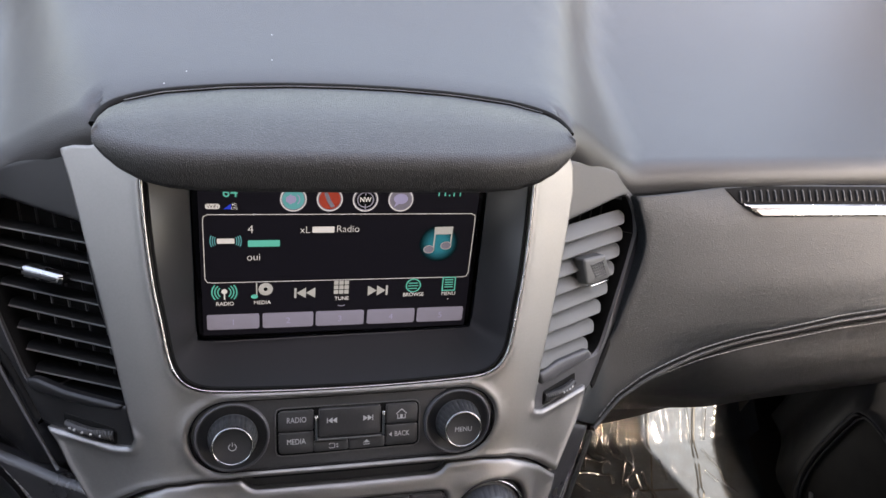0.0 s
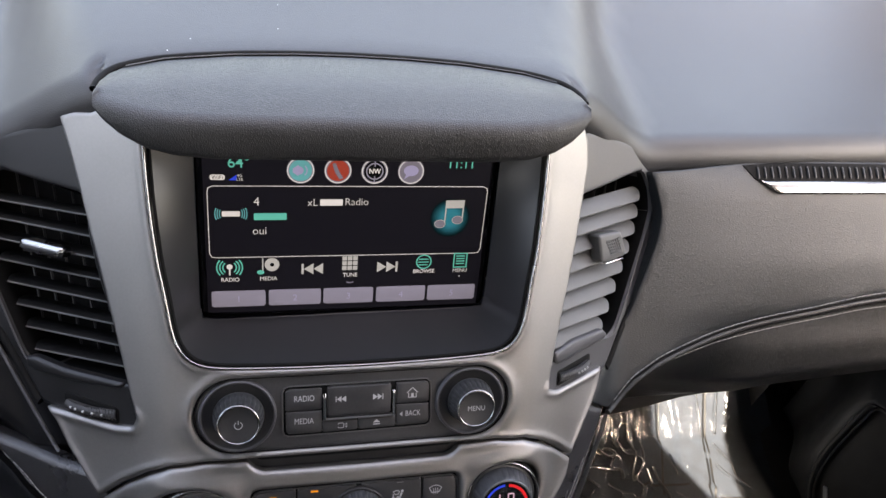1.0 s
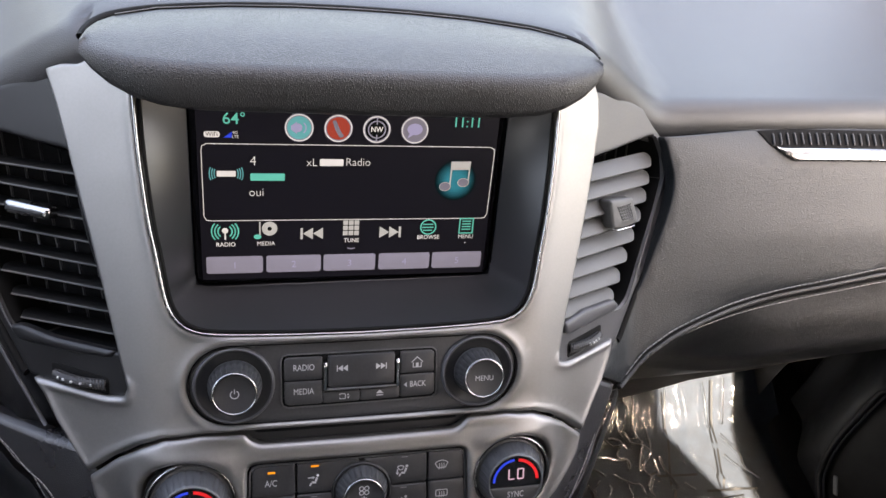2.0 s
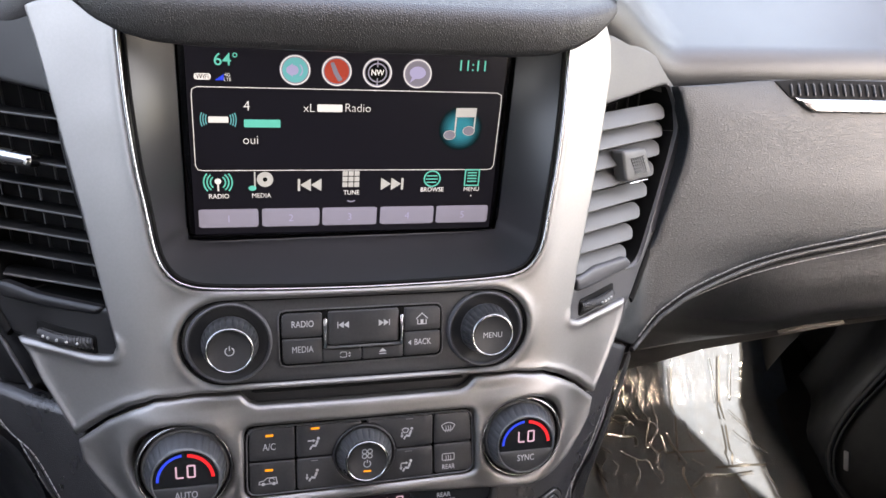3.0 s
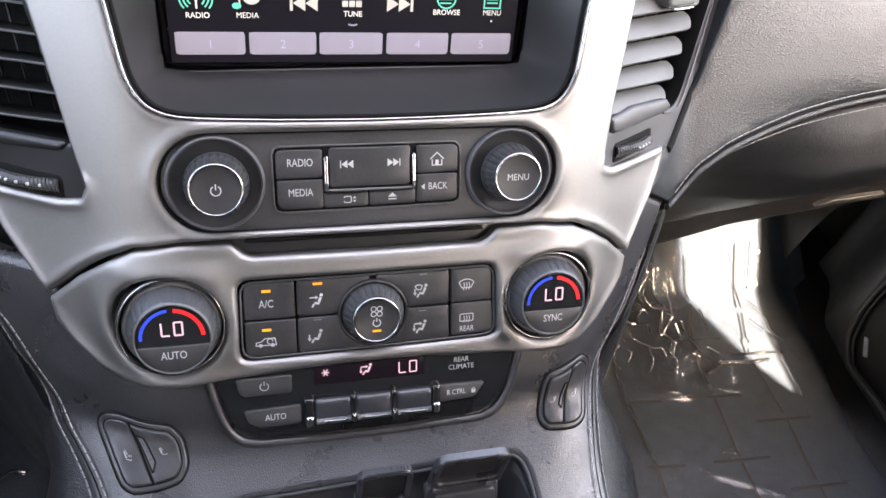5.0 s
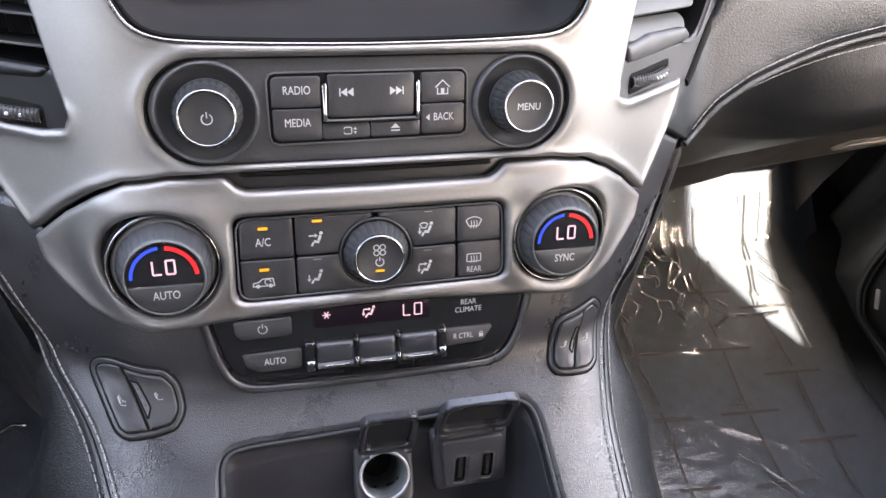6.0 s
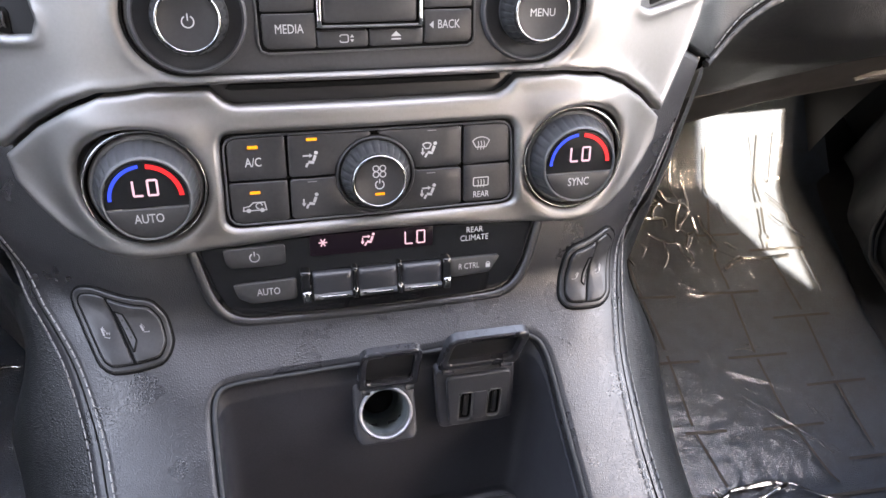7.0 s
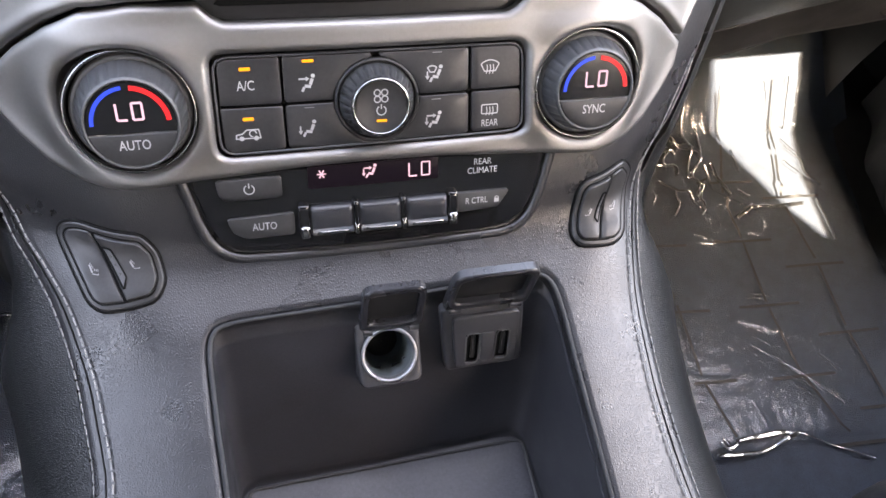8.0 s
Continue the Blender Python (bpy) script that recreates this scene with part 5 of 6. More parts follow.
for u0, wide in ((-0.0330, 0.0030), (-0.0101, 0.0015), (0.0112, 0.0015), (0.0341, 0.0027)):
    post = part("rocker_post", mesh("rocker_post", *plate(rect(u0 - wide * 0.8, S(0.4960), u0 + wide * 0.8, S(0.5074), 0.0006), face, 0.0058, 0.005, 0.0008, 0.0012, 0.006), gloss), rear, "post between rocker keys with a chrome tip")
    tip = plate(rect(u0 - wide * 0.62, S(0.4946), u0 + wide * 0.72, S(0.4994), 0.0006), face, 0.0072, 0.004, 0.0011, 0.0012, 0.006)
    part("chrome_tip", mesh("chrome_tip", *tip, satin), post)
disp = part("display", mesh("display", *plate(rect(-0.0300, S(0.5128), 0.0278, S(0.5212), 0.0005), face, 0.0026, 0.001, 0.0002, 0.002, 0), glow_violet), rear, "dim violet display")
part("fan_sign", mesh("fan_sign", *flat([q for a in range(6) for q in stroke([(-0.0240, S(0.5182)), (-0.0240 + 0.0020 * math.cos(a * 1.047), S(0.5182) + 0.0020 * math.sin(a * 1.047))], 0.0006)], face, 0.0028), glow_pink), disp)
part("seat_sign", mesh("seat_sign", *flat(sitter(-0.0020, S(0.5180), 0.0044, "fd"), face, 0.0028), glow_pink), disp)
part("reading", mesh("reading", *digits("LO", face, 0.0144, S(0.5146), 0.0036, 0.0062, 0.0021, 0.0028, 0.0007), glow_pink), disp)
part("panel_text", mesh("panel_text", *letters("REAR\nCLIMATE", face, 0.0484, S(0.5160), 0.0042, 0.0025, 0.85, 0.014), print_white), rear)

# ---- side air vents ----
V_OUT = [(0.1490, 0.7320), (0.1545, 0.7080), (0.1540, 0.6975), (0.1492, 0.6780), (0.1445, 0.6580), (0.1387, 0.6420), (0.1337, 0.6240), (0.1299, 0.6132), (0.1270, 0.5975), (0.1290, 0.5900),
         (0.1450, 0.5845), (0.1845, 0.5775), (0.1875, 0.5800), (0.2020, 0.5990), (0.2180, 0.6150), (0.2345, 0.6350), (0.2400, 0.6500), (0.2310, 0.6710), (0.2240, 0.6900), (0.2000, 0.7060), (0.1700, 0.7220)]
V_HOLE = [(0.1520, 0.6935), (0.1730, 0.6918), (0.2050, 0.6885), (0.2120, 0.6860), (0.2205, 0.6730), (0.2240, 0.6590), (0.2180, 0.6440), (0.2085, 0.6260), (0.1945, 0.6010), (0.1880, 0.5975), (0.1780, 0.6000), (0.1330, 0.6090),
          (0.1320, 0.6130), (0.1365, 0.6250), (0.1415, 0.6430), (0.1470, 0.6580), (0.1518, 0.6790)]


def vent(s, label, slat_mat, shut):
    tuck = 0.0065 if s > 0 else 0.0
    fl = [(s * (x - (0.008 if i < 10 else 0)), z) for i, (x, z) in enumerate(V_OUT)]
    hl = [(s * (x - (tuck if x < 0.155 else 0)), z) for x, z in V_HOLE]
    v = thing("air_vent", face(s * 0.18, S(0.65), -0.02), label, "air vent")
    # grey for sky light on the passenger side, blackened for shade on the driver's
    part("housing", mesh("housing", *plate(on(fl), face, 0.0, 0.016, 0.0014, 0.003, 0.006, holes=[spline(on(hl), 3, True)], rings=(0.003,)), trim_grey if shut else housing_shaded), v, "smooth plastic housing, grey where lit, blackened on the shaded side")
    # the well behind the slats
    loop = resample(ccw(on(hl)), 0.004)
    rows = [[face(u, q, h) for u, q in loop] for h in (-0.001, -0.012, -0.028)] + [[face(s * 0.175, S(0.65), -0.030)] * len(loop)]
    part("well", mesh("well", *loft(rows, True), seam_black), v)
    rim = [(s * x, z) for x, z in [(0.2105, 0.6873), (0.2130, 0.6858), (0.2215, 0.6730), (0.2252, 0.6590), (0.2190, 0.6436), (0.2095, 0.6255), (0.1955, 0.6000), (0.1885, 0.5962), (0.1780, 0.5990)]]
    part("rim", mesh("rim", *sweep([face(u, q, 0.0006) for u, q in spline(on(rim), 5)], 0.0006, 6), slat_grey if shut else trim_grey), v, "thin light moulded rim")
    edge = [(s * (x + 0.0025), z) for x, z in V_OUT[11:19]]
    part("outer_gap", mesh("outer_gap", *sweep([face(u, q, -0.0010) for u, q in spline(on(edge), 4)], 0.0030, 8), seam_black), v, "dark gap beside the panel")
    n_s = 8
    for i in range(n_s):
        k = i / (n_s - 1)
        zi = 0.6838 - 0.0680 * k if not shut else 0.6864 - 0.0668 * k
        zo = zi - 0.0140
        xi = float(np.interp(zi, [0.61, 0.625, 0.643, 0.658, 0.679, 0.694], [0.1330, 0.1370, 0.1420, 0.1475, 0.1522, 0.1530])) - tuck
        xo = float(np.interp(zo - 0.005, [0.6032, 0.6102, 0.6185, 0.6271, 0.6357, 0.6440, 0.6557, 0.6691], [0.1855, 0.1908, 0.1960, 0.2018, 0.2066, 0.2125, 0.2153, 0.2166])) if shut else float(np.interp(zo, [0.600, 0.612, 0.630, 0.645, 0.660, 0.672], [0.1930, 0.1990, 0.2080, 0.2150, 0.2190, 0.2150]))
        xo -= 0.0015
        a, b = face(s * xi, S(zi), -0.0045), face(s * xo, S(zo), -0.0045)
        run = (b - a).normalized()
        chord = (FACE_UP * 0.82 - FACE_N * 0.57).normalized() if shut else (-FACE_N * 0.985 + FACE_UP * 0.17).normalized()
        nor = run.cross(chord).normalized() * (1 if s > 0 else -1)
        wide = 0.0125 if shut else 0.014
        low = -0.0062 if shut else 0.0
        smap = lambda u, w, h, a=a, run=run, chord=chord, nor=nor: a + run * u + chord * w + nor * h
        L = (b - a).length
        shape = rounded([(0.0, low), (L - 0.001, low), (L + (0.002 if shut else 0), low + wide * 0.6), (L - 0.004, low + wide), (0.0, low + wide)], [0.0004, 0.002, 0.004, 0.003, 0.0004])
        q = plate(shape, smap, 0.0009, 0.0018, 0.0004, 0.002, 0.0)
        if s < 0:
            q = (q[0], [tuple(reversed(f)) for f in q[1]])
        sl = part("slat", mesh("slat", *q, slat_mat), v)
        # pale bars paint the light along the slats' front edges
        if not shut:
            part("slat_edge", mesh("slat_edge", *sweep([smap(0, -0.0002, 0), smap(L - 0.001, -0.0002, 0)], 0.00055, 6), slat_grey), sl)
    for j in range(5):
        u = s * (0.160 + j * 0.0115)
        part("vane", mesh("vane", *sweep([face(u, S(0.690), -0.016), face(u - s * 0.012, S(0.61), -0.016)], 0.0007, 5), slat_dark), v)
    if shut:
        tab = rounded(on([(0.1645, 0.6672), (0.1868, 0.6612), (0.1940, 0.6468), (0.1915, 0.6442), (0.1735, 0.6482), (0.1695, 0.6502)]), 0.0015)
        t1 = part("tab", mesh("tab", *plate(tab, face, 0.0050, 0.009, 0.0015, 0.0015, 0.004), slat_grey), v, "grey ribbed thumb tab")
        part("tab_edge", mesh("tab_edge", *sweep([face(u, q, 0.0042) for u, q in on([(0.1705, 0.6492), (0.1740, 0.6472), (0.1915, 0.6430)])], 0.0006, 6), chrome), t1, "bright lower edge")
        part("tab_ribs", mesh("tab_ribs", *join(*[sweep([face(u0, q0, 0.0052), face(u1, q1, 0.0052)], 0.0003, 5) for (u0, q0), (u1, q1) in
             ((on([(0.1712 + 0.0012 * r, 0.6612 - 0.0020 * r)])[0], on([(0.1845 + 0.0008 * r, 0.6583 - 0.0020 * r)])[0]) for r in range(6))] + [sweep([face(u, q, 0.0052) for u, q in on([(0.1720 + 0.0022 * r, 0.6610 - 0.0005 * r), (0.1782 + 0.0020 * r, 0.6512 - 0.0004 * r)])], 0.0003, 5) for r in range(6)]), trim_grey), t1)
        bar = rounded(on([(0.1322, 0.6135), (0.1500, 0.6125), (0.1790, 0.6055), (0.1845, 0.5995), (0.1780, 0.5990), (0.1420, 0.6045), (0.1345, 0.6060)]), 0.0015)
        part("lower_bar", mesh("lower_bar", *plate(bar, face, 0.0022, 0.006, 0.0016, 0.002, 0.006), trim_grey), v)
    else:
        tab = rounded(on([(-0.1900, 0.6543), (-0.1648, 0.6592), (-0.1632, 0.6650), (-0.1888, 0.6606)]), 0.002)
        t1 = part("tab", mesh("tab", *plate(tab, face, 0.0052, 0.008, 0.0018, 0.0015, 0.004), satin), v, "satin chrome thumb tab")
        part("tab_slot", mesh("tab_slot", *plate(rounded(on([(-0.1880, 0.6562), (-0.1668, 0.6606), (-0.1662, 0.6626), (-0.1876, 0.6584)]), 0.0006), face, 0.0056, 0.001, 0.0003, 0.0015, 0.0), slat_dark), t1)
        bar = rounded(on([(-0.1330, 0.6095), (-0.1365, 0.6050), (-0.1632, 0.5980), (-0.1892, 0.5930), (-0.1960, 0.5975), (-0.1880, 0.6010), (-0.1700, 0.6020)]), 0.003)
        part("lower_bar", mesh("lower_bar", *plate(bar, face, 0.0018, 0.006, 0.0018, 0.002, 0.006), housing_shaded), v)
    # the wheel that shuts the vent
    zc, x0, x1 = (0.5960, 0.1395, 0.1665) if shut else (0.5905, 0.1405, 0.1690)
    tilt = -0.0052 if shut else -0.0060
    base = rounded(on([(s * (x0 - 0.002), zc - 0.0046), (s * (x1 + 0.002), zc + tilt - 0.0036), (s * (x1 + 0.002), zc + tilt + 0.0050), (s * (x0 - 0.002), zc + 0.0042)]), 0.0015)
    part("wheel_well", mesh("wheel_well", *plate(base, face, 0.0006, 0.002, 0.0003, 0.002, 0.0), seam_black), v)
    wp = [face(s * (x0 + (x1 - x0) * t), S(zc + tilt * t), 0.0002 + 0.0030 * math.sin(math.pi * t)) for t in np.linspace(0, 1, 12)]
    wheel = part("wheel", mesh("wheel", *sweep(wp, 0.0030, 8), rubber), v, "ribbed black thumb wheel")
    part("wheel_ribs", mesh("wheel_ribs", *join(*[sweep([p + FACE_UP * 0.0030 + FACE_N * 0.0012, p + FACE_N * 0.0033, p - FACE_UP * 0.0030 + FACE_N * 0.0012], 0.0004, 5) for p in resample(wp, 0.0018, False).tolist() and [Vector(q) for q in resample([tuple(q) for q in wp], 0.0018, False)]]), plastic), wheel)
    for t in ((0.45, 0.56, 0.67, 0.80) if shut else (0.18, 0.36, 0.54, 0.72, 0.84)):
        p = face(s * (x0 + (x1 - x0) * t), S(zc + tilt * t), 0.0002 + 0.0030 * math.sin(math.pi * t) + 0.0031)
        part("wheel_mark", mesh("wheel_mark", *lathe(p, (1, 0, 0), FACE_UP, FACE_N, [(0.0009, 0), (0.0008, 0.0004), (0.0001, 0.0005)], 8), print_white), wheel)
    return v


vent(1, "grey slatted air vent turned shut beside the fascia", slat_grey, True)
vent(-1, "slatted air vent standing open with a chrome tab, blackened for shade", slat_shaded, False)

# ---- console ----
console = thing("centre_console", (0, -0.30, 0.06), "black leather centre console with pale stitching and an open pocket", "console")
EDGE = [(0.1915, 0.5492), (0.1812, 0.5335), (0.1680, 0.5155), (0.1520, 0.4965), (0.1425, 0.4862), (0.1362, 0.4803), (0.1322, 0.4741), (0.1310, 0.4685), (0.1312, 0.4647), (0.1345, 0.4578), (0.1420, 0.4515), (0.1560, 0.4450)]
upper = [(0.0, 0.5320), (0.1250, 0.5320), (0.1470, 0.5435), (0.1575, 0.5520), (0.1708, 0.5630)]
EDGE_RIGHT = drop(EDGE)
EDGE_LEFT = [(0.2380, -0.0330), (0.2195, -0.0405), (0.2095, -0.0460), (0.2010, -0.0530), (0.1897, -0.0583), (0.1795, -0.0724), (0.1698, -0.0903), (0.1617, -0.1023), (0.1545, -0.1105), (0.1462, -0.1225), (0.1406, -0.1375), (0.1362, -0.1530), (0.1338, -0.1675), (0.1318, -0.1810), (0.1312, -0.1941)] + EDGE_RIGHT[9:]
top_right = drop(upper) + list(map(tuple, spline(EDGE_RIGHT, 5))) + drop([(0.1570, 0.4410)])
top_left = drop(upper[:-1]) + [(0.1795, -0.0262)] + list(map(tuple, spline(EDGE_LEFT, 5))) + drop([(0.1570, 0.4410)])
outline = top_right + [(-x, q) for x, q in reversed(top_left)]
HOLE = [(-0.0790, 0.4752), (-0.0785, 0.4772), (-0.0755, 0.4786), (-0.0660, 0.4790), (0.0, 0.4795), (0.0680, 0.4803), (0.0775, 0.4801), (0.0815, 0.4785), (0.0834, 0.4749), (0.0847, 0.4683), (0.0862, 0.4626), (0.0868, 0.4590), (0.0870, 0.4470), (-0.0740, 0.4470),
        (-0.0757, 0.4600), (-0.0768, 0.4641), (-0.0783, 0.4696)]
hole = rounded(drop(HOLE), 0.004, 3)


def crown(d, w):
    """How far the leather falls towards its outer seam: a narrow roll in front, a wide slope beside the pocket."""
    k = np.clip((BOLSTER_Q - w) / 0.035, 0, 1)
    k = k * k * (3 - 2 * k)
    flat_ = np.clip((w - BOLSTER_Q - 0.012) / 0.020, 0, 1)
    return (1 - k) * (1 - 0.85 * flat_) * 0.0075 * np.clip(1 - d / 0.034, 0, 1) ** 2 + k * 0.0092 * np.clip(1 - d / 0.050, 0, 1) ** 1.4


BOLSTER_Q = drop([(0, 0.4840)])[0][1]


def soft(p, d):
    return np.array([0.0004 * noise.noise((u * 30, w * 30, 3.0)) + 0.00012 * noise.noise((u * 110, w * 110, 9.0)) for u, w in p]) - 0.004 * (p[:, 1] > -0.055) * (np.abs(p[:, 0]) < 0.13) - crown(d[0], p[:, 1])


part("leather_top", mesh("leather_top", *plate(outline, bow, 0, 0.012, 0.0045, 0.004, 0.006, holes=[hole], relief=soft, rings=(0.002, 0.004)), leather), console, "soft black grained leather")
for s in (1, -1):
    e = spline(EDGE_RIGHT if s > 0 else EDGE_LEFT, 5)
    rows = []
    for k, (dx_, dz_) in enumerate([(-0.0010, -0.0020), (0.0012, -0.0040), (0.0040, -0.0100), (0.0075, -0.022), (0.0110, -0.042), (0.0150, -0.080), (0.0220, -0.160), (0.0300, -0.300), (0.0340, -0.420)]):
        r = []
        wide = (-0.0010, 0.0040, 0.0130, 0.0250, 0.0370, 0.0450, 0.0480, 0.0480, 0.0480)[k]
        for u, q in e:
            p = bow(u, q, 0)
            out = dx_ + (wide - dx_) * ease(-0.135, -0.19, p.y)
            fall = 0.0034 + float(crown(0.001, q))
            r.append(Vector((s * (u + out), p.y + (0.15 * -dz_ if p.y > -0.13 else 0) - 0.5 * fall * (p.y > -0.13), max(0.05, p.z - fall * (0.6 if p.y > -0.13 else 1.0) + dz_))))
        rows.append(r if s < 0 else r[::-1])
    part("side_panel", mesh("side_panel", *loft(rows), vinyl_roll), console, "leather side falling to the floor")
    for off, h in ((-0.0096, 0.0009), (-0.0012, -0.0016)):
        row = [np.array(bow(s * (u + off), q, h - float(crown(-off, q)))) for u, q in e[6:]]
        part("stitching", mesh("stitching", *seam(row), thread), console, "pale grey thread")
    row = [np.array(bow(s * (u - 0.0006), q, -0.0024 - float(crown(0.0006, q)))) for u, q in e[:8]]
    part("stitching", mesh("stitching", *seam(row), thread), console, "pale grey thread")
    crease = [bow(s * (u - 0.0066), q, 0.0000 - float(crown(0.0066, q))) for u, q in e[6:]]
    part("seam_line", mesh("seam_line", *sweep(crease, 0.0004, 6), seam_black), console)
# the pocket
loop = resample(ccw(hole), 0.0028)
rim3 = [bow(u, q, -0.003) for u, q in loop]
ys = [p.y for p in rim3]
y0, y1 = max(ys), min(ys)
rows = [rim3]
for k in [0.012, 0.055, 0.075] + list(np.linspace(0.10, 0.94, 34)) + [0.97, 1.0]:
    r = []
    for p in rim3:
        t = (p.y - y0) / (y1 - y0)
        q = Vector((0.002 + (p.x - 0.003) * 0.965, -0.2405 + t * (y1 + 0.2405), 0.3725))
        m = p.lerp(q, min(1, k))
        if k == 0.97:
            m.z -= 0.003
        r.append(m)
    rows.append(r)
middle = Vector((0.004, (y0 + y1) / 2, 0))
for k, wide in ((1, 0.0025), (2, 0.0025)):                # a shallow step under the rim
    for p in rows[k]:
        d = Vector((p.x - middle.x, p.y - middle.y, 0)).normalized()
        p += d * wide
rows.append([Vector((0.002, -0.33, 0.3725))] * len(rim3))
vs, fs = loft(rows, True)
mid = [sum((Vector(vs[i]) for i in f), Vector()) / len(f) for f in fs]
fs = [f for f, c in zip(fs, mid) if c.y < -0.235 or math.hypot(c.x - 0.0010, (c.z - 0.4520) * 1.0) > 0.0140]
part("pocket", mesh("pocket", vs, fs, pocket_black), console, "smooth black open pocket")
part("pocket_rim", mesh("pocket_rim", *sweep([bow(u, q, -0.0004) for u, q in loop], 0.0013, 8, True), trim_black), console, "worn plastic rim")
mat_map = lambda u, v, h: Vector((u, v, 0.3735 + h))
mat_ob = thing("pocket_mat", (0, -0.32, 0.3735), "black ribbed rubber mat in the console pocket", "mat")
shape = rounded([(-0.0735, -0.2465), (-0.0720, -0.43), (0.0800, -0.43), (0.0775, -0.2435)], 0.004)
part("mat_sheet", mesh("mat_sheet", *plate(shape, mat_map, 0.0022, 0.002, 0.0006, 0.003, 0.01), surface("mat_rubber", (0.045, 0.045, 0.052), 0.45, grain=("knurl", 420), bump=0.9, depth=0.0006, vary=0.3)), mat_ob)
part("mat_rim", mesh("mat_rim", *sweep([mat_map(u, v, 0.0026) for u, v in resample(shape, 0.004)], 0.0010, 6, True), rubber), mat_ob)

# ---- seat heater switches ----
def inset(p, d):
    """A closed anticlockwise outline moved inwards."""
    along = np.roll(p, -1, 0) - np.roll(p, 1, 0)
    return p + d * np.stack([-along[:, 1], along[:, 0]], 1) / np.linalg.norm(along, axis=1)[:, None]


def cut_by(poly, a, b, keep):
    """The part of a closed outline on one side of the line a-b."""
    d = np.array(b) - np.array(a)
    side = [keep * (d[0] * (p[1] - a[1]) - d[1] * (p[0] - a[0])) / np.linalg.norm(d) - 0.0007 for p in poly]
    out = []
    for i in range(len(poly)):
        p, q, sp, sq = poly[i], poly[(i + 1) % len(poly)], side[i], side[(i + 1) % len(poly)]
        if sp >= 0:
            out.append(p)
        if sp * sq < 0:
            out.append(p + (q - p) * sp / (sp - sq))
    return np.array(out)


def heat_sign(u, v, k, s, both):
    """A seat seen from the side, with heat rising from its back, or from back and cushion."""
    lp = stroke([(u - 0.8 * s * k, v + 1.0 * k), (u - 0.2 * s * k, v - 0.5 * k)], 0.42 * k) + stroke([(u - 0.2 * s * k, v - 0.75 * k), (u + 1.0 * s * k, v - 0.65 * k), (u + 1.1 * s * k, v - 0.35 * k)], 0.18 * k)
    warm = [(-0.62, 1.25), (-0.34, 0.95), (-0.10, 0.60)] + ([(0.25, 0.25), (0.60, 0.30), (0.95, 0.35)] if both else [])
    for du, dv in warm:
        lp = lp + stroke([(u + du * s * k, v + (dv + 0.25) * k), (u + (du + 0.10) * s * k, v + dv * k), (u + du * s * k, v + (dv - 0.25) * k)], 0.15 * k)
    return lp


SWITCHES = [
    (-1, [(-0.1376, 0.4894), (-0.1343, 0.4945), (-0.1273, 0.4978), (-0.1022, 0.4985), (-0.0969, 0.4914), (-0.0947, 0.4847), (-0.0984, 0.4822), (-0.1211, 0.4803), (-0.1261, 0.4808)],
     ((-0.1222, 0.4962), (-0.1106, 0.4815)), [(-0.1185, 0.4909), (-0.1151, 0.4909), (-0.1097, 0.4848), (-0.1110, 0.4832)], [(-0.1232, 0.4847), (-0.1060, 0.4870)]),
    (1, [(0.0948, 0.4847), (0.0985, 0.5004), (0.1015, 0.5039), (0.1236, 0.5051), (0.1302, 0.4974), (0.1227, 0.4825), (0.1172, 0.4818), (0.0976, 0.4831)],
     ((0.1160, 0.5026), (0.1077, 0.4826)), [(0.1130, 0.4966), (0.1109, 0.4968), (0.1067, 0.4868), (0.1081, 0.4857)], [(0.1035, 0.4889), (0.1181, 0.4876)])]
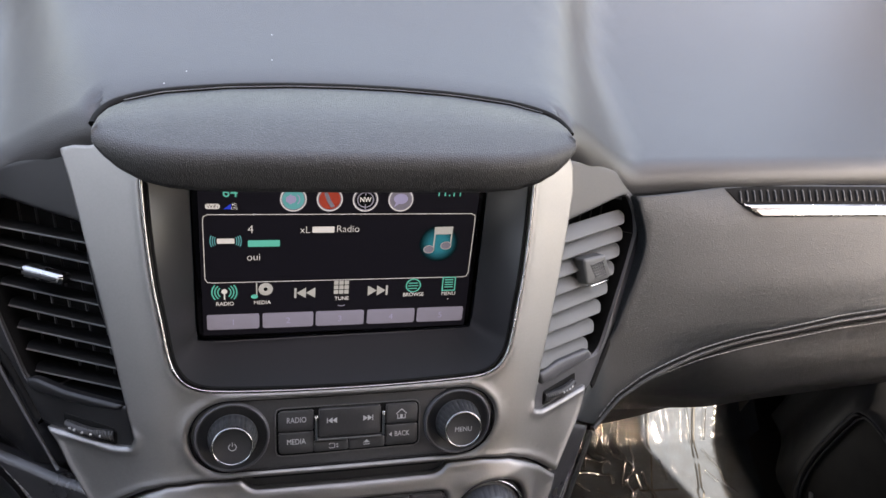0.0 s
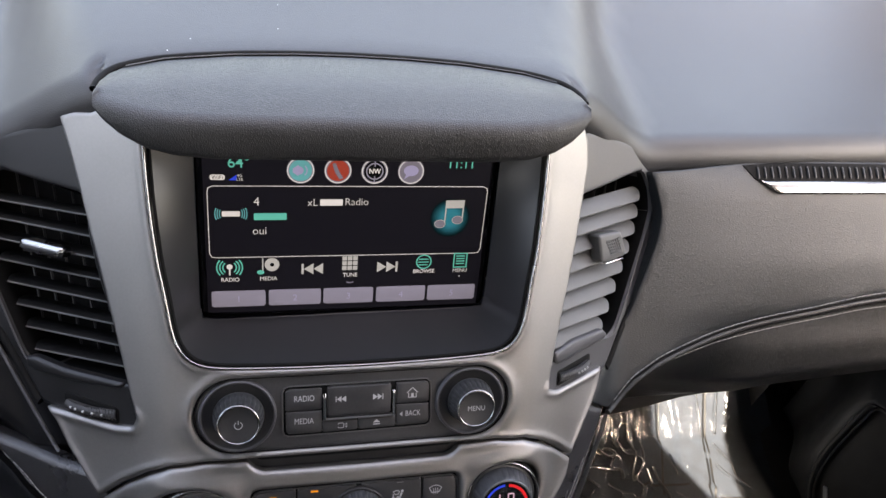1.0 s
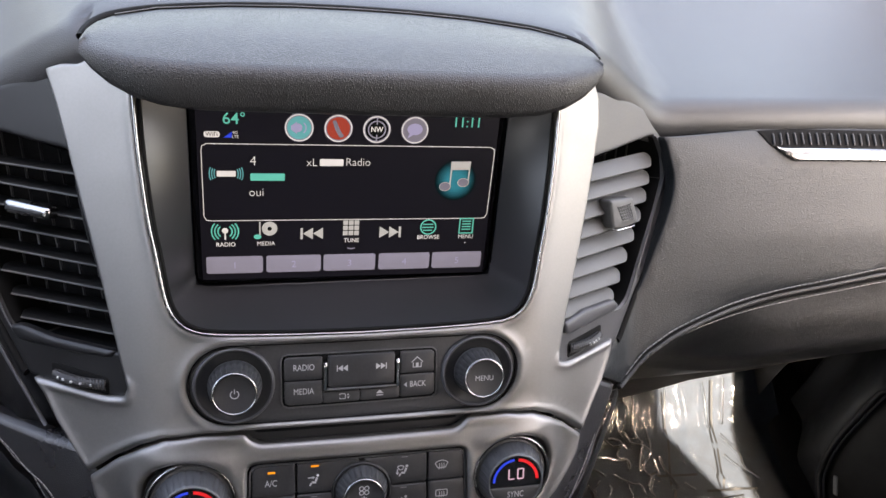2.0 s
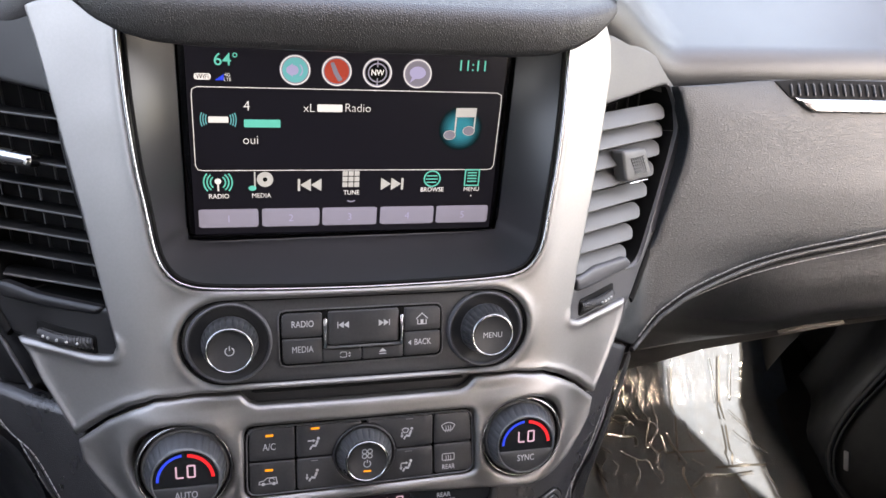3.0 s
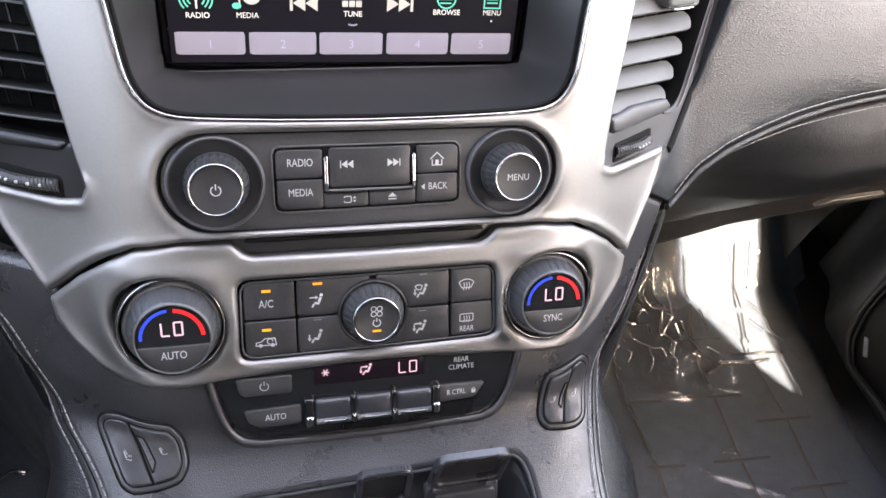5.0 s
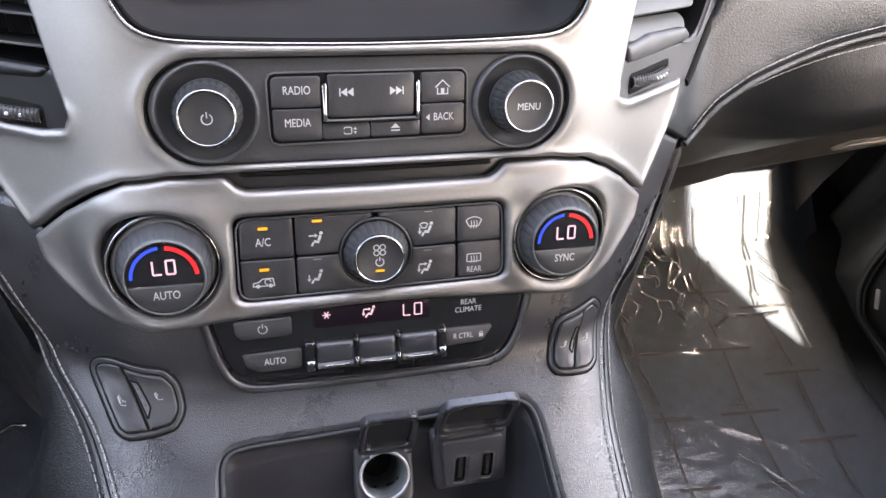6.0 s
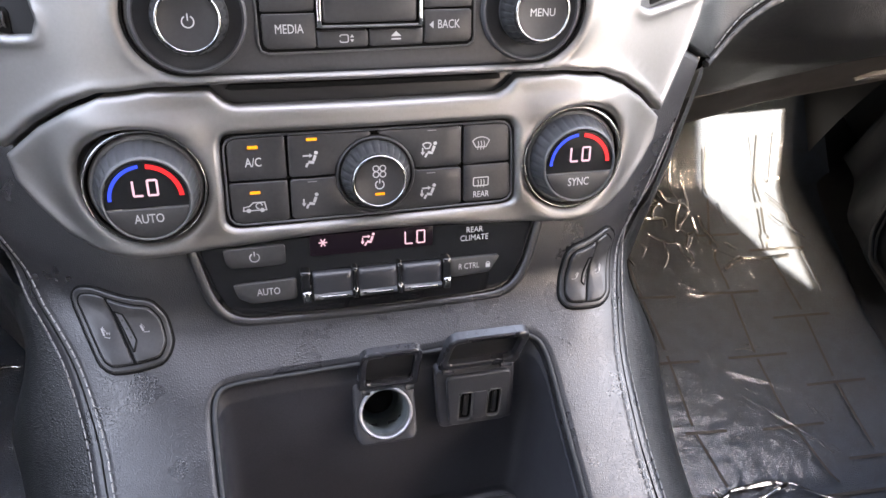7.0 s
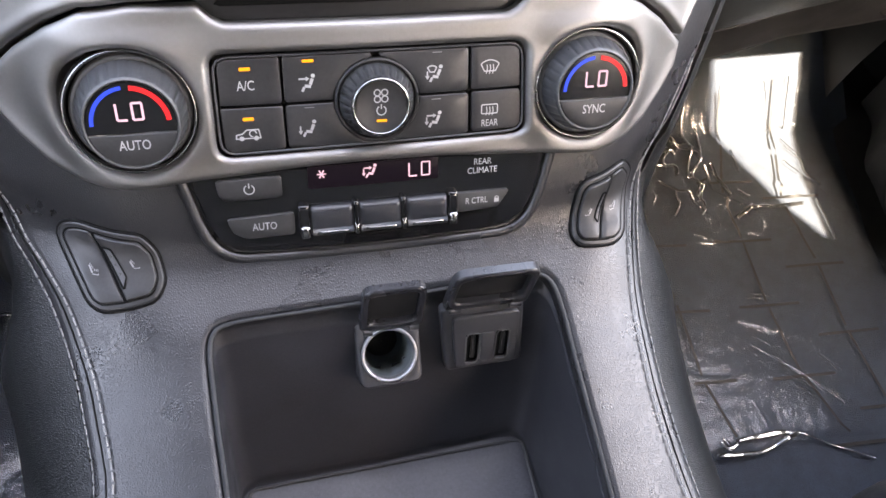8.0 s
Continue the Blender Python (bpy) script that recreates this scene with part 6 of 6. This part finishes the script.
for s, rim, line, trap, signs in SWITCHES:
    sw = thing("seat_heat_switch", bow(s * 0.115, drop([(0, 0.489)])[0][1], 0), "black two-part seat heater switch set in leather", "switch", "seat heater switches")
    o = inset(rounded(ccw(drop(rim)), 0.0032), -0.0004)
    part("bezel", mesh("bezel", *plate(o, bow, 0.0020, 0.006, 0.0010, 0.002, 0.006), button), sw)
    part("shadow_gap", mesh("shadow_gap", *sweep([bow(u, w, 0.0003) for u, w in resample(o, 0.003)], 0.0010, 6, True), seam_black), sw)
    c = o.mean(0)
    part("gap", mesh("gap", *plate(inset(o, 0.0021), bow, 0.0022, 0.002, 0.0002, 0.002, 0.006), seam_black), sw)
    i_ = inset(o, 0.0029)
    a, b = (np.array(q) for q in drop(line))
    for keep, tilt in ((1, 0.0044), (-1, 0.0034)):
        q = cut_by(i_, a, b, keep)
        outer_half = abs(q.mean(0)[0]) > abs(c[0])
        part("rocker", mesh("rocker", *plate(q, bow, 0.0030 if outer_half else 0.0040, 0.003, 0.0007, 0.0012, 0.004), button), sw)
    part("lamp_bar", mesh("lamp_bar", *plate(drop(trap), bow, 0.0044, 0.002, 0.0003, 0.0012, 0), trim_grey), sw)
    part("lamp_edge", mesh("lamp_edge", *sweep([bow(u, w, 0.0043) for u, w in resample(np.array(drop(trap)), 0.0006)], 0.0004, 5, True), seam_black), sw)
    bar = np.array(drop(trap))
    for k in (0.25, 0.5, 0.75):
        u, w = (bar[0] + bar[1]) / 2 * (1 - k) + (bar[2] + bar[3]) / 2 * k
        part("switch_lamp", mesh("switch_lamp", *plate(rect(u - 0.0006, w - 0.0006, u + 0.0006, w + 0.0006, 0.0002), bow, 0.0047, 0.001, 0.0001, 0.001, 0), button), sw, "unlit lamp window")
    for u, w in drop(signs):
        part("switch_sign", mesh("switch_sign", *flat(heat_sign(u, w, 0.0019, 1 if s < 0 else -1, abs(u) > abs(c[0])), bow, 0.0046 if abs(u) < abs(c[0]) else 0.0036), print_grey), sw)

# ---- sockets in the pocket ----
WN, WU = Vector((0, -1, 0.456)).normalized(), Vector((0, 0.456, 1)).normalized()


def wall(u, z, h):
    return Vector((u, -0.197 - 0.456 * (0.478 - z), z)) + WN * h


socket_black = surface("socket_black", (0.038, 0.038, 0.042), 0.40, grain=("noise", 2600), bump=0.2, depth=0.0001, vary=0.15)
socket = thing("power_socket", wall(0.001, 0.452, 0), "round power socket with its flap lid standing open", "socket")
SN, SU = Vector((0, -0.60, 0.80)), Vector((0, 0.80, 0.60))      # the socket's face tips up towards the driver


def boss(u, v, h):
    return wall(0.0003, 0.4540, 0.0050) + Vector((u, 0, 0)) + SU * v + SN * h


body = rounded([(-0.0128, -0.0158), (0.0132, -0.0158), (0.0152, -0.0128), (0.0152, 0.0175), (-0.0152, 0.0175), (-0.0150, -0.0128)], 0.003)
part("body", mesh("body", *plate(body, boss, 0.0, 0.016, 0.0014, 0.002, 0.005, holes=[circle(0, 0, 0.0126, 36)]), socket_black), socket)
ring_metal = surface("ring_metal", (0.40, 0.40, 0.41), 0.34, metal=0.8, vary=0.2, scale=300)
part("ring", mesh("ring", *lathe(boss(0, 0, 0), (1, 0, 0), SU, SN, [(0.0134, -0.002), (0.0134, 0.0012), (0.0129, 0.0019), (0.0120, 0.0015), (0.0115, 0.0002), (0.0114, -0.003)], 48), ring_metal), socket, "bright metal ring")
part("barrel", mesh("barrel", *lathe(boss(0, 0, 0), (1, 0, 0), SU, SN, [(0.0115, 0.0002), (0.0114, -0.010), (0.0112, -0.026), (0.0108, -0.028), (0.0001, -0.028)], 40), surface("barrel_metal", (0.22, 0.25, 0.26), 0.40, metal=0.35)), socket, "dull metal barrel")
part("contact", mesh("contact", *lathe(boss(-0.001, 0.002, -0.0278), (1, 0, 0), SU, SN, [(0.0090, 0), (0.0086, 0.006), (0.0060, 0.009), (0.0001, 0.0095)], 20), seam_black), socket)


lid_black = surface("lid_black", (0.022, 0.022, 0.025), 0.26, spec=0.7, grain=("noise", 2600), bump=0.1, depth=0.0001, vary=0.15)


def lid(parent, hinge, across, along, wide, tall, label, thick=0.0044):
    nor = across.cross(along).normalized()
    lm = lambda u, v, h: hinge + across * u + along * v + nor * h
    o_ = rounded([(-wide / 2, 0), (wide / 2, 0), (wide / 2, tall), (-wide / 2, tall)], [0.002, 0.002, 0.006, 0.006])
    i_ = rounded([(-wide / 2 + 0.0034, 0.0046), (wide / 2 - 0.0034, 0.0046), (wide / 2 - 0.0034, tall - 0.0036), (-wide / 2 + 0.0034, tall - 0.0036)], 0.003)
    ob = part("lid", mesh("lid", *plate(o_, lm, thick / 2, thick, 0.0010, 0.002, 0.006, holes=[i_]), lid_black), parent, label)
    part("lid_inside", mesh("lid_inside", *plate(np.array(i_) * (1.03, 1.0), lm, 0.0002 - thick * 0.3, 0.0010, 0.0004, 0.002, 0.006), trim_black), ob)
    part("hinge", mesh("hinge", *sweep([lm(-wide * 0.36, -0.0006, 0.0), lm(wide * 0.36, -0.0006, 0.0)], 0.0014, 8), seam_black), ob)
    for e in (-1, 1):
        part("hinge_knuckle", mesh("hinge_knuckle", *sweep([lm(e * wide * 0.30, -0.0008, 0.0012), lm(e * wide * 0.44, -0.0008, 0.0012)], 0.0021, 10), socket_black), ob)
    return ob


lid(socket, wall(0.0008, 0.4705, 0.005), Vector((1, 0, 0)), Vector((0.03, 0.20, 0.975)).normalized(), 0.0290, 0.0290, "raised black flap with a hollow inside")
usb = thing("usb_port", wall(0.048, 0.456, 0), "black twin usb port with its flap lid standing open", "usb port")
part("body", mesh("body", *plate(rounded([(0.0288, 0.4372), (0.0682, 0.4384), (0.0655, 0.4745), (0.0246, 0.4740)], 0.003), wall, 0.0040, 0.006, 0.0014, 0.002, 0.005), socket_black), usb)
part("front", mesh("front", *plate(rounded([(0.0333, 0.4402), (0.0642, 0.4402), (0.0634, 0.4708), (0.0300, 0.4702)], 0.003), wall, 0.0062, 0.004, 0.0008, 0.002, 0.005, holes=[rect(0.0376, 0.4428, 0.0444, 0.4600, 0.0005), rect(0.0526, 0.4434, 0.0594, 0.4603, 0.0005)]), socket_black), usb)
for u in (0.0410, 0.0560):
    sp = part("port", mesh("port", *plate(rect(u - 0.0034, 0.4430, u + 0.0034, 0.4602, 0.0004), wall, 0.0044, 0.003, 0.0003, 0.002, 0.0), seam_black), usb)
    part("tongue", mesh("tongue", *plate(rect(u - 0.0006, 0.4450, u + 0.0016, 0.4585, 0.0003), wall, 0.0056, 0.002, 0.0003, 0.002, 0.0), slat_dark), sp)
    part("port_rim", mesh("port_rim", *sweep([wall(p, q, 0.0061) for p, q in resample(rect(u - 0.0034, 0.4430, u + 0.0034, 0.4602, 0.0004), 0.003)], 0.00040, 5, True), slat_grey), sp)
part("middle_bar", mesh("middle_bar", *plate(rect(0.0450, 0.4434, 0.0520, 0.4602, 0.0006), wall, 0.0068, 0.002, 0.0004, 0.002, 0.0), socket_black), usb)
lid(usb, wall(0.0452, 0.4765, 0.005), Vector((1, 0, 0)), Vector((0.10, 0.12, 0.98)).normalized(), 0.0400, 0.0268, "raised black flap", 0.0048)

# ---- passenger footwell ----
film = thing("floor_film", (0.5, 0.0, 0.075), "clear wrinkled plastic film with black printed lines over the carpet", "plastic film")


def film_z(x, y):
    z = floor_z(x, y) + 0.004
    z += 0.0012 * noise.noise((x * 14, y * 14, 5))
    for k, (cx, cy, ang, ln, hgt, w) in enumerate(((0.44, 0.10, 100, 0.13, 0.010, 0.005), (0.47, 0.11, 95, 0.11, 0.009, 0.004), (0.455, 0.045, 130, 0.06, 0.008, 0.004), (0.50, 0.06, 135, 0.07, 0.009, 0.004), (0.40, 0.07, 120, 0.06, 0.008, 0.005),
                                                 (0.43, 0.03, 150, 0.05, 0.008, 0.005), (0.56, 0.10, 130, 0.08, 0.006, 0.005), (0.55, 0.16, 80, 0.10, 0.006, 0.005), (0.62, 0.06, 120, 0.08, 0.006, 0.004), (0.50, -0.11, 145, 0.09, 0.0009, 0.004),
                                                 (0.46, -0.09, 145, 0.07, 0.0007, 0.003), (0.53, 0.02, 175, 0.12, 0.0018, 0.003), (0.51, 0.21, 92, 0.10, 0.006, 0.004), (0.59, 0.20, 88, 0.10, 0.006, 0.004))):
        c, s_ = math.cos(radians(ang)), math.sin(radians(ang))
        a, b = (x - cx) * c + (y - cy) * s_, -(x - cx) * s_ + (y - cy) * c
        b += 0.004 * math.sin(a * 60 + k)
        z += hgt * math.exp(-(b / w) ** 2) * math.exp(-(a / ln) ** 4 * 8)
    rough = ease(0.03, 0.09, y) * ease(0.53, 0.47, x) + 0.35 * ease(0.10, 0.16, y)
    if rough > 0:                                       # crumpled beside the console and up the toe board
        a, b = noise.noise((x * 34, y * 15, 21)), noise.noise((x * 75, y * 38, 33))
        z += rough * (0.007 * (0.5 - abs(a)) ** 2 * 2 + 0.0022 * (0.5 - abs(b)))
    front = -0.218 - 0.03 * abs(x - 0.43) ** 1.0 * 3
    z += 0.010 * math.exp(-((y - front) / 0.006) ** 2) * (0.4 + noise.noise((x * 40, 2, 2)) ** 2)
    return z


xs, ys_ = np.linspace(0.315, 0.665, 150), np.linspace(-0.222, 0.30, 190)
rows = [[Vector((x, max(y, -0.218 - 0.09 * abs(x - 0.43)) if y > -0.2 else y - 0.09 * abs(x - 0.43) * 1.0, film_z(x, y))) for x in xs] for y in ys_]
sheet = part("film_sheet", mesh("film_sheet", *loft(rows), film_mat), film)
sheet.visible_shadow = False
BESIDE = [[(0.476, 0.222), (0.469, 0.166), (0.469, 0.140), (0.454, 0.104), (0.464, 0.111), (0.482, 0.134), (0.489, 0.165), (0.486, 0.174)], [(0.476, 0.114), (0.480, 0.094)], [(0.490, 0.119), (0.492, 0.095), (0.500, 0.072)],
          [(0.414, 0.101), (0.430, 0.087), (0.446, 0.070)], [(0.442, 0.178), (0.445, 0.164)], [(0.425, 0.153), (0.436, 0.143)],
          [(0.447, 0.194), (0.443, 0.160)], [(0.417, 0.160), (0.428, 0.142), (0.443, 0.136)], [(0.394, 0.128), (0.433, 0.119), (0.435, 0.102)],
          [(0.385, 0.116), (0.400, 0.098)]]
TOE = [[(0.512, 0.078), (0.523, 0.067)], [(0.494, 0.040), (0.524, 0.053), (0.550, 0.050), (0.590, 0.050)], [(0.611, 0.053), (0.611, -0.003)],
          [(0.604, 0.149), (0.616, 0.121)], [(0.592, 0.114), (0.604, 0.094)], [(0.518, 0.164), (0.531, 0.221)],
          [(0.591, 0.218), (0.587, 0.158)], [(0.629, 0.223), (0.613, 0.165)], [(0.526, 0.137), (0.526, 0.106)],
          [(0.604, 0.138), (0.615, 0.115), (0.614, 0.093), (0.627, 0.074)]]
MAT = [[(0.477, -0.144), (0.492, -0.156), (0.508, -0.174)], [(0.479, -0.155), (0.499, -0.174)], [(0.531, -0.140), (0.538, -0.157)],
          [(0.478, -0.059), (0.495, -0.067)], [(0.374, -0.209), (0.379, -0.217)], [(0.386, -0.214), (0.433, -0.212), (0.453, -0.217)],
          [(0.359, -0.225), (0.406, -0.229), (0.435, -0.222), (0.456, -0.217)], [(0.456, -0.217), (0.494, -0.236), (0.533, -0.255)], [(0.474, -0.129), (0.481, -0.143)],
          [(0.522, -0.183), (0.534, -0.199)], [(0.472, -0.066), (0.488, -0.067)], [(0.447, -0.109), (0.466, -0.125)],
          [(0.370, -0.212), (0.375, -0.220), (0.384, -0.217)], [(0.393, -0.214), (0.417, -0.214), (0.450, -0.215)]]
FOLDS = BESIDE + TOE + MAT
for k in range(30):                                     # small creases where the film is crumpled beside the console
    x, y = random.uniform(0.365, 0.475), random.uniform(0.03, 0.23)
    turn, run = random.gauss(1.75, 0.5), random.uniform(0.012, 0.04)
    FOLDS.append([(x + run * t * math.cos(turn) + 0.004 * math.sin(5 * t + k), y + run * t * math.sin(turn)) for t in (0, 0.4, 0.7, 1.0)])
for k, pts in enumerate(FOLDS):
    fine = max(y for x, y in pts) < -0.03 and min(y for x, y in pts) > -0.205
    runs = [(0.0, 0.0, (0.0011 if max(y for x, y in pts) < -0.2 else 0.0015) + 0.0006 * (k % 3) if k < 34 else 0.0007 + 0.0004 * (k % 3))]
    if fine:                                            # scratched, crackled places: several thin creases side by side
        runs = [(random.uniform(-0.009, 0.009), random.uniform(-0.012, 0.012), random.uniform(0.0003, 0.0006)) for _ in range(4)]
    bars = []
    for ox, oy, r in runs:
        line = [(x + ox + (0.0015 * noise.noise((x * 90, y * 90, k + ox * 900)) if fine else 0), y + oy) for x, y in spline(pts, 8)]
        if fine:
            n_ = len(line)
            line = line[int(n_ * random.uniform(0, 0.35)):int(n_ * random.uniform(0.6, 1.0)) + 2]
        bars.append(sweep([Vector((x, y, film_z(x, y) + 0.7 * r + (0.0 if fine else 0.0015 + 0.0015 * noise.noise((x * 60, y * 60, k))))) for x, y in line], r, 6, squash=1.4))
    fold_ob = part("film_fold", mesh("film_fold", *join(*bars), crease_mat if fine or (sum(x for x, y in pts) / len(pts) > 0.505 and pts[0][1] > 0.03) else fold_mat), film, "bunched shiny fold")
    fold_ob.visible_shadow = False


def mark(p, q, w):
    n_ = 16
    rows_ = []
    d = np.array(q) - np.array(p)
    side = np.array((-d[1], d[0])) / np.linalg.norm(d) * w / 2
    for k in range(n_ + 1):
        c = np.array(p) + d * k / n_
        rows_.append([Vector((*(c + side), film_z(*(c + side)) + 0.0009)), Vector((*(c - side), film_z(*(c - side)) + 0.0009))])
    return loft(rows_)


GRID = [([(0.374, 0.085), (0.376, 0.015), (0.379, -0.055), (0.378, -0.146), (0.391, -0.213)], [(0.395, 0.015), (0.391, -0.069), (0.391, -0.150)]),
        ([(0.529, 0.214), (0.519, 0.151), (0.490, 0.073), (0.492, 0.012), (0.488, -0.073), (0.493, -0.155), (0.516, -0.229)], [(0.500, 0.092), (0.491, 0.010), (0.490, -0.0735), (0.495, -0.159), (0.533, -0.238)]),
        ([(0.614, 0.228), (0.590, 0.130), (0.566, 0.059), (0.574, -0.028), (0.571, -0.115), (0.579, -0.200)], [(0.580, 0.062), (0.570, -0.0315), (0.572, -0.118), (0.580, -0.205)])]
for line_, ticks in GRID:
    for p, q in zip(line_[:-1], line_[1:]):
        p, q = np.array(p), np.array(q)
        part("printed_line", mesh("printed_line", *mark(p + (q - p) * 0.05, p + (q - p) * 0.95, 0.0030), ink), film)
    for c in ticks:
        wide = 0.024 if c[0] < 0.45 else 0.038
        part("printed_line", mesh("printed_line", *mark((c[0] - wide, c[1] + 0.002), (c[0] + wide, c[1] - 0.002), 0.0032), ink), film)

film2 = thing("floor_film", (-0.45, 0.0, 0.075), "clear wrinkled plastic film over the driver's dark carpet", "plastic film")
drv_z = lambda x, y: floor_z(x, y) + 0.004 + 0.0022 * noise.noise((x * 22, y * 22, 11)) + 0.0012 * noise.noise((x * 60, y * 60, 4))
rows = [[Vector((x, y, drv_z(x, y))) for x in np.linspace(-0.62, -0.215, 70)] for y in np.linspace(-0.24, 0.28, 80)]
sheet2 = part("film_sheet", mesh("film_sheet", *loft(rows), film_mat), film2)
sheet2.visible_shadow = False
for k, pts in enumerate(([(-0.345, 0.160), (-0.328, 0.141), (-0.322, 0.134), (-0.316, 0.122)], [(-0.315, 0.116), (-0.307, 0.110), (-0.298, 0.111)], [(-0.350, 0.008), (-0.314, 0.018), (-0.305, 0.024), (-0.291, 0.022)], [(-0.330, 0.075), (-0.322, 0.058)])):
    bar = sweep([Vector((x, y, drv_z(x, y) + 0.002)) for x, y in spline(pts, 6)], 0.0018, 6, squash=1.4)
    fold_ob = part("film_fold", mesh("film_fold", *bar, fold_mat), film2, "bunched shiny fold")
    fold_ob.visible_shadow = False

door = thing("passenger_door", (0.76, -0.1, 0.30), "black plastic inner door panel with a map pocket", "door")
dm2 = lambda u, v, h: Vector((0.703 - h + 0.05 * ease(0.085, 0.17, u) + 0.045 * ease(0.30, 0.44, v), u, v))
loop = rounded([(0.030, 0.082), (0.055, 0.106), (0.067, 0.142), (0.0715, 0.182), (0.0715, 0.240), (0.070, 0.287), (0.045, 0.300), (-0.30, 0.318), (-0.30, 0.090), (-0.030, 0.090), (0.010, 0.084)], 0.012)
part("panel", mesh("panel", *plate([(0.20, 0.02), (-0.52, 0.02), (-0.52, 0.56), (-0.316, 0.560), (-0.234, 0.525), (-0.126, 0.452), (-0.027, 0.412), (0.036, 0.382), (0.065, 0.43), (0.20, 0.50)], dm2, 0.0, 0.03, 0.006, 0.008, 0.014, holes=[loop],
     relief=lambda p, d: 0.007 * np.exp(-(d[1] / 0.016) ** 2)), door_trim), door)
part("pocket_rim", mesh("pocket_rim", *sweep([dm2(u, v, 0.0045) for u, v in resample(loop, 0.006)], 0.0026, 8, True), slat_grey), door, "worn grey rim")
part("inner_rim", mesh("inner_rim", *sweep([dm2(u, v, 0.0010) for u, v in resample(np.array(loop) * (0.965, 0.985) + (-0.003, 0.003), 0.006)], 0.0016, 8, True), trim_grey), door)
part("pocket_back", mesh("pocket_back", *plate(np.array(loop), dm2, -0.004, 0.004, 0.001, 0.01, 0.03), trim_black), door)
part("sticker", mesh("sticker", *plate(rounded([(0.0445, 0.1235), (0.0385, 0.1275), (0.0215, 0.1080), (0.0270, 0.1035)], 0.001), dm2, -0.002, 0.002, 0.0005, 0.002, 0), print_white), door, "small pale sticker")

seat = thing("passenger_seat", (0.45, -0.6, 0.06), "black leather passenger seat cushion with pale stitching", "seat")
prof = spline([(-0.335, 0.10), (-0.328, 0.25), (-0.308, 0.325), (-0.303, 0.362), (-0.335, 0.384), (-0.50, 0.372), (-0.90, 0.350)], 5)
rows = []
for x in np.linspace(0.240, 0.70, 30):
    k = 0.045 * (1 - ease(0.0, 0.06, x - 0.240)) + 0.03 * (1 - ease(0.0, 0.05, 0.70 - x))
    rows.append([Vector((x, y - k * 0.8, max(0.08, z - k * 0.9))) for y, z in prof])
part("cushion", mesh("cushion", *loft(rows[::-1]), leather), seat)
part("skirt", mesh("skirt", *join(box(0.30, -0.90, 0.07, 0.69, -0.36, 0.28)), plastic, False), seat)
part("stitching", mesh("stitching", *seam([np.array((x, -0.3045, 0.3700)) for x in np.linspace(0.30, 0.66, 20)]), thread), seat)
